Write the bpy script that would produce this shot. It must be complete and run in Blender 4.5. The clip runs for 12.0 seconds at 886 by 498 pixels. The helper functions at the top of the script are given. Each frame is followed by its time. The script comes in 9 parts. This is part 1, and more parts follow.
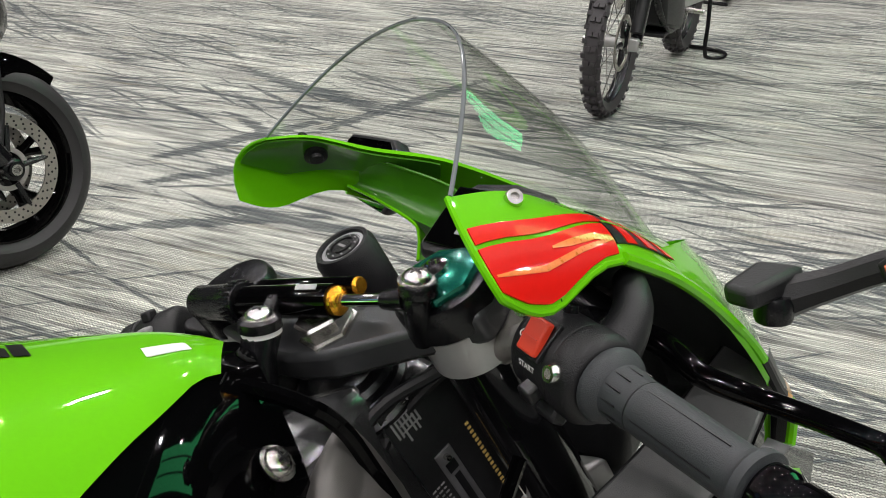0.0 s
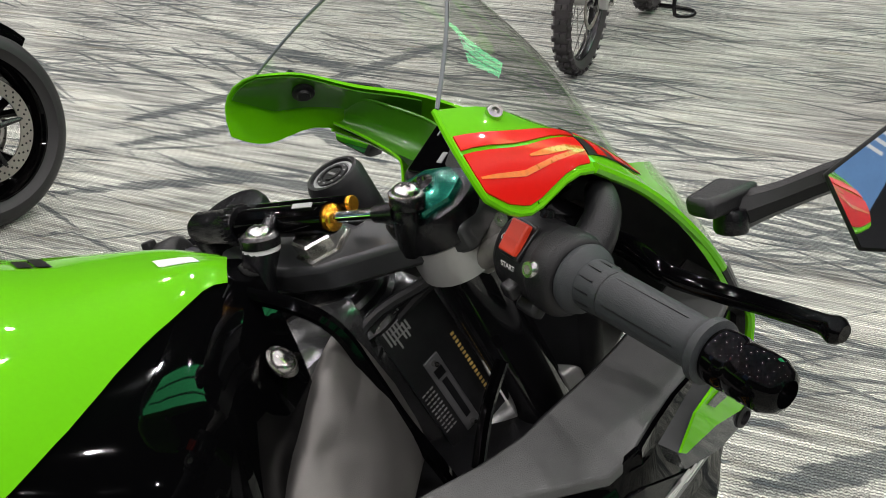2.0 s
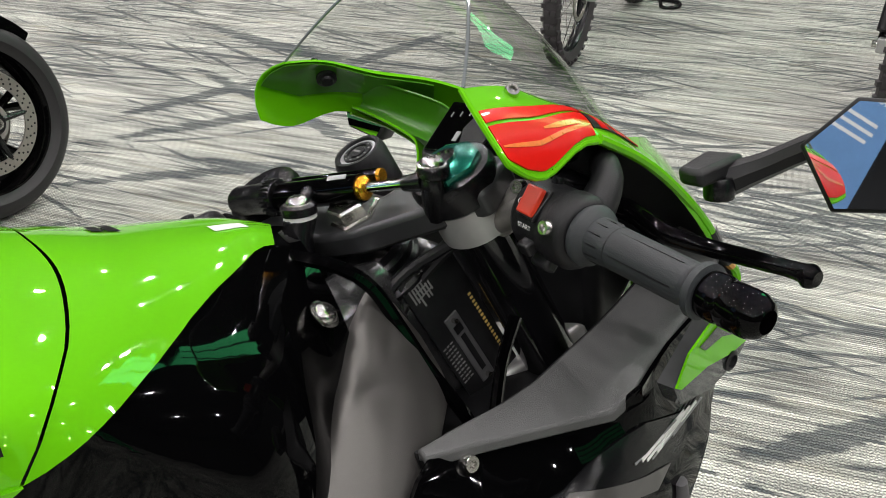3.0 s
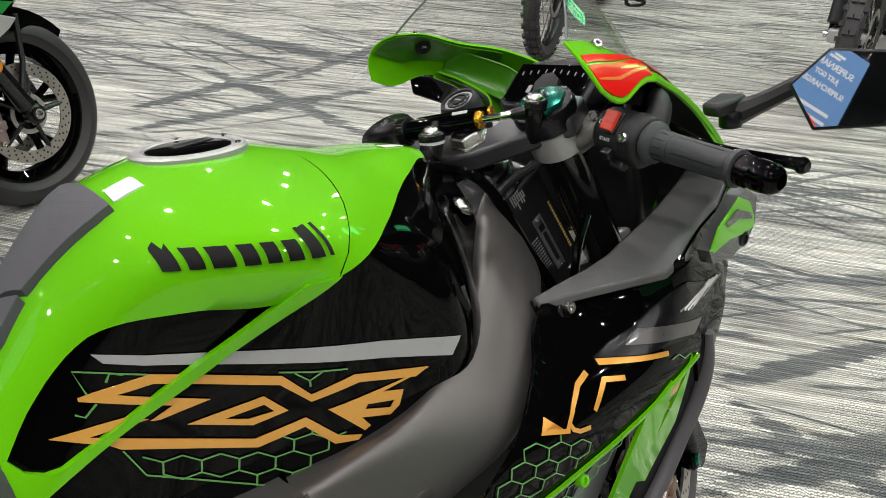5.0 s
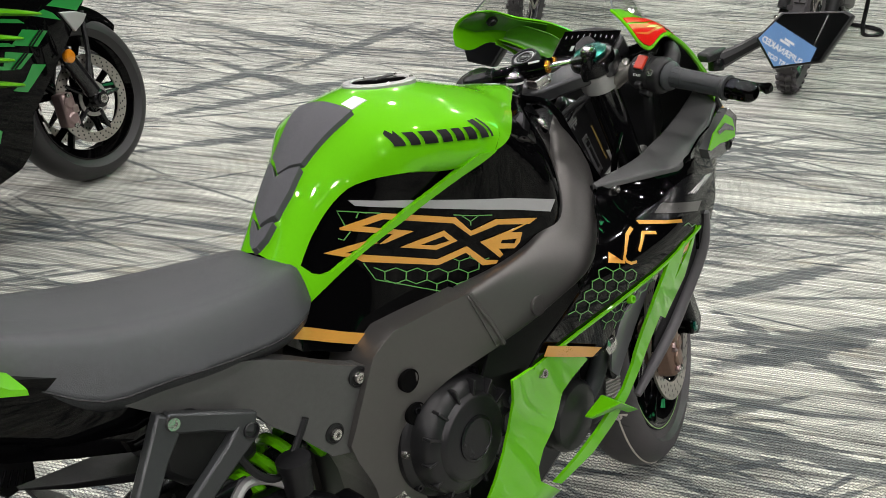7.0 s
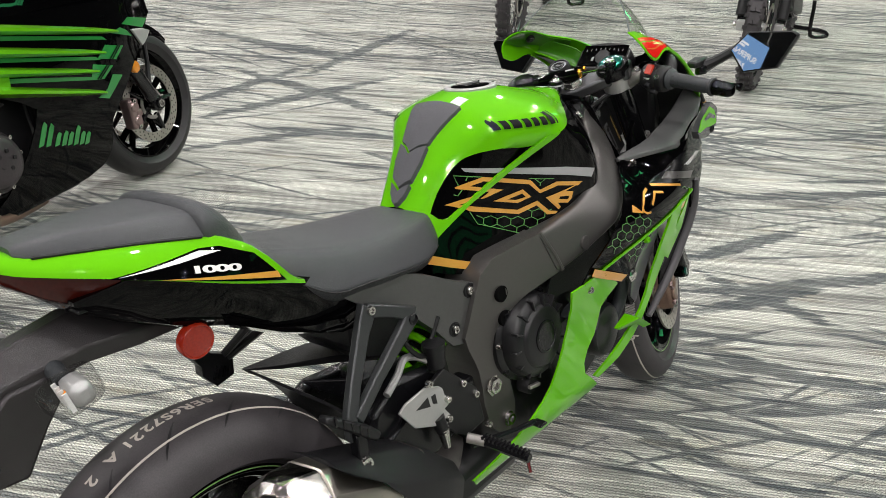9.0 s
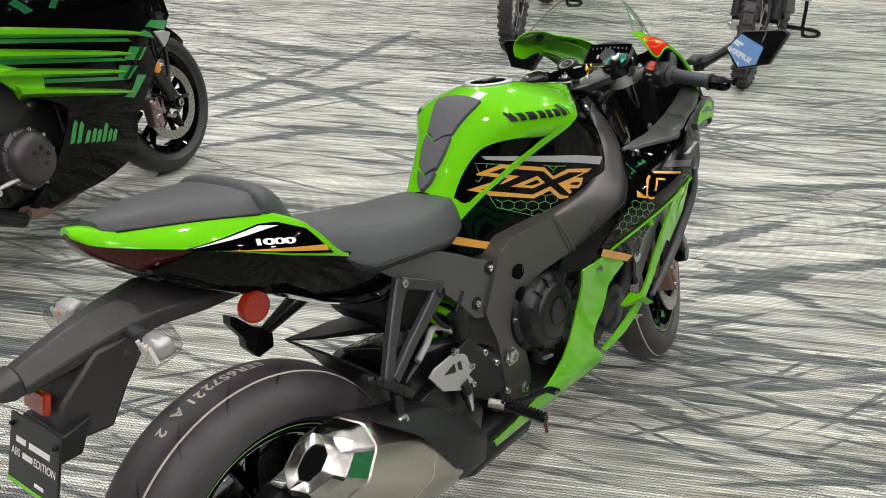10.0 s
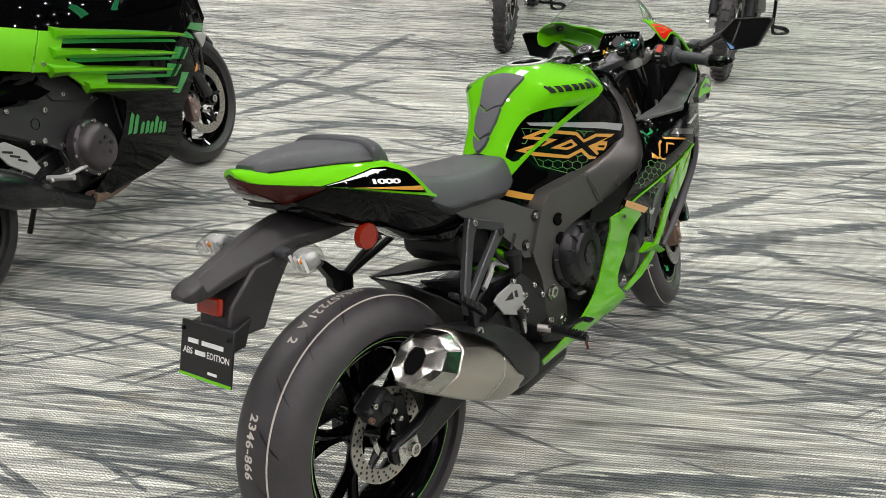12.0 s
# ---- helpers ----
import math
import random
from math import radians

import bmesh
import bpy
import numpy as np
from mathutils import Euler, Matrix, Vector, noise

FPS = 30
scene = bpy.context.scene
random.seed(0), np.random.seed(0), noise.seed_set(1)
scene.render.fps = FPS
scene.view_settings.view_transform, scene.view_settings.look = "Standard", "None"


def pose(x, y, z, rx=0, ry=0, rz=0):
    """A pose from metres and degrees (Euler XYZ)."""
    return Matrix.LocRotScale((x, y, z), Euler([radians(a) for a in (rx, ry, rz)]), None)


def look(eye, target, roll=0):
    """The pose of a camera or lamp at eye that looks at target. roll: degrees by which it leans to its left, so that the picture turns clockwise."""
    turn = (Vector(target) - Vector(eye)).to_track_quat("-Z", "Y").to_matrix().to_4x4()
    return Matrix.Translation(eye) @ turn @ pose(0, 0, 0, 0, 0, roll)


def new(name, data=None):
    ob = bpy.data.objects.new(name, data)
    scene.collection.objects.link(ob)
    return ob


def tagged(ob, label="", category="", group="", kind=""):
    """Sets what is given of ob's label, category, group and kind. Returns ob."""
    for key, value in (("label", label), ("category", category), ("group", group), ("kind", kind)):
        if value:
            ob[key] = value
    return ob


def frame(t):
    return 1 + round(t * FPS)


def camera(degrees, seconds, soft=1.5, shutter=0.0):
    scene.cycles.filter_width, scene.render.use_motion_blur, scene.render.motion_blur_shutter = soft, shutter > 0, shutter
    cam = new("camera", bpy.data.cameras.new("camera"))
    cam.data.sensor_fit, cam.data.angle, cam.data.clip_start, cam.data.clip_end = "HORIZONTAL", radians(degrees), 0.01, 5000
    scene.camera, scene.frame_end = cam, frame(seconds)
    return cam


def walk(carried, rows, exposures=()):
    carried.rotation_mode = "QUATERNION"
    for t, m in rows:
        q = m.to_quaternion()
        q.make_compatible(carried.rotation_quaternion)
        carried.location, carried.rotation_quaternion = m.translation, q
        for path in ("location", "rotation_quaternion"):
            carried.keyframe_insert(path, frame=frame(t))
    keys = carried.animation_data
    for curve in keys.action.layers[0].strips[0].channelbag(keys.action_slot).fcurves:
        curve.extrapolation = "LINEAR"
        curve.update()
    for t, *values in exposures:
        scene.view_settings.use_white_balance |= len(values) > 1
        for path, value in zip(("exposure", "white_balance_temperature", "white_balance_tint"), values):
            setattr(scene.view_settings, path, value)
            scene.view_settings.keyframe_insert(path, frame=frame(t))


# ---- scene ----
cam = camera(55.3, 12.0, soft=0.5)
PATH = [
    (0, (0.879, -0.3, 1.191), (2.006, 1.101, 0.314), 1.2),
    (0.5, (0.877, -0.307, 1.185), (2.01, 1.074, 0.286), 1.1),
    (1, (0.87, -0.318, 1.179), (2.008, 1.047, 0.261), 1.1),
    (1.5, (0.855, -0.328, 1.178), (2.0, 1.019, 0.244), 1.0),
    (2, (0.834, -0.342, 1.181), (1.987, 0.992, 0.235), 1.1),
    (2.5, (0.803, -0.357, 1.185), (1.963, 0.964, 0.232), 1.0),
    (3, (0.763, -0.383, 1.196), (1.933, 0.926, 0.238), 1.0),
    (3.2, (0.74, -0.394, 1.2), (1.917, 0.908, 0.241), 0.9),
    (4.8, (0.489, -0.472, 1.228), (1.724, 0.781, 0.278), 1.1),
    (5, (0.461, -0.488, 1.233), (1.702, 0.759, 0.282), 1.2),
    (5.5, (0.354, -0.535, 1.251), (1.608, 0.7, 0.299), 1.1),
    (6, (0.236, -0.592, 1.267), (1.501, 0.63, 0.315), 1.1),
    (6.5, (0.139, -0.628, 1.285), (1.42, 0.578, 0.333), 1.0),
    (7, (0.001, -0.665, 1.305), (1.303, 0.517, 0.352), 0.8),
    (7.5, (-0.152, -0.679, 1.318), (1.173, 0.477, 0.365), 0.8),
    (7.7, (-0.199, -0.672, 1.323), (1.139, 0.468, 0.369), 0.8),
    (9.3, (-0.555, -0.847, 1.479), (0.808, 0.267, 0.53), 0.8),
    (9.5, (-0.582, -0.859, 1.485), (0.783, 0.254, 0.537), 0.7),
    (10, (-0.656, -0.871, 1.492), (0.712, 0.239, 0.546), 0.7),
    (10.5, (-0.779, -0.88, 1.496), (0.594, 0.226, 0.551), 0.6),
    (11, (-0.898, -0.898, 1.506), (0.485, 0.197, 0.562), 0.5),
    (11.5, (-0.983, -0.92, 1.516), (0.414, 0.161, 0.578), 0.3),
    (12, (-1.067, -0.948, 1.53), (0.348, 0.119, 0.603), 0.3),
]
walk(cam, [(t, look(eye, target, roll)) for t, eye, target, roll in PATH], [(0, -0.05), (3.2, -0.03), (5.5, 0.02), (7.7, 0.06), (9.5, 0.10), (12, 0.10)])

# ---------------------------------------------------------------- world and light
world = bpy.data.worlds.new("hall_air")
scene.world = world
world.use_nodes = True
world.node_tree.nodes["Background"].inputs[0].default_value = (0.9, 0.95, 1.0, 1)
world.node_tree.nodes["Background"].inputs[1].default_value = 0.02
scene.view_settings.exposure = 0.0

HALL_X, HALL_Y, HALL_H = (-12.0, 15.0), (-11.0, 16.0), 5.6


def downlight(x, y, power, size=0.17):
    lamp = bpy.data.lights.new("downlight", "AREA")
    lamp.shape, lamp.size, lamp.energy, lamp.color = "DISK", size, power, (1.0, 0.957, 0.950)
    ob = new("ceiling_downlight", lamp)
    ob.matrix_world = pose(x, y, HALL_H - 0.06)
    return ob


LAMP_POWER = 54.0
for gx in range(7):
    for gy in range(7):
        downlight(-7.5 + 2.9 * gx + 0.5 * (gy % 2), -7.5 + 2.9 * gy, LAMP_POWER)


# ---------------------------------------------------------------- materials
def nodes_of(name):
    m = bpy.data.materials.new(name)
    m.use_nodes = True
    return m, m.node_tree.nodes, m.node_tree.links, m.node_tree.nodes["Principled BSDF"]


def math_node(nodes, links, op, a, b=None, c=None):
    n = nodes.new("ShaderNodeMath")
    n.operation = op
    for i, v in enumerate((a, b, c)):
        if v is None:
            continue
        if isinstance(v, (int, float)):
            n.inputs[i].default_value = v
        else:
            links.new(v, n.inputs[i])
    return n.outputs[0]


def mix_node(nodes, links, fac, a, b):
    n = nodes.new("ShaderNodeMix")
    n.data_type = "RGBA"
    for sock, v in ((n.inputs[0], fac), (n.inputs[6], a), (n.inputs[7], b)):
        if isinstance(v, (int, float)):
            sock.default_value = v
        elif isinstance(v, tuple):
            sock.default_value = (*v, 1) if len(v) == 3 else v
        else:
            links.new(v, sock)
    return n.outputs[2]


def noise_node(nodes, links, coord, scale, detail=3.0, rough=0.55):
    n = nodes.new("ShaderNodeTexNoise")
    n.inputs["Scale"].default_value, n.inputs["Detail"].default_value, n.inputs["Roughness"].default_value = scale, detail, rough
    links.new(coord, n.inputs["Vector"])
    return n.outputs["Fac"]


def ramp_node(nodes, links, fac, lo, hi, a=(0, 0, 0), b=(1, 1, 1)):
    n = nodes.new("ShaderNodeValToRGB")
    n.color_ramp.elements[0].position, n.color_ramp.elements[1].position = lo, hi
    n.color_ramp.elements[0].color, n.color_ramp.elements[1].color = (*a, 1), (*b, 1)
    links.new(fac, n.inputs[0])
    return n.outputs[0]


def surface(name, color, rough=0.5, metal=0.0, coat=0.0, vary=0.12, grain=60.0, bump=0.0, bump_scale=400.0, rough_vary=0.08, spec=0.5):
    """A plain surface with two scales of variation in tone and gloss, and fine relief."""
    m, nodes, links, bsdf = nodes_of(name)
    coord = nodes.new("ShaderNodeTexCoord").outputs["Object"]
    big = noise_node(nodes, links, coord, 5.0, 4.0)
    small = noise_node(nodes, links, coord, grain, 5.0, 0.65)
    both = math_node(nodes, links, "ADD", math_node(nodes, links, "MULTIPLY", big, 0.6), math_node(nodes, links, "MULTIPLY", small, 0.4))
    lo = tuple(c * (1 - vary) for c in color)
    hi = tuple(min(1, c * (1 + vary)) for c in color)
    links.new(ramp_node(nodes, links, both, 0.35, 0.65, lo, hi), bsdf.inputs["Base Color"])
    links.new(math_node(nodes, links, "MULTIPLY_ADD", both, 2 * rough_vary, rough - rough_vary), bsdf.inputs["Roughness"])
    bsdf.inputs["Metallic"].default_value = metal
    bsdf.inputs["Specular IOR Level"].default_value = spec
    bsdf.inputs["Coat Weight"].default_value = coat
    bsdf.inputs["Coat Roughness"].default_value = 0.03
    if bump:
        b = nodes.new("ShaderNodeBump")
        b.inputs["Strength"].default_value, b.inputs["Distance"].default_value = bump, 0.002
        links.new(noise_node(nodes, links, coord, bump_scale, 3.0), b.inputs["Height"])
        links.new(b.outputs[0], bsdf.inputs["Normal"])
    return m


GREEN = surface("lime_green_paint", (0.128, 0.500, 0.003), 0.42, 0.0, 1.0, 0.04, 300, rough_vary=0.03, spec=0.04)
# lime green darkened, so the shade inside the far cowl is in the colour
GREEN_SHADED = surface("shaded_green_paint", (0.052, 0.215, 0.008), 0.30, 0.0, 0.6, 0.08, 200, rough_vary=0.04)
METAL_GREEN = surface("metallic_green_paint", (0.170, 0.600, 0.006), 0.30, 0.45, 1.0, 0.10, 500, rough_vary=0.05)
GREEN_SIGN = surface("green_banner_fabric", (0.05, 0.62, 0.22), 0.7, 0, 0, 0.08, 30)
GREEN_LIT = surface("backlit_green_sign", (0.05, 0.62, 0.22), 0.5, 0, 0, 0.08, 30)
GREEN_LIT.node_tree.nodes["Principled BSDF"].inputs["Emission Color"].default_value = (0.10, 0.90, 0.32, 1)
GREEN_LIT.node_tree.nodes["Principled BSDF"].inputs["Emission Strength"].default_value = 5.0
DARK_GREEN = surface("dark_green_paint", (0.012, 0.22, 0.035), 0.3, 0.0, 0.8, 0.05, 300, rough_vary=0.03)
BLACK = surface("gloss_black_paint", (0.0012, 0.0012, 0.0014), 0.035, 0.0, 0.0, 0.1, 200, rough_vary=0.015, spec=0.16)
PLASTIC = surface("matte_black_plastic", (0.0075, 0.0075, 0.0085), 0.42, 0, 0, 0.2, 90, 0.25, 900, spec=0.40)
SATIN = surface("satin_black_metal", (0.005, 0.005, 0.006), 0.26, 0, 0, 0.2, 90, 0.1, 700, spec=0.40)
GREY_PLASTIC = surface("grey_plastic", (0.026, 0.027, 0.028), 0.40, 0, 0, 0.14, 120, 0.3, 1100)
SPAR = surface("dark_cast_spar", (0.118, 0.113, 0.107), 0.36, 0.62, 0, 0.05, 140, 0.14, 1300, rough_vary=0.02)
COVER = surface("dark_subframe_cover", (0.096, 0.097, 0.094), 0.33, 0.35, 0, 0.12, 140, 0.22, 1300)
TOURER_CASE = surface("purple_grey_case", (0.060, 0.052, 0.056), 0.33, 0.5, 0, 0.15, 120, 0.2, 900)
CASE = surface("dark_engine_case", (0.013, 0.013, 0.014), 0.33, 0.2, 0, 0.1, 160, 0.12, 1300, rough_vary=0.03)
VINYL = surface("black_seat_vinyl", (0.053, 0.056, 0.060), 0.38, 0, 0, 0.16, 140, 0.5, 1500)
PAD = surface("grey_rubber_pad", (0.075, 0.075, 0.084), 0.60, 0, 0, 0.12, 200, 0.4, 1800)
RUBBER = surface("grip_rubber", (0.031, 0.035, 0.038), 0.50, 0, 0, 0.15, 150, 0.35, 1200)
STEEL = surface("bright_steel", (0.62, 0.61, 0.58), 0.22, 1.0, 0, 0.1, 60, 0.06, 500)
CHROME = surface("chrome", (0.8, 0.8, 0.8), 0.08, 1.0, 0, 0.03, 60, rough_vary=0.03)
DISC = surface("drilled_disc_steel", (0.50, 0.47, 0.43), 0.34, 1.0, 0, 0.15, 200, 0.1, 900)
CASTING = surface("raw_casting", (0.38, 0.36, 0.34), 0.45, 0.8, 0, 0.18, 120, 0.3, 900)
ALLOY = surface("pale_alloy", (0.50, 0.50, 0.49), 0.42, 0.6, 0, 0.06, 150, 0.1, 900)
BRONZE = surface("brown_caliper", (0.26, 0.17, 0.13), 0.38, 0.7, 0, 0.15, 150, 0.12, 900)
PINK_ALLOY = surface("pink_grey_caliper", (0.34, 0.25, 0.24), 0.34, 0.75, 0, 0.15, 150, 0.12, 900)
ANODISED = surface("teal_anodised", (0.006, 0.17, 0.12), 0.22, 0.7, 0.4, 0.1, 120)
GOLD = surface("gold_anodised", (0.78, 0.36, 0.03), 0.25, 0.9, 0, 0.08, 120)
RED = surface("red_decal", (0.68, 0.008, 0.004), 0.30, 0, 0.35, 0.05, 200, rough_vary=0.03, spec=0.12)
RED_SWITCH = surface("red_switch_plastic", (0.68, 0.05, 0.02), 0.35, 0, 0.3, 0.06, 150)
RED_DARK = surface("dark_red_paint", (0.10, 0.006, 0.008), 0.25, 0, 1.0, 0.1, 200)
ORANGE_STREAK = surface("streak_orange", (0.80, 0.20, 0.02), 0.28, 0.1, 1.0, 0.25, 240, rough_vary=0.03)
AMBER_DECAL = surface("amber_decal", (0.76, 0.37, 0.060), 0.30, 0.2, 0.8, 0.05, 300)
SILVER = surface("silver_decal", (0.46, 0.46, 0.47), 0.34, 0.4, 0.6, 0.05, 300)
WHITE = surface("white_print", (0.74, 0.74, 0.72), 0.45, 0, 0, 0.05, 200)
GREY_PRINT = surface("grey_print", (0.24, 0.24, 0.24), 0.5, 0, 0, 0.05, 200)
LABEL_BLACK = surface("black_label", (0.007, 0.007, 0.008), 0.35, 0, 0, 0.1, 200)
YELLOW_PRINT = surface("yellow_print", (0.62, 0.42, 0.12), 0.45, 0, 0, 0.05, 200)
HEX_PRINT = surface("dull_green_print", (0.10, 0.30, 0.07), 0.3, 0, 0.7, 0.1, 300)
MARK_BLACK = surface("black_print", (0.004, 0.004, 0.004), 0.5, 0, 0, 0.1, 100, spec=0.15)
POLISHED = surface("polished_cap", (0.42, 0.41, 0.38), 0.16, 1.0, 0, 0.2, 60, 0.05, 400)
WING = surface("dark_grey_wing_plastic", (0.088, 0.089, 0.088), 0.32, 0, 0, 0.14, 120, 0.3, 1100)
# near-black that stands in for the shade inside holes and the muffler mouth
HOLE_BLACK = surface("hole_black", (0.003, 0.003, 0.003), 0.9, 0, 0, 0.1, 100, spec=0.05)
HANGER = surface("grey_cast_hanger", (0.052, 0.056, 0.057), 0.34, 0.4, 0, 0.12, 120, 0.2, 900)
HEAD_FLAT = surface("dark_cast_face", (0.045, 0.045, 0.047), 0.30, 0.7, 0, 0.2, 60, 0.1, 500)
POD_GREY = surface("smoked_lamp_pod", (0.075, 0.078, 0.078), 0.25, 0.2, 0.6, 0.1, 120)
# brownish black, a step lighter than the matte plastic
MUDGUARD = surface("brownish_black_plastic", (0.022, 0.0195, 0.0205), 0.33, 0, 0, 0.2, 60, 0.25, 900)
YOKE = surface("satin_grey_yoke", (0.075, 0.077, 0.080), 0.32, 0.6, 0, 0.12, 120, 0.1, 900)
LABEL_GREY = surface("grey_badge", (0.16, 0.16, 0.165), 0.35, 0.5, 0, 0.1, 150)
VENT_GREY = surface("lavender_grey_paint", (0.155, 0.145, 0.170), 0.34, 0.2, 0.5, 0.08, 200)
RIM_GREY = surface("grey_unpainted_plastic", (0.085, 0.080, 0.086), 0.5, 0, 0, 0.12, 140, 0.25, 900)
GREY_DECAL = surface("satin_grey_decal", (0.095, 0.092, 0.088), 0.32, 0.2, 0.5, 0.06, 200)
PALE_GREEN = surface("pale_green_rim_tape", (0.22, 0.42, 0.12), 0.4, 0, 0.3, 0.25, 60)
CHALK = surface("chalk_paint", (0.52, 0.48, 0.43), 0.8, 0, 0, 0.2, 300)
FORK_BLACK = surface("black_fork_tube", (0.006, 0.006, 0.007), 0.14, 0.2, 0.6, 0.1, 120)
BLUE_SIGN = surface("blue_banner_fabric", (0.12, 0.26, 0.50), 0.7, 0, 0, 0.06, 30)
WALL = surface("painted_wall", (0.030, 0.030, 0.032), 0.8, 0, 0, 0.1, 20, 0.2, 100)
CEILING = surface("dark_ceiling_paint", (0.012, 0.012, 0.013), 0.9, 0, 0, 0.2, 20)


def brushed(name, color, rough):
    m, nodes, links, bsdf = nodes_of(name)
    coord = nodes.new("ShaderNodeTexCoord").outputs["Object"]
    mp = nodes.new("ShaderNodeMapping")
    mp.inputs["Rotation"].default_value = (0, 0.5, 0)
    mp.inputs["Scale"].default_value = (12, 260, 260)
    links.new(coord, mp.inputs[0])
    n = noise_node(nodes, links, mp.outputs[0], 4.0, 4.0)
    links.new(ramp_node(nodes, links, n, 0.3, 0.7, tuple(c * 0.85 for c in color), color), bsdf.inputs["Base Color"])
    links.new(math_node(nodes, links, "MULTIPLY_ADD", n, 0.14, rough - 0.07), bsdf.inputs["Roughness"])
    bsdf.inputs["Metallic"].default_value = 1
    return m


BRUSHED = brushed("brushed_titanium", (0.56, 0.53, 0.47), 0.30)


def tyre_rubber():
    m, nodes, links, bsdf = nodes_of("tyre_rubber")
    coord = nodes.new("ShaderNodeTexCoord").outputs["Object"]
    big = noise_node(nodes, links, coord, 9.0, 5.0)
    fine = noise_node(nodes, links, coord, 420.0, 2.0)
    both = math_node(nodes, links, "MULTIPLY_ADD", fine, 0.4, math_node(nodes, links, "MULTIPLY", big, 0.6))
    links.new(ramp_node(nodes, links, both, 0.35, 0.7, (0.028, 0.025, 0.027), (0.058, 0.052, 0.055)), bsdf.inputs["Base Color"])
    bsdf.inputs["Roughness"].default_value = 0.50
    b = nodes.new("ShaderNodeBump")
    b.inputs["Strength"].default_value, b.inputs["Distance"].default_value = 0.25, 0.001
    links.new(fine, b.inputs["Height"])
    links.new(b.outputs[0], bsdf.inputs["Normal"])
    return m


TYRE = tyre_rubber()
# darker rubber for the sport tourer's tyres
TYRE_DARK = surface("dark_tyre_rubber", (0.020, 0.019, 0.020), 0.48, 0, 0, 0.2, 400, 0.2, 900)
HEAD = surface("dark_gloss_casting", (0.17, 0.172, 0.175), 0.24, 0.85, 0, 0.25, 40, 0.10, 300)


def clear(name, color, rough, ior=1.45):
    m, nodes, links, bsdf = nodes_of(name)
    bsdf.inputs["Base Color"].default_value = (*color, 1)
    bsdf.inputs["Roughness"].default_value = rough
    bsdf.inputs["Transmission Weight"].default_value = 1.0
    bsdf.inputs["IOR"].default_value = ior
    return m


def thin_clear(name, tint):
    """A thin clear sheet: straight through, with a glossy film on top that grows at grazing angles."""
    m, nodes, links, bsdf = nodes_of(name)
    out = nodes["Material Output"]
    nodes.remove(bsdf)
    see = nodes.new("ShaderNodeBsdfTransparent")
    see.inputs[0].default_value = (*tint, 1)
    gloss = nodes.new("ShaderNodeBsdfGlossy")
    gloss.inputs["Roughness"].default_value = 0.02
    facing = nodes.new("ShaderNodeLayerWeight").outputs["Facing"]
    sheen = math_node(nodes, links, "MULTIPLY_ADD", math_node(nodes, links, "POWER", facing, 4.0), 0.75, 0.05)
    mix = nodes.new("ShaderNodeMixShader")
    links.new(sheen, mix.inputs[0])
    links.new(see.outputs[0], mix.inputs[1])
    links.new(gloss.outputs[0], mix.inputs[2])
    links.new(mix.outputs[0], out.inputs[0])
    return m


SCREEN = thin_clear("clear_polycarbonate", (0.90, 0.91, 0.90))
SCREEN_EDGE = surface("cut_polycarbonate_edge", (0.26, 0.28, 0.29), 0.08, 0.3, 1.0, 0.1, 60)
LENS_CLEAR = thin_clear("clear_lens", (0.86, 0.86, 0.86))
LENS_RED = surface("red_lens", (0.27, 0.016, 0.005), 0.14, 0, 0.5, 0.30, 260, spec=0.3)
LENS_TAIL = surface("dark_red_lens", (0.040, 0.005, 0.003), 0.10, 0, 0.15, 0.35, 160, spec=0.25)
LENS_AMBER = surface("amber_lens", (0.75, 0.25, 0.01), 0.15, 0, 1.0, 0.2, 260)
MIRROR = surface("mirror_glass", (0.80, 0.82, 0.86), 0.015, 1.0, 0, 0.0, 10, rough_vary=0.0)


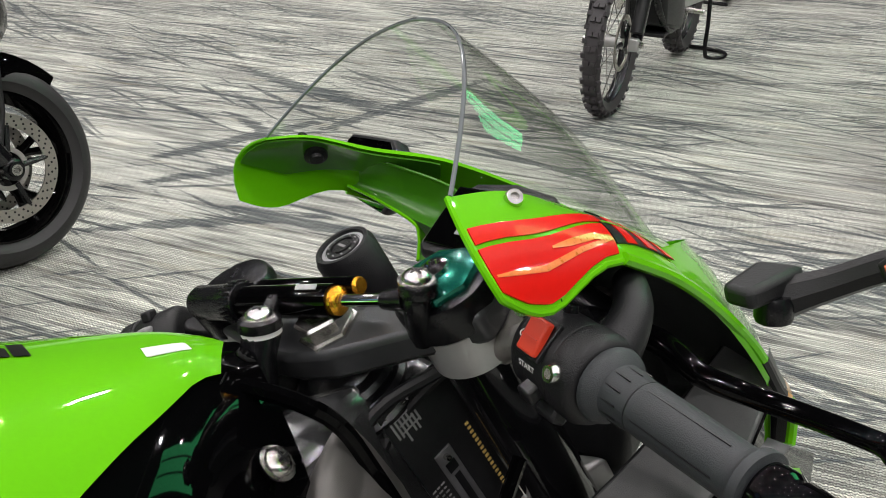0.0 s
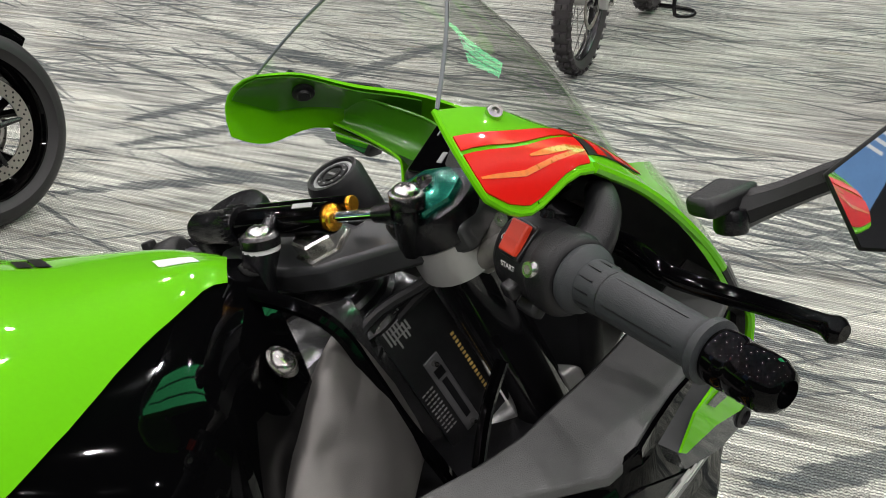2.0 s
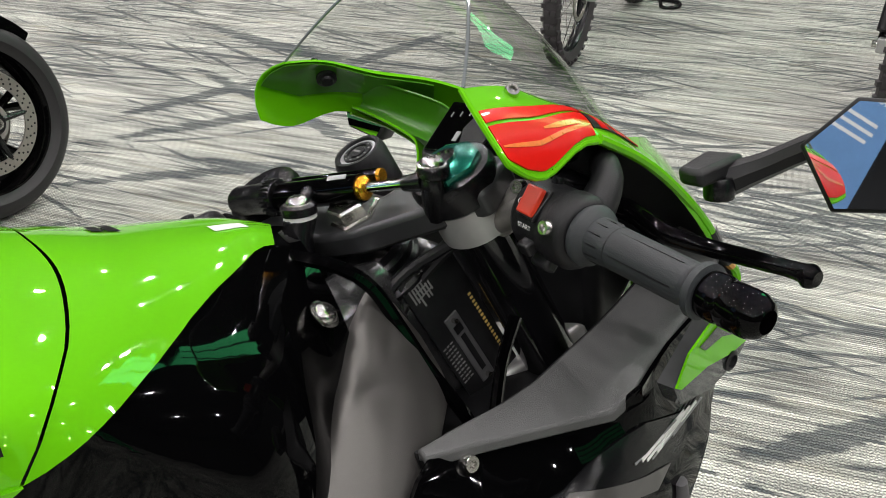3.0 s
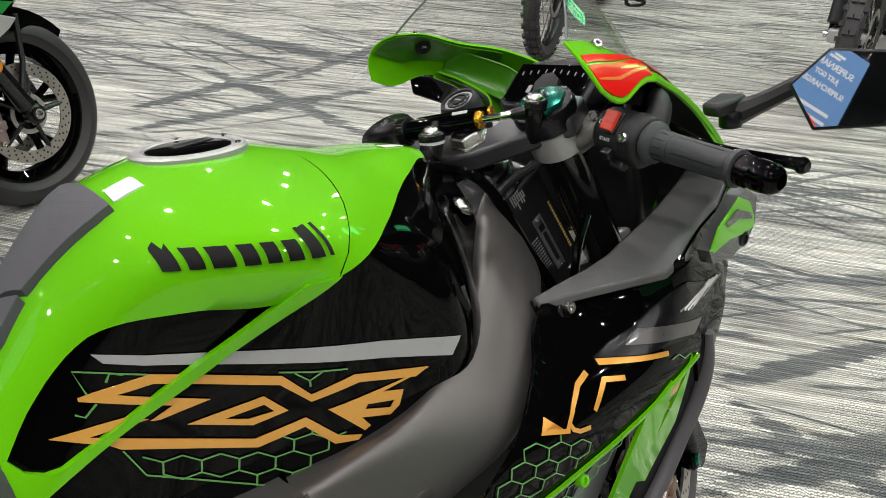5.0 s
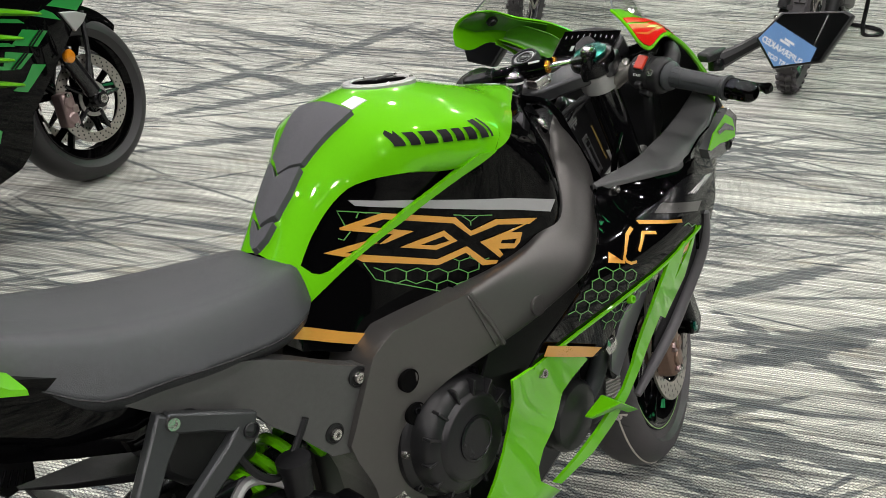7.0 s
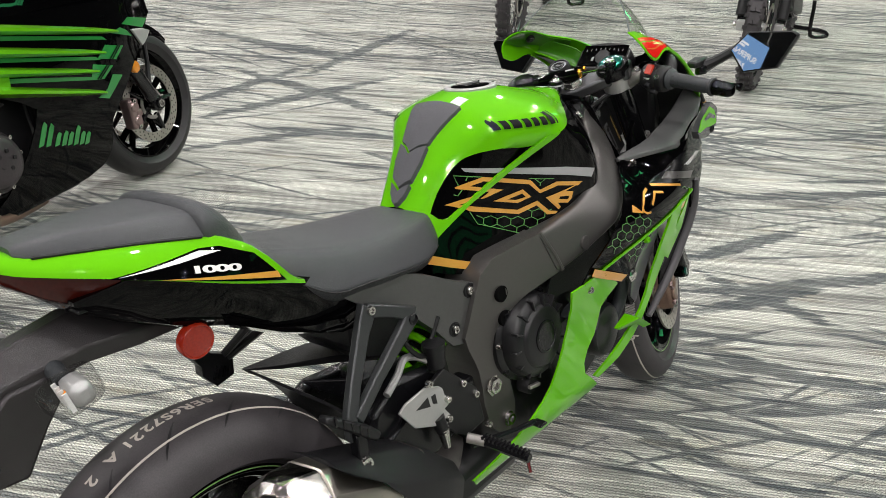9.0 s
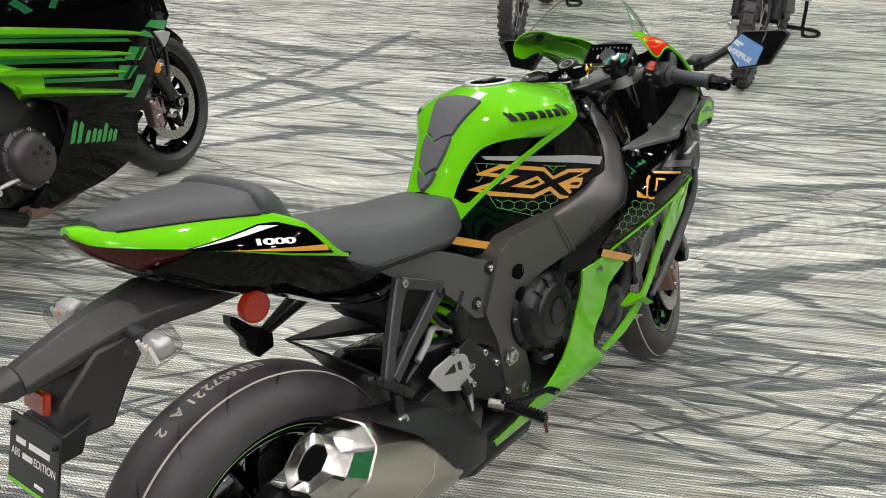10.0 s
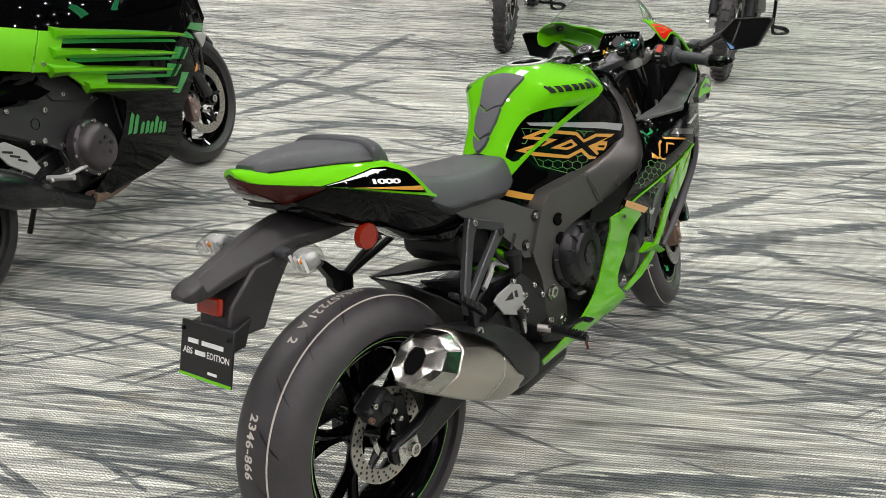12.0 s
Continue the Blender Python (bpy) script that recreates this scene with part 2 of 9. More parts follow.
def carpet():
    """Loop-pile carpet: zigzag stitch rows in pale and taupe yarn, crossed by slate streaks."""
    m, nodes, links, bsdf = nodes_of("woven_carpet")
    coord = nodes.new("ShaderNodeTexCoord").outputs["Object"]

    def op(kind, a, b=None, c=None):
        return math_node(nodes, links, kind, a, b, c)

    def turned(angle, sx=1.0, sy=1.0, shift=0.0, source=None):
        mp = nodes.new("ShaderNodeMapping")
        mp.inputs["Rotation"].default_value = (0, 0, radians(angle))
        links.new(source or coord, mp.inputs[0])
        sc = nodes.new("ShaderNodeVectorMath")
        sc.operation = "MULTIPLY_ADD"
        links.new(mp.outputs[0], sc.inputs[0])
        sc.inputs[1].default_value = (sx, sy, 1)
        sc.inputs[2].default_value = (shift, shift * 1.7, 0)
        return sc.outputs[0]

    sep = nodes.new("ShaderNodeSeparateXYZ")
    links.new(turned(CARPET_TURN), sep.inputs[0])
    along, across = sep.outputs[0], sep.outputs[1]
    # triangle-wave stitch
    saw = op("ABSOLUTE", op("SUBTRACT", op("FRACT", op("DIVIDE", along, 0.0120)), 0.5))
    cell = op("DIVIDE", op("MULTIPLY_ADD", saw, 0.0070, across), 0.0092)
    row = op("FLOOR", cell)
    inside = op("FRACT", cell)

    band = op("FLOOR", op("DIVIDE", cell, 2.6))

    def yarn(stretch, step, seed, row=row):
        comb = nodes.new("ShaderNodeCombineXYZ")
        links.new(op("MULTIPLY", along, stretch), comb.inputs[0])
        links.new(op("MULTIPLY_ADD", row, step, seed), comb.inputs[1])
        return noise_node(nodes, links, comb.outputs[0], 1.0, 2.0)

    per_row = yarn(2.6, 7.31, 0.0)
    odd_row = yarn(9.0, 3.77, 40.0)
    bands = yarn(1.9, 5.13, 90.0, band)
    drift = noise_node(nodes, links, turned(CARPET_TURN + 3, 0.8, 4.2), 1.0, 4.0)
    tone = op("ADD", op("ADD", op("MULTIPLY", per_row, 0.60), op("MULTIPLY", drift, 0.30)), op("ADD", op("MULTIPLY", odd_row, 0.15), op("MULTIPLY", bands, 0.50)))
    pale = ramp_node(nodes, links, tone, 0.610, 0.930, (0.108, 0.112, 0.106), (0.69, 0.706, 0.628))
    warm = noise_node(nodes, links, turned(CARPET_TURN, 3.0, 14.0, 5.0), 1.0, 2.0)
    pale = mix_node(nodes, links, ramp_node(nodes, links, warm, 0.55, 0.75, (0, 0, 0), (0.30, 0.30, 0.30)), pale, (0.42, 0.37, 0.24))
    # long slate streaks in several directions, bent a little and frayed along the stitch rows
    bend = nodes.new("ShaderNodeTexNoise")
    bend.inputs["Scale"].default_value, bend.inputs["Detail"].default_value = 0.9, 1.0
    links.new(coord, bend.inputs["Vector"])
    warp = nodes.new("ShaderNodeVectorMath")
    warp.operation = "MULTIPLY_ADD"
    links.new(bend.outputs["Color"], warp.inputs[0])
    warp.inputs[1].default_value = (0.16, 0.16, 0)
    links.new(coord, warp.inputs[2])
    warp_small = nodes.new("ShaderNodeVectorMath")
    warp_small.operation = "MULTIPLY_ADD"
    links.new(bend.outputs["Color"], warp_small.inputs[0])
    warp_small.inputs[1].default_value = (0.10, 0.10, 0)
    near = nodes.new("ShaderNodeVectorMath")
    near.operation = "SUBTRACT"
    links.new(coord, near.inputs[0])
    near.inputs[1].default_value = (0.05, 0.05, 0)
    links.new(near.outputs[0], warp_small.inputs[2])
    cluster = noise_node(nodes, links, turned(CARPET_TURN, 0.7, 1.2, 2.0), 1.0, 1.0)
    fray = op("ADD", op("MULTIPLY", op("SUBTRACT", odd_row, 0.5), 0.16), op("MULTIPLY", op("SUBTRACT", cluster, 0.5), 0.30))
    top = None
    for turn, along_f, across_f, lo, seed in ((29, 1.0, 24.0, 0.655, 3.1), (18, 0.8, 19.0, 0.655, 9.7), (-13, 0.9, 22.0, 0.650, 17.3), (-27, 1.1, 26.0, 0.655, 26.9), (4, 0.8, 18.0, 0.635, 33.1), (-38, 1.2, 27.0, 0.675, 51.7), (10, 1.3, 46.0, 0.665, 71.3)):
        n = noise_node(nodes, links, turned(CARPET_TURN + turn, along_f, across_f, seed, warp.outputs[0]), 1.0, 1.5, 0.4)
        mask = ramp_node(nodes, links, op("ADD", n, fray), lo, lo + 0.034)
        top = mask if top is None else op("MAXIMUM", top, mask)
    near_streak = None
    for x0, y0, x1, y1, wide in STREAKS:
        mp = nodes.new("ShaderNodeMapping")
        mp.vector_type = "TEXTURE"
        mp.inputs["Location"].default_value = (0.5 * (x0 + x1), 0.5 * (y0 + y1), 0)
        mp.inputs["Rotation"].default_value = (0, 0, math.atan2(y1 - y0, x1 - x0))
        mp.inputs["Scale"].default_value = (0.56 * math.hypot(x1 - x0, y1 - y0), 0.74 * wide, 1)
        links.new(warp_small.outputs[0], mp.inputs[0])
        ln = nodes.new("ShaderNodeVectorMath")
        ln.operation = "LENGTH"
        links.new(mp.outputs[0], ln.inputs[0])
        near_streak = ln.outputs["Value"] if near_streak is None else op("MINIMUM", near_streak, ln.outputs["Value"])
    ragged = op("ADD", op("MULTIPLY", op("SUBTRACT", odd_row, 0.5), 1.7), op("MULTIPLY", op("SUBTRACT", per_row, 0.5), 1.2))
    bundle = ramp_node(nodes, links, op("SUBTRACT", 1.15, op("ADD", near_streak, ragged)), 0.0, 0.26)
    top = op("MAXIMUM", top, bundle)
    slate = ramp_node(nodes, links, odd_row, 0.3, 0.7, (0.042, 0.052, 0.058), (0.105, 0.121, 0.127))
    col = mix_node(nodes, links, op("MULTIPLY", top, op("MULTIPLY_ADD", per_row, -0.9, 1.25)), pale, slate)
    # loops
    speck = noise_node(nodes, links, coord, 270.0, 2.0, 0.7)
    loops = ramp_node(nodes, links, speck, 0.36, 0.62, (0.26, 0.255, 0.26), (1.62, 1.60, 1.60))
    edge_dark = op("ABSOLUTE", op("SUBTRACT", inside, 0.5))
    groove = ramp_node(nodes, links, edge_dark, 0.24, 0.44, (1.16, 1.16, 1.16), (0.36, 0.36, 0.38))
    for k, factor in enumerate((groove, loops)):
        mul = nodes.new("ShaderNodeVectorMath")
        mul.operation = "MULTIPLY"
        links.new(col, mul.inputs[0])
        links.new(factor, mul.inputs[1])
        col = mul.outputs[0]
    links.new(col, bsdf.inputs["Base Color"])
    bsdf.inputs["Roughness"].default_value = 0.95
    bsdf.inputs["Specular IOR Level"].default_value = 0.1
    b = nodes.new("ShaderNodeBump")
    b.inputs["Strength"].default_value, b.inputs["Distance"].default_value = 0.6, 0.003
    links.new(op("MULTIPLY_ADD", speck, 0.8, op("SINE", op("MULTIPLY", inside, math.pi))), b.inputs["Height"])
    links.new(b.outputs[0], bsdf.inputs["Normal"])
    return m


CARPET_TURN = 60.0
STREAKS = [(1.16, -0.33, 1.32, -0.82, 0.022), (0.38, -0.13, 0.92, -0.87, 0.05), (0.18, 2.11, 0.37, 1.55, 0.05), (0.04, 1.85, 0.29, 1.16, 0.05), (-0.34, 1.12, -0.07, 0.67, 0.07),
           (2.50, 3.23, 2.54, 2.04, 0.06), (2.01, 2.32, 2.37, 1.70, 0.05), (1.92, 0.05, 2.55, -0.51, 0.05), (2.64, 0.38, 3.33, -0.33, 0.05), (1.62, -0.05, 1.76, -0.66, 0.045),
           (1.88, 2.73, 2.94, 2.46, 0.06), (1.77, 0.02, 2.25, -0.27, 0.04), (2.05, 0.10, 2.01, -0.35, 0.04), (1.99, 2.96, 2.79, 2.98, 0.06), (1.54, 2.44, 2.20, 2.09, 0.05),
           (2.10, 0.18, 2.59, -0.03, 0.05), (1.11, 0.19, 1.18, -0.24, 0.045), (1.16, 0.01, 1.39, -0.40, 0.03), (2.90, 4.15, 3.13, 2.85, 0.08), (2.78, 2.88, 3.85, 3.11, 0.07)]
CARPET = carpet()


# ---------------------------------------------------------------- mesh tools
def vec(p):
    return Vector(p)


def thing(name, m=None, label="", category="", group=""):
    ob = new(name)
    ob.empty_display_size = 0.1
    if m is not None:
        ob.matrix_world = m
    return tagged(ob, label, category, group)


def part(name, bm, material, parent=None, label="", smooth=True, bevel=0.0, kind="", angle=40.0, m=None):
    """Links a bmesh as one mesh object under its thing or part."""
    if m is not None:
        bm.transform(m)
    bmesh.ops.recalc_face_normals(bm, faces=bm.faces)
    me = bpy.data.meshes.new(name)
    bm.to_mesh(me)
    bm.free()
    me.materials.append(material)
    if smooth:
        me.shade_smooth()
        me.set_sharp_from_angle(angle=radians(angle))
    ob = new(name, me)
    if parent is not None:
        ob.parent = parent
    if bevel:
        mod = ob.modifiers.new("bevel", "BEVEL")
        mod.width, mod.segments, mod.limit_method, mod.angle_limit = bevel, 2, "ANGLE", radians(35)
        mod.harden_normals = False
    return tagged(ob, label, "", "", kind)


def hermite(tab, x):
    """A smooth value at x through the rows (x, value) of a table."""
    if x <= tab[0][0]:
        return tab[0][1]
    if x >= tab[-1][0]:
        return tab[-1][1]
    i = 0
    while tab[i + 1][0] < x:
        i += 1

    def slope(k):
        a, b = max(k - 1, 0), min(k + 1, len(tab) - 1)
        return (tab[b][1] - tab[a][1]) / (tab[b][0] - tab[a][0])

    h = tab[i + 1][0] - tab[i][0]
    s = (x - tab[i][0]) / h
    return (tab[i][1] * (2 * s ** 3 - 3 * s ** 2 + 1) + slope(i) * h * (s ** 3 - 2 * s ** 2 + s)
            + tab[i + 1][1] * (3 * s ** 2 - 2 * s ** 3) + slope(i + 1) * h * (s ** 3 - s ** 2))


def catmull(pts, n=6, closed=False):
    pts = [vec(p) for p in pts]
    out, k = [], len(pts)
    for i in range(k if closed else k - 1):
        p0 = pts[(i - 1) % k] if closed or i > 0 else pts[i]
        p1, p2 = pts[i], pts[(i + 1) % k]
        p3 = pts[(i + 2) % k] if closed or i + 2 < k else p2
        for j in range(n):
            s = j / n
            out.append(0.5 * (2 * p1 + (p2 - p0) * s + (2 * p0 - 5 * p1 + 4 * p2 - p3) * s * s + (3 * p1 - p0 - 3 * p2 + p3) * s ** 3))
    if not closed:
        out.append(pts[-1])
    return out


def loft(rings, closed=True, caps=True, bm=None):
    bm = bm or bmesh.new()
    rows = [[bm.verts.new(p) for p in r] for r in rings]
    n = len(rows[0])
    for a, b in zip(rows, rows[1:]):
        for i in range(n if closed else n - 1):
            j = (i + 1) % n
            bm.faces.new((a[i], a[j], b[j], b[i]))
    if caps and closed:
        bm.faces.new(rows[0])
        bm.faces.new(rows[-1][::-1])
    return bm


def tube(pts, r, n=10, bm=None, smooth=0):
    """A round bar along points; r is one radius or one for each point."""
    pts = [vec(p) for p in pts]
    if smooth:
        rr = [r] * len(pts) if isinstance(r, (int, float)) else list(r)
        radii = [p[0] for p in catmull([(a, 0, 0) for a in rr], smooth)]
        pts = catmull(pts, smooth)
    else:
        radii = [r] * len(pts) if isinstance(r, (int, float)) else list(r)
    t0 = (pts[1] - pts[0]).normalized()
    side = t0.orthogonal().normalized()
    rings = []
    for i, p in enumerate(pts):
        d = (pts[min(i + 1, len(pts) - 1)] - pts[max(i - 1, 0)]).normalized()
        side = (side - d * side.dot(d)).normalized()
        up = d.cross(side)
        rings.append([p + radii[i] * (math.cos(2 * math.pi * k / n) * side + math.sin(2 * math.pi * k / n) * up) for k in range(n)])
    return loft(rings, bm=bm)


def lathe(profile, n=64, m=None, bm=None, closed=True):
    """Turns (radius, offset) about the y axis; m moves it. A closed profile makes a ring."""
    bm = bm or bmesh.new()
    m = m or Matrix()
    rows = []
    for k in range(n):
        a = 2 * math.pi * k / n
        rows.append([bm.verts.new(m @ Vector((r * math.cos(a), y, r * math.sin(a)))) for r, y in profile])
    q = len(profile)
    for k in range(n):
        a, b = rows[k], rows[(k + 1) % n]
        for i in range(q if closed else q - 1):
            j = (i + 1) % q
            bm.faces.new((a[i], a[j], b[j], b[i]))
    return bm


def cast_bar(pts, wide, thick, bm=None):
    """A flat cast bar along points, wide in the x-z plane and thick across."""
    pts = [vec(p) for p in pts]
    rings = []
    for i, p in enumerate(pts):
        d = pts[min(i + 1, len(pts) - 1)] - pts[max(i - 1, 0)]
        n = Vector((-d.z, 0, d.x)).normalized()
        w = wide[i] if isinstance(wide, (list, tuple)) else wide
        y = Vector((0, thick / 2, 0))
        rings.append([p + n * w / 2 + y, p + n * w / 2 - y, p - n * w / 2 - y, p - n * w / 2 + y])
    return loft(rings, bm=bm)


def aim(at, way):
    """A matrix whose y axis points along way, at a place."""
    return Matrix.Translation(at) @ vec(way).to_track_quat("Y", "Z").to_matrix().to_4x4()


def disc(at, way, profile, n=24, bm=None):
    """Solid of revolution along way: profile of (radius, distance), closed at both ends."""
    bm = bm or bmesh.new()
    m = aim(at, way)
    rings = [[m @ Vector((max(r, 1e-4) * math.cos(2 * math.pi * k / n), d, max(r, 1e-4) * math.sin(2 * math.pi * k / n))) for k in range(n)] for r, d in profile]
    return loft(rings, bm=bm)


def bolt(name, at, way, r, parent, material=None, label=""):
    """A socket-head screw."""
    return part(name, disc(at, way, [(r, -0.004), (r, 0.002), (r * 0.85, 0.005), (r * 0.5, 0.005), (r * 0.45, 0.002), (0.0005, 0.002)], 14), material or STEEL, parent, label)


def button(name, at, way, r, parent, label=""):
    """A domed cross-head screw on a washer face."""
    head = part(name, disc(at, way, [(r * 1.25, -0.003), (r * 1.25, -0.0015), (r, -0.001), (r * 0.95, 0.0015), (r * 0.72, 0.0038), (r * 0.35, 0.0048), (0.0005, 0.0048)], 20), STEEL, parent, label)
    m = aim(at, way)
    for sx, sz in ((0.9, 0.16), (0.16, 0.9)):
        part("screw_slot", block((0, 0.0046, 0), (r * sx, 0.0012, r * sz), m), LABEL_BLACK, head)
    return head


def block(c, size, m=None, bm=None):
    bm = bm or bmesh.new()
    x, y, z = (s / 2 for s in size)
    vs = [Vector(c) + Vector((sx * x, sy * y, sz * z)) for sx in (-1, 1) for sy in (-1, 1) for sz in (-1, 1)]
    if m is not None:
        vs = [m @ v for v in vs]
    q = [bm.verts.new(v) for v in vs]
    for f in ((0, 1, 3, 2), (4, 6, 7, 5), (0, 4, 5, 1), (2, 3, 7, 6), (0, 2, 6, 4), (1, 5, 7, 3)):
        bm.faces.new([q[i] for i in f])
    return bm


def skin(outline, depth_at, off=0.0, thick=0.004, cell=0.025, side=-1, bm=None):
    """A panel that follows a curved flank: an outline in (x, z), laid at y = side * (depth_at(x, z) + off), with thickness inwards."""
    tmp = bmesh.new()
    clean = []
    for p in outline:
        if not clean or (Vector(p) - Vector(clean[-1])).length > 1e-5:
            clean.append(tuple(p))
    f = tmp.faces.new([tmp.verts.new((p[0], 0, p[1])) for p in clean])
    f.normal_update()
    bmesh.ops.triangulate(tmp, faces=[f], ngon_method="EAR_CLIP")
    xs, zs = [p[0] for p in clean], [p[1] for p in clean]
    for axis, lo, hi in ((0, min(xs), max(xs)), (2, min(zs), max(zs))):
        k = math.ceil(lo / cell) * cell
        while k < hi - 1e-6:
            co, no = [0, 0, 0], [0, 0, 0]
            co[axis], no[axis] = k, 1
            bmesh.ops.bisect_plane(tmp, geom=tmp.verts[:] + tmp.edges[:] + tmp.faces[:], plane_co=co, plane_no=no)
            k += cell
    if thick:
        ret = bmesh.ops.extrude_face_region(tmp, geom=tmp.faces[:], use_keep_orig=True)
        top = {v for v in ret["geom"] if isinstance(v, bmesh.types.BMVert)}
    else:
        top = set(tmp.verts)
    for v in tmp.verts:
        d = depth_at(v.co.x, v.co.z) + off
        v.co.y = side * (d if v in top else d - thick)
    if bm is None:
        return tmp
    me = bpy.data.meshes.new("tmp")
    tmp.to_mesh(me)
    tmp.free()
    bm.from_mesh(me)
    bpy.data.meshes.remove(me)
    return bm


def strip(pts, width, n=4):
    """The outline of a band of that width along a polyline in (x, z)."""
    line = [Vector((p[0], p[1])) for p in pts]
    a, b = [], []
    for i, p in enumerate(line):
        d = (line[min(i + 1, len(line) - 1)] - line[max(i - 1, 0)]).normalized()
        nrm = Vector((-d.y, d.x)) * width / 2
        a.append(p + nrm)
        b.append(p - nrm)
    return [tuple(p) for p in a + b[::-1]]


def lettering(text, size, place, material, parent, name="lettering", depth=0.0006, label="", spacing=1.0, bold=0.0):
    """Raised characters in the built-in font; place maps (u, v, w) in metres to a point."""
    cu = bpy.data.curves.new(name, "FONT")
    cu.body, cu.size, cu.align_x, cu.align_y, cu.space_character, cu.offset = text, size, "CENTER", "CENTER", spacing, bold
    tmp = bpy.data.objects.new(name, cu)
    me = bpy.data.meshes.new_from_object(tmp)
    bpy.data.objects.remove(tmp)
    bm = bmesh.new()
    bm.from_mesh(me)
    bpy.data.meshes.remove(me)
    bmesh.ops.triangulate(bm, faces=bm.faces[:])
    for v in bm.verts:
        v.co = place(v.co.x, v.co.y, depth)
    return part(name, bm, material, parent, label, smooth=False)


def flat_at(o, u, v):
    """A place-map for lettering: origin, and the ways to the right and up."""
    o, u, v = vec(o), vec(u).normalized(), vec(v).normalized()
    w = u.cross(v)
    return lambda a, b, c: o + a * u + b * v + c * w


# ---------------------------------------------------------------- the hall
def slab(name, c, size, material, label, category):
    ob = part(name, block(c, size), material, None, "", smooth=False)
    return tagged(ob, label, category, "", "structure")


cx, cy = sum(HALL_X) / 2, sum(HALL_Y) / 2
lx, ly = HALL_X[1] - HALL_X[0], HALL_Y[1] - HALL_Y[0]
slab("floor", (cx, cy, -0.05), (lx, ly, 0.1), CARPET, "grey and beige loop carpet with slate streaks", "floor")
slab("ceiling", (cx, cy, HALL_H + 0.1), (lx + 0.4, ly + 0.4, 0.2), CEILING, "dark painted hall ceiling with downlights", "ceiling")
slab("wall_north", (cx, HALL_Y[1] + 0.1, HALL_H / 2), (lx + 0.4, 0.2, HALL_H), WALL, "plain grey painted hall wall", "wall")
slab("wall_south", (cx, HALL_Y[0] - 0.1, HALL_H / 2), (lx + 0.4, 0.2, HALL_H), WALL, "plain grey painted hall wall", "wall")
slab("wall_east", (HALL_X[1] + 0.1, cy, HALL_H / 2), (0.2, ly, HALL_H), WALL, "plain grey painted hall wall", "wall")
slab("wall_west", (HALL_X[0] - 0.1, cy, HALL_H / 2), (0.2, ly, HALL_H), WALL, "plain grey painted hall wall", "wall")


MIRROR_PITCH, MIRROR_YAW = 18.0, 2.0

# ---------------------------------------------------------------- the green sport motorcycle
# bike axes: x ahead from the rear axle, y to its left, z up from the ground; it leans on its side stand
bike = thing("sport_motorcycle", pose(0, 0.03, 0.003, -11, 0, -1.2), "lime green and gloss black sport motorcycle on its side stand", "motorcycle")

# tank and side cover, by control curves along x
T_X = (0.55, 0.60, 0.65, 0.70, 0.77, 0.82, 0.90, 0.95, 1.00, 1.04, 1.075)
T_CROWN = (0.775, 0.850, 0.905, 0.937, 0.953, 0.950, 0.930, 0.915, 0.905, 0.897, 0.885)
T_EDGE_W = (0.040, 0.055, 0.078, 0.108, 0.148, 0.158, 0.115, 0.090, 0.066, 0.042, 0.032)
T_EDGE_Z = (0.765, 0.825, 0.870, 0.908, 0.914, 0.911, 0.908, 0.900, 0.895, 0.890, 0.873)
T_SIDE_W = (0.064, 0.075, 0.094, 0.128, 0.176, 0.196, 0.178, 0.163, 0.130, 0.090, 0.074)
T_SIDE_Z = (0.735, 0.775, 0.810, 0.868, 0.876, 0.870, 0.845, 0.835, 0.832, 0.832, 0.825)
T_FLANK_W = (0.072, 0.084, 0.097, 0.117, 0.150, 0.168, 0.182, 0.187, 0.158, 0.115, 0.095)
T_FLANK_Z = (0.705, 0.720, 0.740, 0.760, 0.775, 0.775, 0.765, 0.755, 0.755, 0.755, 0.760)
T_FOOT_W = (0.077, 0.095, 0.106, 0.117, 0.140, 0.162, 0.178, 0.180, 0.155, 0.115, 0.095)
T_FOOT_Z = (0.660, 0.640, 0.632, 0.630, 0.625, 0.635, 0.650, 0.670, 0.680, 0.700, 0.715)
T_GREEN = [(0.55, 0.738), (0.57, 0.765), (0.60, 0.806), (0.64, 0.845), (0.67, 0.857), (0.72, 0.858), (0.767, 0.852), (0.814, 0.864), (0.90, 0.878), (0.95, 0.886), (1.0, 0.890), (1.04, 0.889), (1.075, 0.871)]


def tank_half(x, n=8):
    """The half section of the tank at x: (half width, height) from the crown down."""
    key = [(0, hermite(list(zip(T_X, T_CROWN)), x))]
    for w, z in ((T_EDGE_W, T_EDGE_Z), (T_SIDE_W, T_SIDE_Z), (T_FLANK_W, T_FLANK_Z), (T_FOOT_W, T_FOOT_Z)):
        key.append((hermite(list(zip(T_X, w)), x), hermite(list(zip(T_X, z)), x)))
    first = (-key[1][0], key[1][1])
    pts = catmull([(a, 0, b) for a, b in [first] + key], n)[n:]
    return [(p.x, p.z) for p in pts]


TANK_CACHE = {}


def tank_section(x):
    k = round(x, 3)
    if k not in TANK_CACHE:
        TANK_CACHE[k] = tank_half(min(max(k, T_X[0]), T_X[-1]))
    return TANK_CACHE[k]


def tank_width(x, z):
    s = tank_section(x)
    for (w0, z0), (w1, z1) in zip(s, s[1:]):
        if z0 >= z >= z1:
            f = (z0 - z) / max(z0 - z1, 1e-6)
            return w0 + (w1 - w0) * f
    return s[-1][0] if z < s[-1][1] else 0.0


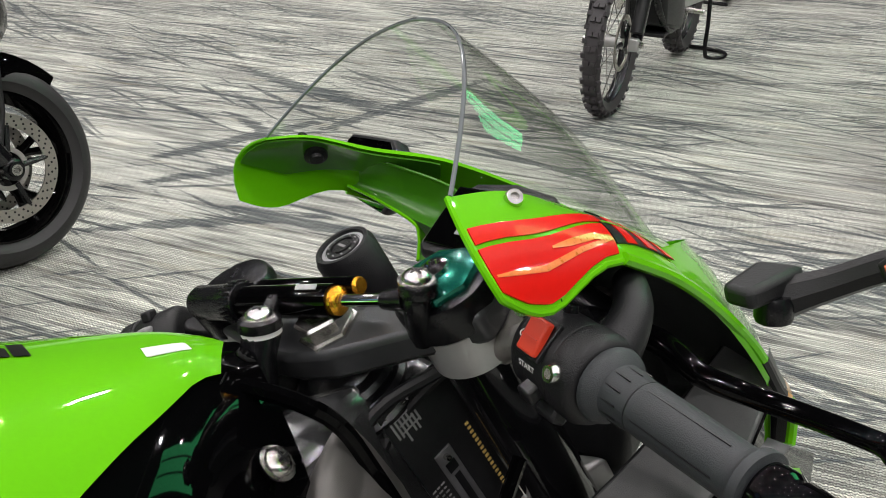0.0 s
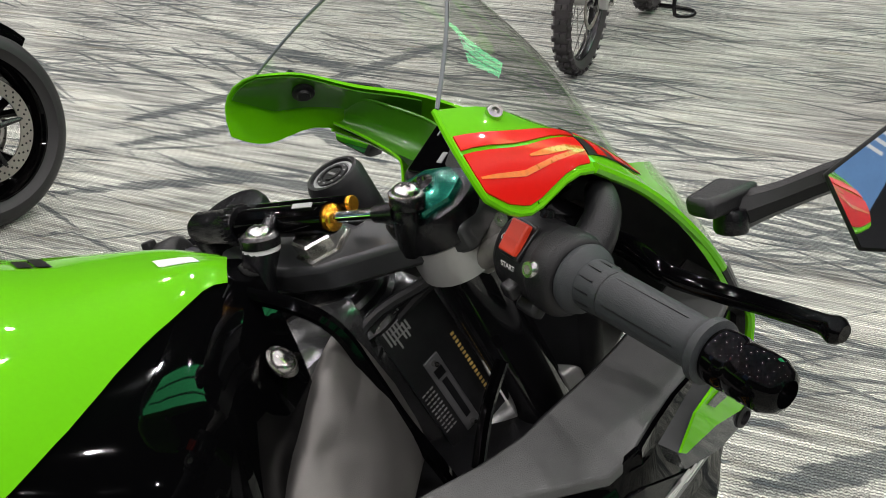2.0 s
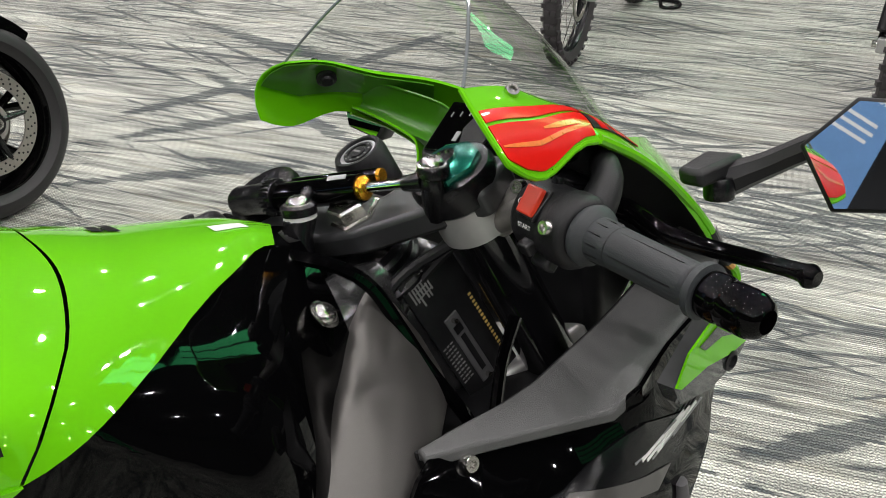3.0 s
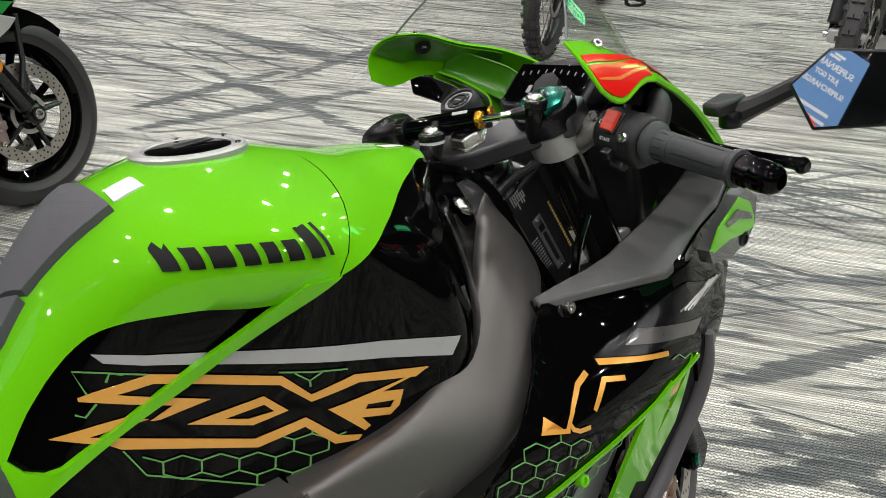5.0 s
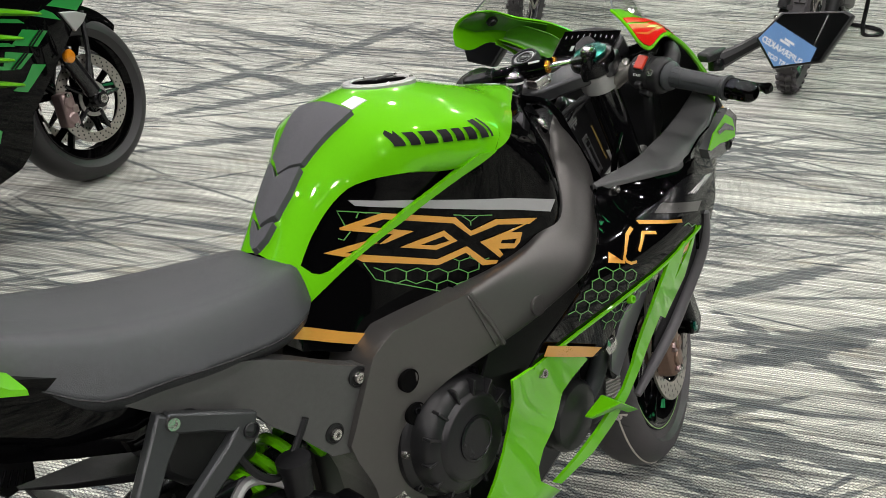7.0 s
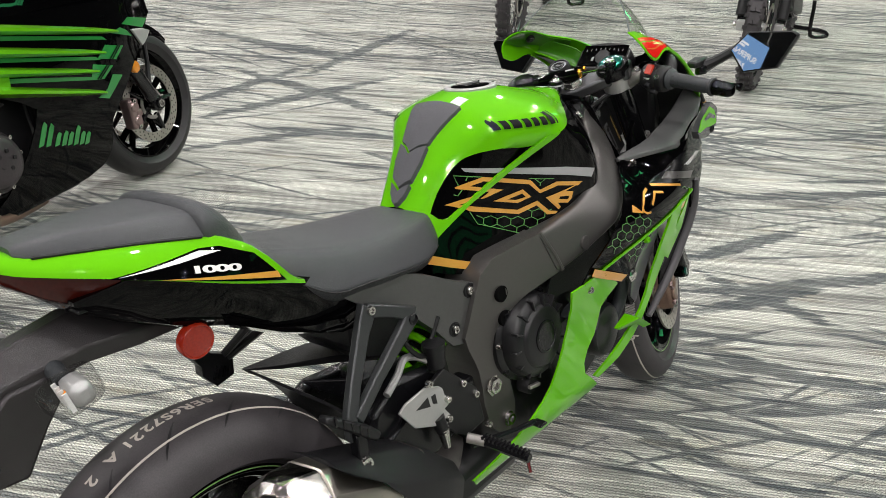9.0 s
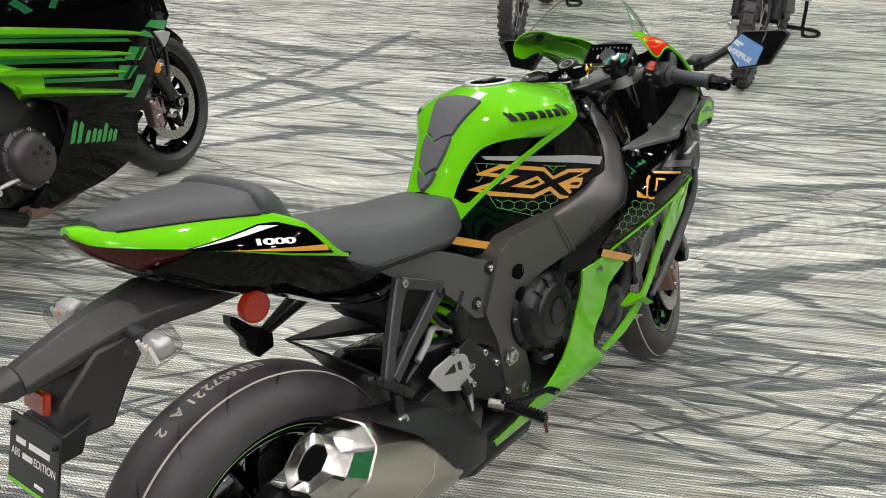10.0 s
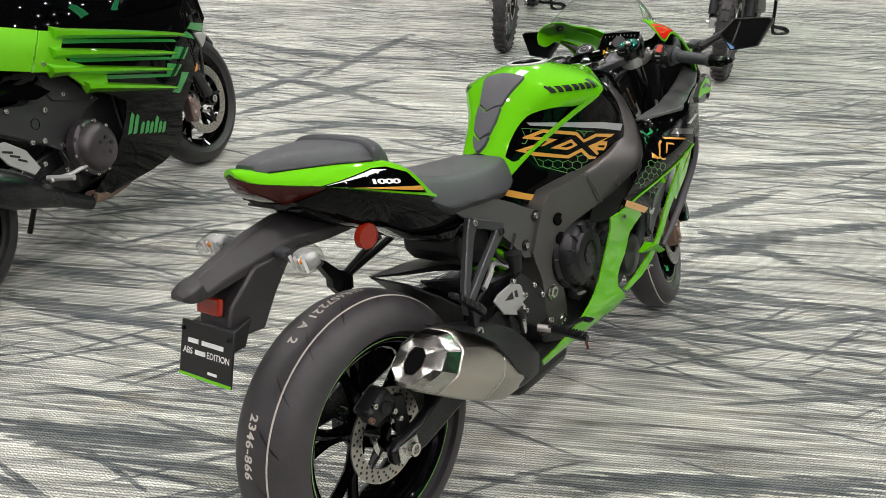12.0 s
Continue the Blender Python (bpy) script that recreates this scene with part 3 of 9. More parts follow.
def tank_height(x, y):
    s = tank_section(x)
    y = abs(y)
    for (w0, z0), (w1, z1) in zip(s, s[1:]):
        if w0 <= y <= w1:
            return z0 + (z1 - z0) * (y - w0) / max(w1 - w0, 1e-6)
    return s[-1][1]


def tank_point(x, v):
    """Crown at v = 0, the green edge at v = 1."""
    s, zg = tank_section(x), hermite(T_GREEN, x)
    line = [s[0]]
    for a, b in zip(s, s[1:]):
        if b[1] <= zg:
            f = (a[1] - zg) / max(a[1] - b[1], 1e-6)
            line.append((a[0] + (b[0] - a[0]) * f, zg))
            break
        line.append(b)
    seg = [math.hypot(b[0] - a[0], b[1] - a[1]) for a, b in zip(line, line[1:])]
    want = v * sum(seg)
    for (a, b), d in zip(zip(line, line[1:]), seg):
        if want <= d or (a, b) == (line[-2], line[-1]):
            f = min(want / max(d, 1e-6), 1)
            return a[0] + (b[0] - a[0]) * f, a[1] + (b[1] - a[1]) * f
        want -= d
    return line[-1]


SEAM = [(0.0, 0.884), (0.4, 0.884), (0.7, 0.868), (0.85, 0.846), (1.0, 0.815)]


def tank_shell(x0, x1, nu, off, nv=16):
    """A piece of the green shell between two curves across it."""
    rings = []
    for k in range(nu + 1):
        ring = []
        for j in range(-nv, nv + 1):
            v = abs(j) / nv
            x = x0(v) + (x1(v) - x0(v)) * k / nu
            w, z = tank_point(x, v)
            sgn = -1 if j < 0 else 1
            grow = off * min(1.0, 0.25 + v)
            p = (x, sgn * (w + grow) if v else 0.0, z + off * (1 - 0.7 * v))
            if v == 1.0:
                ring_in = (x, sgn * (w - 0.006), z - 0.002)
                if j < 0:
                    ring.append(ring_in)
                    ring.append(p)
                else:
                    ring.append(p)
                    ring.append(ring_in)
            else:
                ring.append(p)
        rings.append(ring)
    return loft(rings, closed=False, caps=False)


tank = part("fuel_tank", tank_shell(lambda v: 0.551, lambda v: hermite(SEAM, v) - 0.0015, 30, 0.004), GREEN, bike, "lime green fuel tank cover", angle=60)
part("tank_front_cover", tank_shell(lambda v: hermite(SEAM, v) + 0.0015, lambda v: 1.068 - 0.02 * v, 20, 0.0025), GREEN, bike, "lime green front tank cover", angle=60)

def side_width(x, z):
    """The black cover's half width: it stands straight under the tank's overhang."""
    zf = hermite(list(zip(T_X, T_FLANK_Z)), x)
    wide = tank_width(x, z)
    return wide if z < zf else min(wide, hermite(list(zip(T_X, T_FLANK_W)), x) + 0.06 * (z - zf))


rings = []
for k in range(46):
    x = 0.545 + 0.535 * k / 45
    half = [(max(min(w, side_width(x, z) if z > tank_section(x)[0][1] - 0.25 and w > 0.6 * tank_section(x)[-1][0] else w) - 0.001, 0), z - 0.001) for w, z in tank_section(x)]
    rings.append([(x, -w, z) for w, z in half[::-1]] + [(x, w, z) for w, z in half[1:]])
part("side_cover", loft(rings), BLACK, bike, "gloss black side cover", angle=60)

for side in (-1, 1):
    part("tank_stripe", skin([(0.816, 0.866), (0.764, 0.835), (0.700, 0.793), (0.645, 0.763), (0.598, 0.738), (0.566, 0.721), (0.556, 0.729), (0.558, 0.752), (0.570, 0.770),
                              (0.580, 0.756), (0.592, 0.7505), (0.604, 0.751), (0.646, 0.771), (0.691, 0.799), (0.738, 0.829), (0.770, 0.853), (0.79, 0.866)], tank_width, 0.0060, 0.008, 0.012, side), GREEN, tank, bevel=0.004, angle=60)
    part("silver_stripe", skin([(0.646, 0.836), (0.765, 0.807), (0.86, 0.783), (0.943, 0.757), (0.930, 0.742), (0.86, 0.766), (0.765, 0.794), (0.652, 0.827)], side_width, 0.0012, 0.001, 0.02, side), SILVER, bike)
    part("amber_stripe", skin([(0.531, 0.703), (0.60, 0.668), (0.664, 0.639), (0.646, 0.630), (0.58, 0.660), (0.513, 0.693)], side_width, 0.0015, 0.001, 0.02, side), AMBER_DECAL, bike)


def top_skin(outline, height_at, off, thick, cell=0.012, bm=None):
    """A pad laid on a surface seen from above: outline in (x, y)."""
    tmp = bmesh.new()
    f = tmp.faces.new([tmp.verts.new((p[0], p[1], 0)) for p in outline])
    bmesh.ops.triangulate(tmp, faces=[f])
    for axis, vals in ((0, [p[0] for p in outline]), (1, [p[1] for p in outline])):
        k = math.ceil(min(vals) / cell) * cell
        while k < max(vals) - 1e-6:
            co, no = [0, 0, 0], [0, 0, 0]
            co[axis], no[axis] = k, 1
            bmesh.ops.bisect_plane(tmp, geom=tmp.verts[:] + tmp.edges[:] + tmp.faces[:], plane_co=co, plane_no=no)
            k += cell
    ret = bmesh.ops.extrude_face_region(tmp, geom=tmp.faces[:], use_keep_orig=True)
    top = {v for v in ret["geom"] if isinstance(v, bmesh.types.BMVert)}
    for v in tmp.verts:
        z = height_at(v.co.x, v.co.y)
        v.co.z = z + (off if v in top else off - thick)
        if v in top:
            v.co.x -= off * 0.6
    return tmp


def mirrored(half):
    return half + [(x, -y) for x, y in half[::-1] if abs(y) > 1e-6]


part("tank_pad", top_skin(mirrored([(0.694, 0), (0.690, 0.020), (0.706, 0.058), (0.690, 0.056), (0.655, 0.042), (0.630, 0.033), (0.622, 0.016), (0.612, 0)]), tank_height, 0.009, 0.012), PAD, bike, "grey rubber tank pad", bevel=0.0015)
part("tank_pad", top_skin(mirrored([(0.608, 0), (0.618, 0.016), (0.627, 0.034), (0.604, 0.032), (0.582, 0.024), (0.576, 0.012), (0.570, 0)]), tank_height, 0.010, 0.014, 0.01), PAD, bike, "grey rubber tank pad", bevel=0.0015)
part("tank_pad", top_skin(mirrored([(0.566, 0), (0.571, 0.010), (0.577, 0.024), (0.564, 0.018), (0.555, 0.008), (0.552, 0)]), tank_height, 0.010, 0.014, 0.008), PAD, bike, "grey rubber tank pad", bevel=0.001)

# filler cap: pale ring, dark lid
cap_n = Vector((0.05, 0, 1))
CAP = Vector((0.803, 0, 0.9505))
cap = part("filler_cap_ring", disc(CAP, cap_n, [(0.053, -0.006), (0.0535, 0.003), (0.051, 0.0055), (0.043, 0.0055), (0.041, 0.0030), (0.0005, 0.0030)], 56), ALLOY, bike, "pale metal filler cap ring")
part("filler_lid", disc(CAP + cap_n * 0.004, cap_n, [(0.0395, -0.002), (0.039, 0.0010), (0.034, 0.0022), (0.0005, 0.0028)], 48), BLACK, cap, "dark glossy filler lid")
part("lock_cover", block(CAP + Vector((0.004, 0, 0.0075)), (0.040, 0.013, 0.002)), LABEL_BLACK, cap, bevel=0.0008)
for k in range(6):
    a = math.pi * k / 3 + 0.3
    part("cap_screw", disc(CAP + Vector((0.047 * math.cos(a), 0.047 * math.sin(a), 0.0055)), cap_n, [(0.0026, -0.002), (0.0026, 0.0004), (0.0012, 0.0006), (0.0005, 0.0)], 12), STEEL, cap)
part("warning_label", top_skin([(0.735, -0.052), (0.735, -0.028), (0.712, -0.026), (0.710, -0.050)], tank_height, 0.0046, 0.001), WHITE, bike, "small white printed label")
part("warning_label", top_skin([(1.040, -0.020), (1.041, -0.004), (1.014, -0.006), (1.012, -0.024)], tank_height, 0.0034, 0.001), WHITE, bike, "small white printed label")

for k, (dx, wd) in enumerate(((0.0, 0.030), (0.011, 0.022))):
    part("team_mark", top_skin([(0.952 - dx, 0.008), (0.952 - dx, 0.008 + wd), (0.945 - dx, 0.008 + wd), (0.945 - dx, 0.008)], tank_height, 0.0042, 0.001), MARK_BLACK, bike, "small dark print")

# maker's mark on the tank flank, as plain dark strokes that follow the flank


def on_tank(u, v, w, side=-1):
    x = 0.699 + 0.118 * u
    z = 0.9055 - 0.0105 * u + 0.0150 * v
    return Vector((x, side * (tank_width(x, z) + 0.0052 + w), z))


for side in (-1, 1):
    for cxu, wd, ht, lean in ((0.055, 0.095, 1.35, 0.05), (0.165, 0.086, 0.92, 0.0), (0.285, 0.122, 0.92, 0.0), (0.410, 0.090, 0.92, 0.0), (0.515, 0.080, 0.92, 0.0), (0.620, 0.088, 0.92, 0.0), (0.730, 0.090, 1.35, 0.05), (0.808, 0.030, 1.35, 0.0)):
        bm = bmesh.new()
        n, q = 6, 6
        grid = [[bm.verts.new(on_tank(1.17 * (cxu + 0.84 * wd * (i / n - 0.5)), -0.62 + 1.12 * ht * j / q, 0.0025, side)) for j in range(q + 1)] for i in range(n + 1)]
        for i in range(n):
            for j in range(q):
                bm.faces.new((grid[i][j], grid[i + 1][j], grid[i + 1][j + 1], grid[i][j + 1]))
        part("tank_mark", bm, MARK_BLACK, tank)

# the angular graphic on the flank: amber outlines, and a green honeycomb below
def ringed(outer, hole):
    """An outline with a hole, cut open along one slit."""
    return outer + [outer[0]] + hole + [hole[0]]


AMBER_SHAPES = [
    [(0.629, 0.803), (0.679, 0.811), (0.772, 0.780), (0.793, 0.754), (0.832, 0.760), (0.904, 0.740), (0.890, 0.735), (0.835, 0.751), (0.792, 0.747), (0.769, 0.772), (0.680, 0.802), (0.654, 0.799), (0.717, 0.775), (0.679, 0.768), (0.672, 0.769), (0.690, 0.778), (0.629, 0.800)],
    [(0.602, 0.776), (0.658, 0.778), (0.671, 0.771), (0.628, 0.769), (0.659, 0.757), (0.744, 0.726), (0.786, 0.733), (0.811, 0.705), (0.831, 0.698), (0.827, 0.694), (0.806, 0.698), (0.784, 0.724), (0.745, 0.717), (0.647, 0.751), (0.639, 0.758)],
    ringed([(0.697, 0.757), (0.756, 0.765), (0.773, 0.745), (0.744, 0.740)], [(0.724, 0.753), (0.742, 0.747), (0.762, 0.748), (0.755, 0.757)]),
    ringed([(0.805, 0.734), (0.834, 0.701), (0.840, 0.704), (0.833, 0.715), (0.860, 0.707), (0.870, 0.713), (0.876, 0.727), (0.855, 0.733), (0.904, 0.739)], [(0.837, 0.722), (0.840, 0.726), (0.866, 0.720), (0.861, 0.714)]),
]
for outl in AMBER_SHAPES:
    part("amber_band", skin(outl, side_width, 0.0016, 0.001, 0.02), AMBER_DECAL, bike)


def honeycomb(cx0, cz0, r, ux, uz, vx, vz, inside, depth_at, off, parent, wd=0.0016):
    """Thin hexagon outlines over a region of a flank, one mesh of kind stuff."""
    bm = bmesh.new()
    done = set()
    for i in range(-9, 10):
        for j in range(-6, 7):
            a0, b0 = 1.732 * r * (i + 0.5 * (j % 2)), 1.5 * r * j
            pts = []
            for k in range(6):
                an = math.pi / 3 * k + math.pi / 6
                a, b = a0 + r * math.cos(an), b0 + r * math.sin(an)
                pts.append((cx0 + ux * a + vx * b, cz0 + uz * a + vz * b))
            for p, q in zip(pts, pts[1:] + pts[:1]):
                mid = ((p[0] + q[0]) / 2, (p[1] + q[1]) / 2)
                key = (round(mid[0], 3), round(mid[1], 3))
                if key in done or not inside(*mid):
                    continue
                done.add(key)
                skin(strip([p, q], wd), depth_at, off, 0.0006, 0.5, -1, bm)
    return part("honeycomb_print", bm, HEX_PRINT, parent, "fine green honeycomb print", kind="stuff")


def within(poly):
    def test(x, z):
        hit = False
        for (x0, z0), (x1, z1) in zip(poly, poly[1:] + poly[:1]):
            if (z0 > z) != (z1 > z) and x < (x1 - x0) * (z - z0) / (z1 - z0) + x0:
                hit = not hit
        return hit
    return test


HEX_A = [(0.650, 0.748), (0.660, 0.722), (0.758, 0.670), (0.80, 0.688), (0.818, 0.700), (0.803, 0.710), (0.785, 0.727), (0.745, 0.716)]
honeycomb(0.686, 0.719, 0.0125, 1.293, -0.416, 0.16, 0.88, within(HEX_A), side_width, 0.0014, bike, 0.0013)
for pts in ([(0.648, 0.749), (0.659, 0.722), (0.758, 0.670), (0.774, 0.672)], [(0.636, 0.803), (0.631, 0.825), (0.678, 0.811)], [(0.662, 0.815), (0.654, 0.818), (0.650, 0.811)], [(0.770, 0.784), (0.795, 0.776), (0.826, 0.768)], [(0.782, 0.779), (0.793, 0.768), (0.806, 0.774)], [(0.793, 0.768), (0.793, 0.762)], [(0.640, 0.795), (0.630, 0.786), (0.624, 0.790)]):
    part("honeycomb_edge", skin(strip(pts, 0.0015), side_width, 0.0014, 0.0006, 0.02), HEX_PRINT, bike)

# ---- main spar and pivot plate
SPAR_D = [(0.54, 0.130), (0.60, 0.138), (0.65, 0.148), (0.72, 0.165), (0.78, 0.187), (0.86, 0.212), (0.92, 0.222), (0.97, 0.228), (1.02, 0.208), (1.08, 0.172), (1.12, 0.145)]


def spar_depth(x, z):
    lower = max(0.0, 0.55 - z)
    return hermite(SPAR_D, x) - 0.06 * lower


PIVOT_LINE = [(0.757, 0.680), (0.730, 0.675), (0.640, 0.664), (0.606, 0.640), (0.552, 0.530), (0.560, 0.500), (0.572, 0.470), (0.580, 0.446), (0.586, 0.405), (0.588, 0.364), (0.596, 0.327), (0.607, 0.297), (0.625, 0.278),
              (0.650, 0.275), (0.664, 0.300), (0.666, 0.335), (0.656, 0.395), (0.646, 0.425), (0.647, 0.465), (0.653, 0.505), (0.664, 0.532), (0.680, 0.550), (0.709, 0.562), (0.796, 0.588), (0.780, 0.625), (0.765, 0.655)]
BEAM_INNER = [(0.750, 0.176, 0.680), (0.815, 0.186, 0.693), (0.870, 0.190, 0.706), (0.920, 0.178, 0.722), (0.960, 0.165, 0.735), (0.995, 0.150, 0.750), (1.036, 0.125, 0.778), (1.062, 0.102, 0.794), (1.085, 0.085, 0.815), (1.115, 0.060, 0.838)]
BEAM_OUTER = [(0.785, 0.190, 0.584), (0.840, 0.207, 0.601), (0.895, 0.219, 0.620), (0.955, 0.227, 0.640), (1.008, 0.212, 0.655), (1.045, 0.192, 0.672), (1.075, 0.172, 0.690), (1.100, 0.150, 0.705), (1.130, 0.125, 0.714), (1.158, 0.100, 0.720)]
for side in (-1, 1):
    spar = part("pivot_casting", skin(PIVOT_LINE, spar_depth, 0.0, 0.085, 0.025, side), SPAR, bike, "dark cast aluminium pivot casting", bevel=0.012, angle=60)
    rows = []
    inner, outer = catmull(BEAM_INNER, 4), catmull(BEAM_OUTER, 4)
    for k, (a, b) in enumerate(zip(inner, outer)):
        way = (outer[min(k + 1, len(outer) - 1)] - outer[max(k - 1, 0)]).normalized()
        out = (a - b).cross(way)
        out = (out if out.y > 0 else -out).normalized()
        mid, half = 0.5 * (a + b), 0.5 * (a - b)
        ring = []
        for j in range(40):
            an = 2 * math.pi * j / 40
            c, d = math.cos(an), math.sin(an)
            u, v = math.copysign(abs(c) ** 0.30, c), math.copysign(abs(d) ** 0.34, d)
            p = mid + half * v + out * (-0.021 + 0.0235 * u + 0.009 * min(1.0, k / 14) * (1 - v * v))
            ring.append((p.x, side * p.y, p.z))
        rows.append(ring)
    part("main_spar", loft(rows), SPAR, bike, "dark cast aluminium main spar", angle=80)
    part("weld_bead", tube([(0.757, side * 0.176, 0.678), (0.765, side * 0.184, 0.655), (0.780, side * 0.190, 0.625), (0.796, side * 0.193, 0.588)], 0.004, 8), SPAR, spar)
    part("spar_plug", disc((0.858, side * 0.2125, 0.626), (0, side, 0), [(0.0155, -0.004), (0.0155, 0.0008), (0.013, 0.0014), (0.0005, 0.0014)], 28), SPAR, spar)
    for px, pz, r in ((0.650, 0.587, 0.0165), (0.653, 0.534, 0.0165)):
        # shallow black disc, its colour painting the shade of a deep hole
        part("spar_hole", disc((px, side * (spar_depth(px, pz) + 0.0015), pz), (0, side, 0), [(r, -0.01), (r, 0.0020), (r * 0.93, 0.0026), (r * 0.88, 0.0012), (0.0005, 0.0008)], 28), HOLE_BLACK, spar)
for px, pz, r in ((0.614, 0.398, 0.017), (0.647, 0.303, 0.012)):
    part("pivot_nut", disc((px, -spar_depth(px, pz) - 0.001, pz), (0, -1, 0), [(r * 1.35, -0.002), (r * 1.35, 0.002), (r, 0.002), (r, 0.008), (r * 0.55, 0.008), (r * 0.5, 0.003), (0.0005, 0.003)], 6 if r > 0.015 else 20), STEEL, bike)

# ---- subframe cover, seat, tail
COVER_D = [(0.17, 0.120), (0.28, 0.123), (0.40, 0.122), (0.52, 0.120), (0.62, 0.128)]


def cover_depth(x, z):
    return hermite(COVER_D, x)


COVER_LINE = [(0.270, 0.745), (0.335, 0.739), (0.380, 0.730), (0.409, 0.721), (0.460, 0.701), (0.507, 0.677), (0.555, 0.648), (0.591, 0.630), (0.612, 0.624), (0.606, 0.600), (0.560, 0.515), (0.529, 0.525), (0.486, 0.578), (0.452, 0.613), (0.438, 0.634), (0.353, 0.690), (0.322, 0.702)]
for side in (-1, 1):
    part("subframe_cover", skin(COVER_LINE, cover_depth, 0.0, 0.03, 0.03, side), COVER, bike, "dark grey subframe cover", bevel=0.006, angle=50)
for px, pz in ((0.586, 0.617), (0.537, 0.556), (0.352, 0.677)):
    part("screw_recess", disc((px, -cover_depth(px, pz) - 0.0005, pz), (0, -1, 0), [(0.0145, -0.003), (0.0145, 0.001), (0.012, 0.0015), (0.0115, 0.0005), (0.0005, 0.0005)], 24), PLASTIC, bike)
    bolt("cover_screw", (px, -cover_depth(px, pz) - 0.002, pz), (0, -1, 0), 0.0085, bike)


def dome(rows, n=18, power=3.0, m=None, droop=0.0):
    """A cushion: rows of x, half width, crown height, rim height."""
    rings = []
    xs = [r[0] for r in rows]
    tabs = [[(r[0], r[k]) for r in rows] for k in (1, 2, 3)]
    cnt = 4 * len(rows)
    for k in range(cnt + 1):
        x = xs[0] + (xs[-1] - xs[0]) * k / cnt
        w, top, rim = (hermite(t, x) for t in tabs)
        ring = []
        for j in range(n + 1):
            a = math.pi * j / n
            c, s = math.cos(a), math.sin(a)
            y = w * math.copysign(abs(c) ** (2 / power), c)
            z = rim + (top - rim) * abs(s) ** (2 / power)
            ring.append((x, y, z))
        ring.append((x, -w * 0.85, rim - 0.022))
        ring.append((x, w * 0.85, rim - 0.022))
        rings.append(ring)
    return loft(rings)


def wedge_seat(rows):
    """A saddle with a flat top, a crease along each shoulder and slanting sides: rows of x, half width, top, rim."""
    tabs = [[(r[0], r[k]) for r in rows] for k in (1, 2, 3)]
    rings = []
    for k in range(41):
        x = rows[0][0] + (rows[-1][0] - rows[0][0]) * k / 40
        w, top, rim = (hermite(t, x) for t in tabs)
        h = top - rim
        right = [(0.0, top), (0.40, top - 0.02 * h), (0.68, top - 0.08 * h), (0.78, top - 0.16 * h), (0.84, top - 0.28 * h), (0.93, top - 0.58 * h), (0.985, rim + 0.10 * h), (1.0, rim + 0.02 * h), (0.97, rim - 0.004), (0.86, rim - 0.020)]
        rings.append([(x, w * u, z) for u, z in right] + [(x, -w * u, z) for u, z in right[:0:-1]])
    return loft(rings)


seat = part("rider_seat", wedge_seat([(0.170, 0.085, 0.852, 0.828), (0.215, 0.115, 0.838, 0.784), (0.270, 0.134, 0.823, 0.747), (0.340, 0.138, 0.804, 0.738), (0.420, 0.133, 0.790, 0.724), (0.500, 0.116, 0.782, 0.712), (0.550, 0.096, 0.778, 0.718), (0.574, 0.074, 0.772, 0.728), (0.585, 0.055, 0.762, 0.738)]), VINYL, bike, "black vinyl rider seat", angle=60)
part("seat_seam", tube([(x, -(w + 0.0006), z) for x, w, z in ((0.215, 0.115, 0.784), (0.270, 0.134, 0.747), (0.340, 0.138, 0.738), (0.420, 0.133, 0.724), (0.500, 0.116, 0.712), (0.550, 0.096, 0.718))], 0.0014, 6, smooth=3), PLASTIC, seat)

TAIL_D = [(-0.175, 0.014), (-0.157, 0.037), (-0.10, 0.080), (-0.054, 0.110), (0.02, 0.142), (0.10, 0.158), (0.18, 0.160), (0.25, 0.140)]
TAIL_RIM = [(-0.175, 0.004), (-0.157, 0.014), (-0.119, 0.040), (-0.06, 0.068), (0.0, 0.092), (0.077, 0.116), (0.095, 0.128), (0.137, 0.151), (0.18, 0.160), (0.25, 0.140)]
TAIL_TOP = [(-0.175, 0.962), (-0.157, 0.957), (-0.135, 0.949), (-0.119, 0.943), (-0.06, 0.935), (0.0, 0.926), (0.077, 0.911), (0.095, 0.906), (0.137, 0.877), (0.180, 0.818), (0.200, 0.803)]
TAIL_LOW = [(-0.175, 0.950), (-0.166, 0.944), (-0.157, 0.934), (-0.119, 0.920), (-0.054, 0.900), (0.010, 0.876), (0.08, 0.847), (0.179, 0.808), (0.200, 0.797)]


def tail_depth(x, z):
    low, top = hermite(TAIL_LOW, x), hermite(TAIL_TOP, x)
    u = min(1.0, max(0.0, (z - low) / max(top - low, 0.004)))
    wide = hermite(TAIL_D, x)
    return wide - max(0.0, wide - hermite(TAIL_RIM, x)) * u ** 1.7


# green tail shell
rings = []
for k in range(29):
    x = -0.172 + 0.374 * k / 28
    zt, zl = hermite(TAIL_TOP, x), hermite(TAIL_LOW, x)
    ring = [(x, -hermite(TAIL_D, x) + 0.012, zl - 0.003)] + [(x, -tail_depth(x, zl + (zt - zl) * q), zl + (zt - zl) * q) for q in (0.0, 0.25, 0.5, 0.75, 0.95)] + [(x, -hermite(TAIL_RIM, x) + 0.006, zt + 0.001), (x, -0.4 * hermite(TAIL_RIM, x), zt + 0.002)]
    ring += [(p[0], -p[1], p[2]) for p in ring[::-1]]
    rings.append(ring)
tail = part("tail_cowl", loft(rings), GREEN, bike, "lime green tail cowl", angle=50)
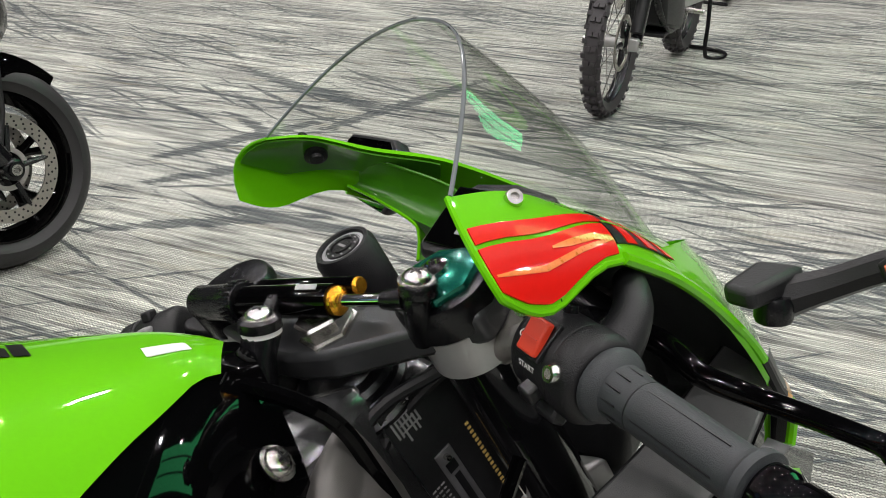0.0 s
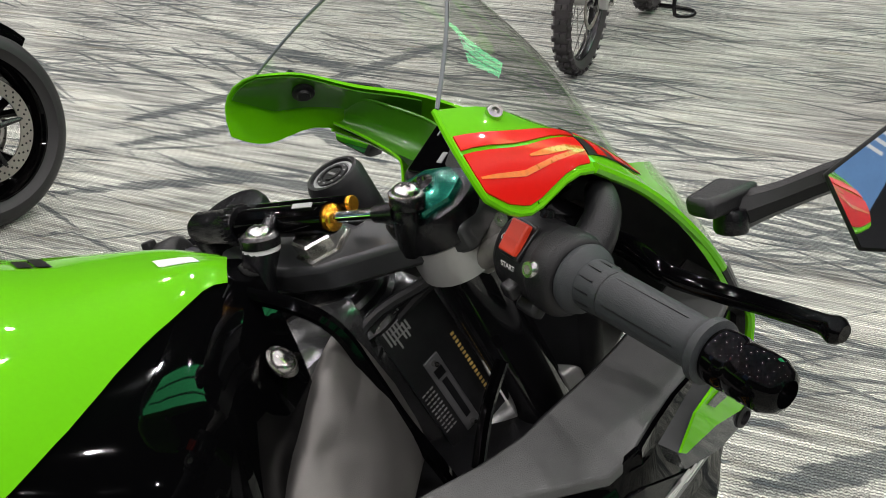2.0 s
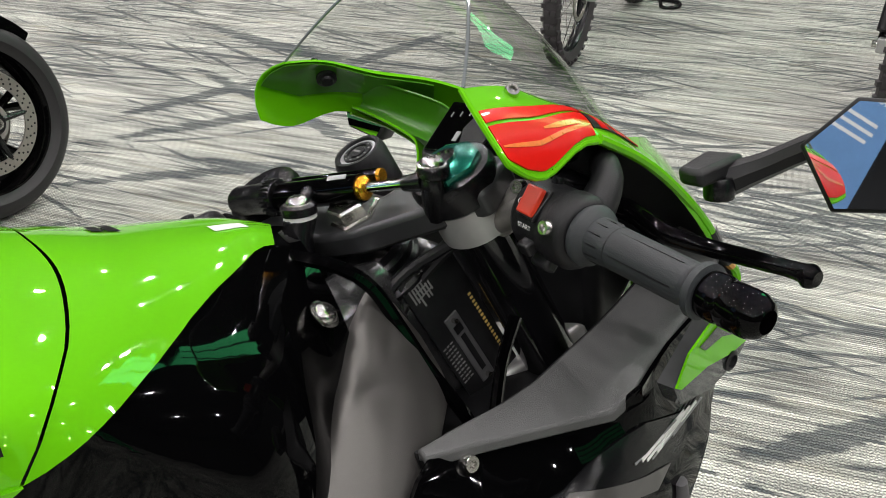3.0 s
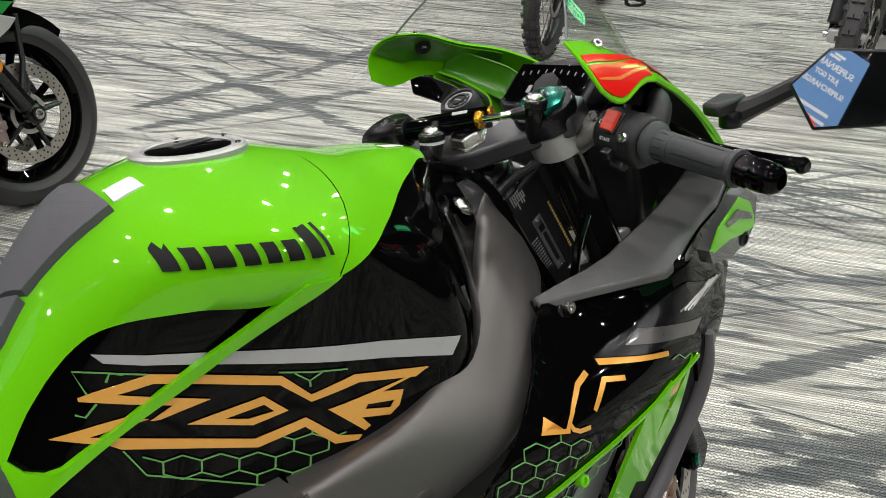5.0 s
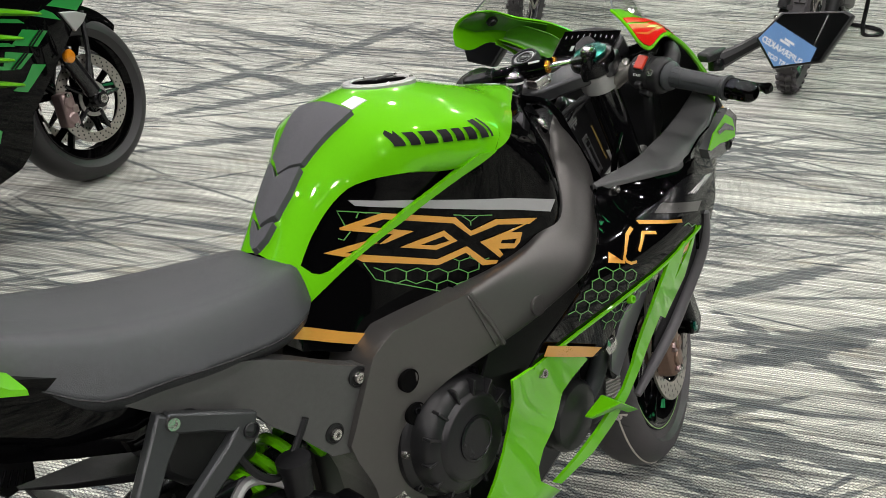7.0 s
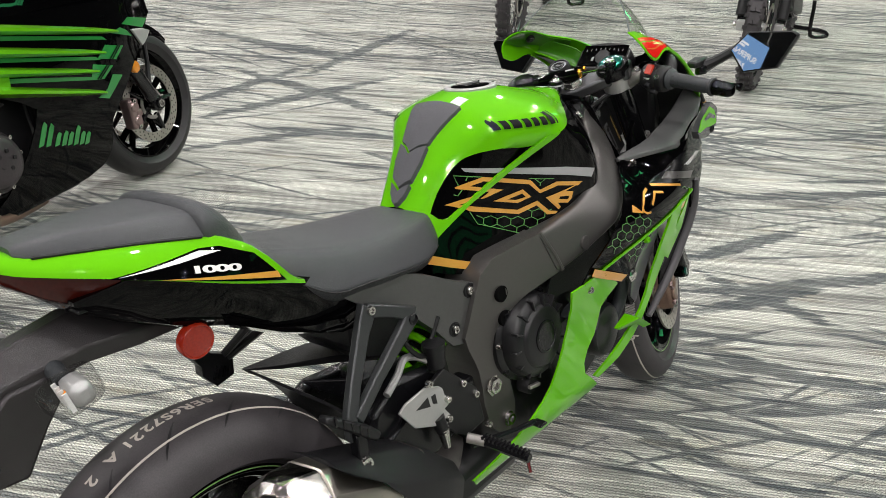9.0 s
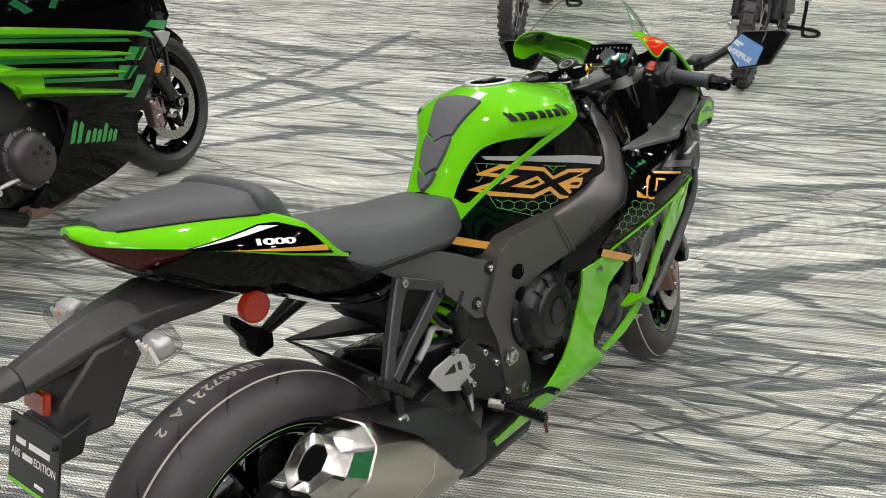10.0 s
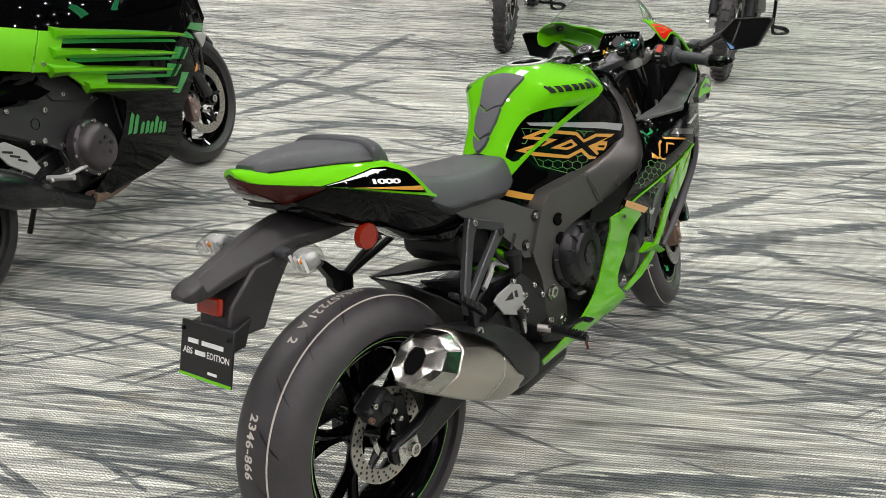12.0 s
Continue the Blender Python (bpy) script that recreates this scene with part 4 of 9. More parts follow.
for side in (-1, 1):
    part("tail_panel", skin([(-0.059, 0.901), (-0.002, 0.901), (0.061, 0.901), (0.089, 0.896), (0.128, 0.874), (0.166, 0.819), (0.10, 0.843), (0.010, 0.878)], tail_depth, 0.002, 0.002, 0.012, side), BLACK, tail, "gloss black tail panel")
    part("white_stripe", skin([(-0.049, 0.900), (0.060, 0.899), (0.087, 0.891), (0.03, 0.894)], tail_depth, 0.0032, 0.001, 0.012, side), WHITE, tail)
    part("amber_stripe", skin([(-0.005, 0.883), (0.154, 0.838), (0.157, 0.827), (0.07, 0.857)], tail_depth, 0.0032, 0.001, 0.012, side), AMBER_DECAL, tail)


def on_tail(u, v, w):
    x, z = 0.067 + 3.35 * u + 0.35 * v, 0.8735 + v - 0.285 * 3.35 * u
    return Vector((x, -tail_depth(x, z) - 0.0045 - w, z))


lettering("1000", 0.0115, on_tail, WHITE, tail, "size_lettering", spacing=0.86, bold=0.0005)

part("pillion_seat", wedge_seat([(-0.136, 0.030, 0.959, 0.949), (-0.128, 0.037, 0.962, 0.946), (-0.119, 0.042, 0.963, 0.943), (-0.06, 0.069, 0.962, 0.935), (0.0, 0.092, 0.957, 0.926), (0.077, 0.116, 0.947, 0.911), (0.090, 0.118, 0.944, 0.909)]), VINYL, bike, "black vinyl pillion seat", angle=50)
part("seat_backstop", dome([(0.080, 0.116, 0.944, 0.912), (0.086, 0.121, 0.953, 0.906), (0.105, 0.119, 0.951, 0.892), (0.130, 0.106, 0.932, 0.874), (0.155, 0.082, 0.902, 0.862), (0.178, 0.055, 0.872, 0.850)], power=4.0), VINYL, bike, "raised black vinyl backstop", angle=50)
part("seat_piping", tube([(x, -(w + 0.0008), z) for x, w, z in ((-0.119, 0.042, 0.943), (-0.06, 0.069, 0.935), (0.0, 0.092, 0.926), (0.077, 0.116, 0.911))], 0.0026, 6, smooth=3), PLASTIC, bike)

# tail lamp and black undertail
rings = []
for x, w, zt, zb in ((-0.172, 0.012, 0.952, 0.943), (-0.157, 0.034, 0.937, 0.916), (-0.12, 0.062, 0.922, 0.886), (-0.085, 0.082, 0.913, 0.864), (-0.060, 0.100, 0.904, 0.866), (-0.042, 0.110, 0.897, 0.884)):
    rings.append([(x, -w, zt), (x, -w * 0.96, 0.5 * (zt + zb)), (x, -w * 0.82, zb), (x, 0, zb - 0.003), (x, w * 0.82, zb), (x, w * 0.96, 0.5 * (zt + zb)), (x, w, zt), (x, 0, zt + 0.004)])
part("tail_lamp", loft(rings), LENS_TAIL, bike, "dark red wraparound tail lamp", bevel=0.003)
part("lamp_lip", block((-0.078, 0, 0.862), (0.036, 0.150, 0.006)), PLASTIC, bike, bevel=0.002)
rings = []
for x, w, zt, zb in ((-0.10, 0.080, 0.880, 0.862), (-0.04, 0.110, 0.892, 0.820), (0.03, 0.128, 0.868, 0.782), (0.10, 0.126, 0.842, 0.752), (0.18, 0.121, 0.812, 0.702), (0.24, 0.119, 0.785, 0.672), (0.30, 0.117, 0.752, 0.645), (0.36, 0.110, 0.725, 0.635), (0.43, 0.085, 0.70, 0.635)):
    rings.append([(x, -w, zt), (x, -w, 0.6 * zt + 0.4 * zb), (x, -w * 0.8, zb + 0.01), (x, -w * 0.5, zb), (x, w * 0.5, zb), (x, w * 0.8, zb + 0.01), (x, w, 0.6 * zt + 0.4 * zb), (x, w, zt), (x, 0, zt)])
part("undertail", loft(rings), BLACK, bike, "gloss black undertail tray", angle=35)
for side in (-1, 1):
    part("side_reflector", disc((0.037, side * 0.106, 0.766), (0.0, side, -0.1), [(0.027, -0.012), (0.027, 0.000), (0.0255, 0.003), (0.0235, 0.003), (0.0225, 0.0015), (0.0005, 0.0025)], 32), LENS_RED, bike, "round red side reflector")
    part("reflector_stay", tube([(0.05, side * 0.098, 0.768), (0.06, side * 0.085, 0.80)], 0.009, 8), PLASTIC, bike)

# rear mudguard arm, number-plate holder, indicators
rings = []
for x, z, w, h in ((0.060, 0.800, 0.050, 0.030), (-0.02, 0.812, 0.052, 0.038), (-0.09, 0.822, 0.050, 0.040), (-0.16, 0.815, 0.046, 0.036), (-0.22, 0.805, 0.042, 0.030), (-0.275, 0.793, 0.038, 0.024), (-0.300, 0.787, 0.036, 0.021)):
    rings.append([(x, -w, z - h), (x, -w * 1.02, z - 0.4 * h), (x, -w * 0.62, z + 0.25 * h), (x, -w * 0.34, z + 0.62 * h), (x, w * 0.34, z + 0.62 * h), (x, w * 0.62, z + 0.25 * h), (x, w * 1.02, z - 0.4 * h), (x, w, z - h)])
fender = part("mudguard_arm", loft(rings), MUDGUARD, bike, "matte black rear mudguard arm", bevel=0.003, angle=30)
rings = []
for x, z, w, h in ((-0.300, 0.7868, 0.036, 0.022), (-0.315, 0.783, 0.035, 0.021), (-0.330, 0.780, 0.030, 0.015), (-0.338, 0.778, 0.020, 0.006)):
    rings.append([(x, -w, z - h * 0.8), (x, -w * 0.9, z + 0.3 * h), (x, -w * 0.4, z + 0.7 * h), (x, w * 0.4, z + 0.7 * h), (x, w * 0.9, z + 0.3 * h), (x, w, z - h * 0.8)])
part("plate_lamp", loft(rings), MUDGUARD, fender, "smooth black plate lamp cap", bevel=0.002)
part("mudguard_blade", loft([[(-0.10, -0.050, 0.79), (-0.10, 0.050, 0.79), (-0.20, 0.050, 0.79), (-0.20, -0.050, 0.79)],
                             [(-0.165, -0.048, 0.72), (-0.165, 0.048, 0.72), (-0.268, 0.048, 0.735), (-0.268, -0.048, 0.735)],
                             [(-0.205, -0.046, 0.665), (-0.205, 0.046, 0.665), (-0.290, 0.046, 0.675), (-0.290, -0.046, 0.675)]]), MUDGUARD, fender, bevel=0.006)
part("rear_reflector", block((-0.279, 0, 0.738), (0.012, 0.066, 0.032), Matrix.Translation((-0.279, 0, 0.738)) @ pose(0, 0, 0, 0, 18, 0) @ Matrix.Translation((0.279, 0, -0.738))), LENS_RED, fender, "red rear reflector", bevel=0.003)
part("plate_bracket", loft([[(-0.285, -0.066, 0.70), (-0.285, 0.066, 0.70), (-0.235, 0.056, 0.704), (-0.235, -0.056, 0.704)], [(-0.300, -0.066, 0.662), (-0.300, 0.066, 0.662), (-0.262, 0.055, 0.656), (-0.262, -0.055, 0.656)]]), PLASTIC, fender, bevel=0.003)

# show card in the number-plate holder
p_o, p_u, p_v = Vector((-0.3085, 0.003, 0.655)), Vector((0.03, -1, -0.02)).normalized(), Vector((0.36, -0.02, 1)).normalized()
card_m = Matrix.Translation(p_o) @ Matrix((p_u, p_v, p_u.cross(p_v))).transposed().to_4x4()
card = part("show_card", block((0, 0, 0), (0.152, 0.106, 0.004), card_m), LABEL_BLACK, bike, "black show card with white print", bevel=0.002)
part("card_edge", block((0, -0.0498, 0.0006), (0.150, 0.006, 0.004), card_m), GREEN, card)
on_card = flat_at(p_o + p_u.cross(p_v) * 0.0022, p_u, p_v)
part("card_bar", block((-0.038, 0.016, 0.0024), (0.030, 0.0085, 0.0008), card_m), WHITE, card)
part("card_bar", block((0.018, 0.016, 0.0024), (0.062, 0.0085, 0.0008), card_m), WHITE, card)
lettering("ABS", 0.0165, lambda u, v, w: on_card(u - 0.052, v - 0.004, w), WHITE, card, "card_lettering", bold=0.0003)
part("card_bar", block((-0.016, -0.004, 0.0024), (0.030, 0.0085, 0.0008), card_m), WHITE, card)
lettering("EDITION", 0.0165, lambda u, v, w: on_card(u + 0.036, v - 0.004, w), WHITE, card, "card_lettering", bold=0.0003)
part("card_bar", block((0.022, -0.036, 0.0024), (0.026, 0.005, 0.0008), card_m), WHITE, card)
for u in (-0.066, 0.066):
    bolt("card_screw", p_o + p_u * u + p_v * 0.036 + p_u.cross(p_v) * 0.002, p_u.cross(p_v), 0.004, card, SATIN)


def indicator(side):
    root = part("indicator_stem", tube([(-0.135, side * 0.040, 0.792), (-0.142, side * 0.075, 0.795), (-0.147, side * 0.098, 0.795)], [0.014, 0.011, 0.013], 12), RUBBER, bike, "rubber indicator stem")
    at = Vector((-0.152, side * 0.132, 0.793))
    m = Matrix.Translation(at) @ pose(0, 0, 0, 0, -12, side * 6)
    rr = []
    for k in range(11):
        v = -1 + 2 * k / 10
        q = (1 - abs(v) ** 5) ** 0.5
        taper = 1.0 - 0.16 * v * side
        rr.append([m @ Vector((0.036 * q * taper * math.copysign(abs(math.cos(b)) ** 0.6, math.cos(b)), 0.034 * v, 0.022 * q * taper * math.copysign(abs(math.sin(b)) ** 0.6, math.sin(b)))) for b in [2 * math.pi * i / 24 for i in range(24)]])
    lens = part("indicator_lens", loft(rr[1:-1]), LENS_CLEAR, root, "clear indicator lens with amber bulb", angle=60)
    lens.visible_shadow = False
    part("amber_bulb", disc(at + Vector((-0.010, side * 0.004, 0.003)), (0, side, 0), [(0.003, -0.008), (0.0055, -0.003), (0.0055, 0.003), (0.002, 0.008)], 14), LENS_AMBER, lens)
    bowl = part("bulb_bowl", block((0.006, 0, 0), (0.030, 0.052, 0.032), m), ALLOY, lens, "silvered reflector", bevel=0.010)
    for k in range(4):
        part("lens_rib", block((-0.012, -0.020 + 0.0135 * k, 0), (0.006, 0.002, 0.028), m), WHITE, bowl)


for side in (-1, 1):
    indicator(side)


# ---- wheels
def sport_wheel(parent, at, m, r_tyre, w_tyre, r_rim, w_rim, name, line_y, spokes, marks):
    """Five forked spokes, a bead-to-bead tyre, discs; m turns the wheel to its heading."""
    place = m @ Matrix.Translation(at)
    half = w_rim / 2
    rim = part(name, lathe([(r_rim, -half), (r_rim + 0.006, -half), (r_rim + 0.006, -half + 0.008), (r_rim - 0.004, -half + 0.014), (r_rim - 0.018, -half + 0.030), (r_rim - 0.022, 0), (r_rim - 0.018, half - 0.030), (r_rim - 0.004, half - 0.014),
                            (r_rim + 0.006, half - 0.008), (r_rim + 0.006, half), (r_rim, half), (r_rim - 0.014, half - 0.010), (r_rim - 0.030, half - 0.04), (r_rim - 0.030, -half + 0.04), (r_rim - 0.014, -half + 0.010)], 80, place), BLACK, parent, "gloss black cast wheel")
    # tyre: a rounded crown from bead to bead
    prof = []
    for k in range(17):
        a = math.pi * (k / 16 - 0.5)
        y = 0.5 * w_tyre * math.sin(a)
        prof.append((r_tyre - 0.42 * w_tyre * (1 - math.cos(a)) ** 1.15, y))
    prof += [(r_rim + 0.022, half * 1.02), (r_rim + 0.004, half - 0.004), (r_rim + 0.002, -half + 0.004), (r_rim + 0.022, -half * 1.02)]
    tyre = part("tyre", lathe(prof, 128, place), TYRE, rim, "new black sport tyre with chalk line")

    def crown(y):
        s = max(-1, min(1, 2 * y / w_tyre))
        a = math.asin(s)
        return r_tyre - 0.42 * w_tyre * (1 - math.cos(a)) ** 1.15

    for ly in (line_y, ):
        part("chalk_line", lathe([(crown(ly - 0.0015) + 0.0006, ly - 0.0015), (crown(ly + 0.0015) + 0.0006, ly + 0.0015), (crown(ly + 0.0015) - 0.001, ly + 0.0015), (crown(ly - 0.0015) - 0.001, ly - 0.0015)], 160, place), CHALK, tyre)
    # pale rim tape on both flanges
    for s in (-1, 1):
        part("rim_stripe", lathe([(r_rim + 0.0012, s * (half + 0.0008)), (r_rim + 0.003, s * (half + 0.0008)), (r_rim + 0.003, s * (half - 0.001)), (r_rim + 0.0012, s * (half - 0.001))], 100, place), PALE_GREEN, rim, "thin pale green rim tape")
    # tread cuts
    bm = bmesh.new()
    for k in range(18):
        base = 2 * math.pi * k / 18
        for s in (-1, 1):
            rows = []
            for i in range(6):
                f = i / 5
                y = s * w_tyre * (0.10 + 0.26 * f)
                a = base + (0.10 * s if s > 0 else 0.17) + 0.16 * f * (1 if s > 0 else 1)
                wd = 0.009 * math.sin(math.pi * (0.12 + 0.76 * f))
                rows.append([place @ Vector(((crown(y) + 0.0004) * math.cos(a + d * wd), y, (crown(y) + 0.0004) * math.sin(a + d * wd))) for d in (-1, 1)])
            vs = [[bm.verts.new(p) for p in r] for r in rows]
            for a, b in zip(vs, vs[1:]):
                bm.faces.new((a[0], a[1], b[1], b[0]))
    part("tread_cut", bm, LABEL_BLACK, tyre, kind="stuff")
    if marks:
        for k, (ang, txt, yy) in enumerate(marks):
            def put(u, v, w, ang=ang, yy=yy):
                y = yy - v
                a = ang + u / r_tyre
                r = crown(y) + 0.0008 + w
                return place @ Vector((r * math.cos(a), y, r * math.sin(a)))
            lettering(txt, 0.030, put, CHALK, tyre, "chalk_number", spacing=1.15, bold=0.0009)
    for k in range(spokes):
        a0 = 2 * math.pi * k / spokes + 0.35
        for d in (-0.13, 0.13):
            p0 = Vector((0.05 * math.cos(a0), 0, 0.05 * math.sin(a0)))
            p1 = Vector((0.5 * r_rim * math.cos(a0 + 0.5 * d), 0, 0.5 * r_rim * math.sin(a0 + 0.5 * d)))
            p2 = Vector(((r_rim - 0.022) * math.cos(a0 + 1.5 * d), 0, (r_rim - 0.022) * math.sin(a0 + 1.5 * d)))
            part("spoke", tube([place @ p for p in (p0, p1, p2)], [0.020, 0.013, 0.015], 8, smooth=3), BLACK, rim)
    part("hub", lathe([(0.018, -0.06), (0.034, -0.06), (0.040, -0.03), (0.052, -0.01), (0.052, 0.01), (0.040, 0.03), (0.034, 0.06), (0.018, 0.06)], 32, place), BLACK, rim)
    return rim, place


def brake_disc(parent, place, y, r_out, r_in, holes, carrier=0.0):
    d = part("brake_disc", lathe([(r_in, y - 0.0025), (r_out, y - 0.0025), (r_out, y + 0.0025), (r_in, y + 0.0025)], 72, place), DISC, parent, "drilled steel brake disc")
    bm = bmesh.new()
    for k in range(holes):
        for j, rr in enumerate((0.22, 0.5, 0.78)):
            a = 2 * math.pi * (k + 0.33 * j) / holes
            r = r_in + (r_out - r_in) * rr
            c = Vector((r * math.cos(a), y, r * math.sin(a)))
            for s in (-1, 1):
                q = [bm.verts.new(place @ (c + Vector((0.0035 * math.cos(b), s * 0.0030, 0.0035 * math.sin(b))))) for b in [2 * math.pi * i / 8 for i in range(8)]]
                bm.faces.new(q)
    part("disc_drilling", bm, LABEL_BLACK, d, kind="stuff")
    if carrier:
        for k in range(5):
            a = 2 * math.pi * k / 5
            c = Vector((math.cos(a), 0, math.sin(a)))
            part("disc_carrier", tube([place @ (c * carrier + Vector((0, y, 0))), place @ (c * (r_in + 0.004) + Vector((0, y, 0)))], [0.012, 0.007], 8), SATIN, d)
    return d


REAR_MARKS = [(1.50, "SER6S72", 0.004), (1.76, "21", 0.0), (1.88, "A", 0.0), (2.01, "2", -0.004), (2.74, "2346-866", 0.0)]
rear, rear_m = sport_wheel(bike, (0.009, 0, 0.31), Matrix(), 0.31, 0.186, 0.212, 0.150, "rear_wheel", -0.046, 5, REAR_MARKS)
brake_disc(rear, rear_m, -0.075, 0.107, 0.075, 26, 0.03)
part("abs_ring", lathe([(0.036, -0.084), (0.048, -0.084), (0.048, -0.081), (0.036, -0.081)], 40, rear_m), STEEL, rear)

# swingarm, axle, rear caliper
for side in (-1, 1):
    part("swingarm", loft([[(0.56, side * 0.09, 0.37), (0.56, side * 0.135, 0.37), (0.56, side * 0.135, 0.45), (0.56, side * 0.09, 0.45)],
                           [(0.36, side * 0.105, 0.345), (0.36, side * 0.145, 0.345), (0.36, side * 0.145, 0.47), (0.36, side * 0.105, 0.47)],
                           [(0.20, side * 0.115, 0.305), (0.20, side * 0.148, 0.305), (0.20, side * 0.148, 0.395), (0.20, side * 0.115, 0.395)],
                           [(0.05, side * 0.120, 0.275), (0.05, side * 0.150, 0.275), (0.05, side * 0.150, 0.340), (0.05, side * 0.120, 0.340)],
                           [(-0.045, side * 0.122, 0.285), (-0.045, side * 0.150, 0.285), (-0.045, side * 0.150, 0.325), (-0.045, side * 0.122, 0.325)]]), SATIN, bike, "satin black swingarm", bevel=0.008)
    part("axle_plate", block((-0.005, side * 0.153, 0.306), (0.060, 0.006, 0.040)), STEEL, bike, bevel=0.002)
    part("axle_nut", disc((0.0, side * 0.156, 0.307), (0, side, 0), [(0.019, -0.002), (0.019, 0.002), (0.016, 0.003), (0.015, 0.014), (0.010, 0.014), (0.009, 0.008), (0.0005, 0.008)], 12), STEEL, bike)
part("swingarm_arch", loft([[(x, y, z) for x, z in ((0.27, 0.40), (0.30, 0.500), (0.36, 0.540), (0.45, 0.525), (0.53, 0.46), (0.54, 0.36), (0.40, 0.35))] for y in (-0.095, -0.132)]), SATIN, bike, "satin black swingarm brace", bevel=0.012)
part("swingarm_brace", block((0.47, 0, 0.42), (0.10, 0.24, 0.10)), SATIN, bike, bevel=0.02)
cal = part("rear_caliper", block((-0.020, -0.090, 0.405), (0.075, 0.055, 0.050), Matrix.Translation((-0.02, -0.09, 0.405)) @ pose(0, 0, 0, 0, -25, 0) @ Matrix.Translation((0.02, 0.09, -0.405))), PLASTIC, bike, "black rear brake caliper", bevel=0.010)
part("caliper_bracket", loft([[(0.02, -0.095, 0.41), (0.05, -0.095, 0.40), (0.05, -0.110, 0.40), (0.02, -0.110, 0.41)], [(0.01, -0.105, 0.30), (0.05, -0.105, 0.29), (0.05, -0.118, 0.29), (0.01, -0.118, 0.30)]]), PLASTIC, cal, bevel=0.004)
for bx, bz, mt in ((-0.045, 0.425, STEEL), (0.005, 0.385, STEEL), (-0.060, 0.398, BRONZE), (0.018, 0.36, STEEL)):
    bolt("caliper_bolt", (bx, -0.119, bz), (0, -1, 0), 0.007, cal, mt)
part("caliper_piston", disc((-0.015, -0.116, 0.402), (0, -1, 0), [(0.016, -0.01), (0.016, 0.006), (0.012, 0.009), (0.0005, 0.009)], 20), PLASTIC, cal)

# hugger: an arched shell over the tyre, cut back on the near side
rows = []
for y, lift in ((-0.118, -0.060), (-0.115, -0.026), (-0.098, -0.006), (-0.060, 0.006), (0.0, 0.010), (0.060, 0.006), (0.098, -0.006), (0.115, -0.026), (0.122, -0.060)):
    start = 49.0 - 150.0 * max(0.0, -y)
    row = []
    for k in range(13):
        a = radians(start + (14.0 - start) * k / 12)
        row.append(Vector((0.009 + (0.336) * math.cos(a), y, 0.31 + (0.336) * math.sin(a))))
    rows.append(row)
outer = [list(c) for c in zip(*rows)]
shell = []
for ring in outer:
    c = Vector((0.009, 0, 0.31))
    shell.append(ring + [p + (c - p).normalized() * 0.005 + Vector((0, -0.004 if p.y > 0 else 0.004, 0)) for p in ring[::-1]])
hugger = part("hugger", loft(shell), PLASTIC, bike, "matte black rear wheel hugger", angle=40)
part("hugger_fin", loft([[(0.219, 0.104, 0.570), (0.219, 0.114, 0.570), (0.220, 0.113, 0.567), (0.220, 0.105, 0.567)],
                         [(0.268, 0.062, 0.566), (0.268, 0.118, 0.562), (0.268, 0.117, 0.555), (0.268, 0.062, 0.558)],
                         [(0.345, 0.010, 0.560), (0.345, 0.120, 0.552), (0.345, 0.119, 0.540), (0.345, 0.010, 0.546)],
                         [(0.420, -0.030, 0.545), (0.420, 0.110, 0.540), (0.420, 0.110, 0.520), (0.420, -0.030, 0.525)]]), PLASTIC, hugger, "matte black hugger blade", bevel=0.001)
part("hugger_flank", loft([[(0.250, -0.020, 0.563), (0.252, -0.016, 0.566), (0.262, -0.016, 0.555), (0.260, -0.022, 0.550)],
                           [(0.330, -0.085, 0.545), (0.332, -0.078, 0.550), (0.350, -0.082, 0.480), (0.346, -0.090, 0.480)],
                           [(0.420, -0.095, 0.545), (0.420, -0.088, 0.550), (0.420, -0.090, 0.440), (0.420, -0.098, 0.440)]]), SATIN, hugger, "black hugger flank", bevel=0.002)
part("inner_guard", loft([[(0.325, y, 0.60), (0.35, y, 0.57), (0.40, y, 0.55), (0.45, y, 0.56), (0.45, y, 0.66), (0.37, y, 0.69), (0.33, y, 0.70)] for y in (-0.082, 0.09)]), PLASTIC, bike, "matte black inner mudguard", bevel=0.01)

# rear shock with green spring
axis0, axis1 = Vector((0.385, -0.060, 0.492)), Vector((0.560, -0.064, 0.552))
shock = part("rear_shock", tube([axis0, axis1], 0.020, 12), SATIN, bike)
d = (axis1 - axis0)
u1 = d.normalized().orthogonal().normalized()
u2 = d.normalized().cross(u1)
coil = [axis0 + d * (0.24 + 0.62 * i / 120) + 0.034 * (math.cos(i * 0.20) * u1 + math.sin(i * 0.20) * u2) for i in range(121)]
part("shock_spring", tube(coil, 0.0080, 8), GREEN, shock, "lime green coil spring")

# passenger peg hanger
hanger = part("peg_hanger", cast_bar([(0.330, -0.130, 0.697), (0.300, -0.140, 0.664), (0.245, -0.165, 0.602), (0.212, -0.182, 0.560), (0.206, -0.190, 0.530)], [0.036, 0.028, 0.024, 0.024, 0.022], 0.016), HANGER, bike, "cast grey passenger peg hanger", bevel=0.003)
part("hanger_arm", cast_bar([(0.412, -0.140, 0.645), (0.385, -0.146, 0.630), (0.300, -0.165, 0.592), (0.225, -0.184, 0.555)], [0.036, 0.028, 0.022, 0.020], 0.015), HANGER, hanger, bevel=0.003)
part("hanger_arm", cast_bar([(0.322, -0.133, 0.694), (0.372, -0.139, 0.672), (0.418, -0.144, 0.648)], [0.024, 0.022, 0.026], 0.014), HANGER, hanger, bevel=0.003)
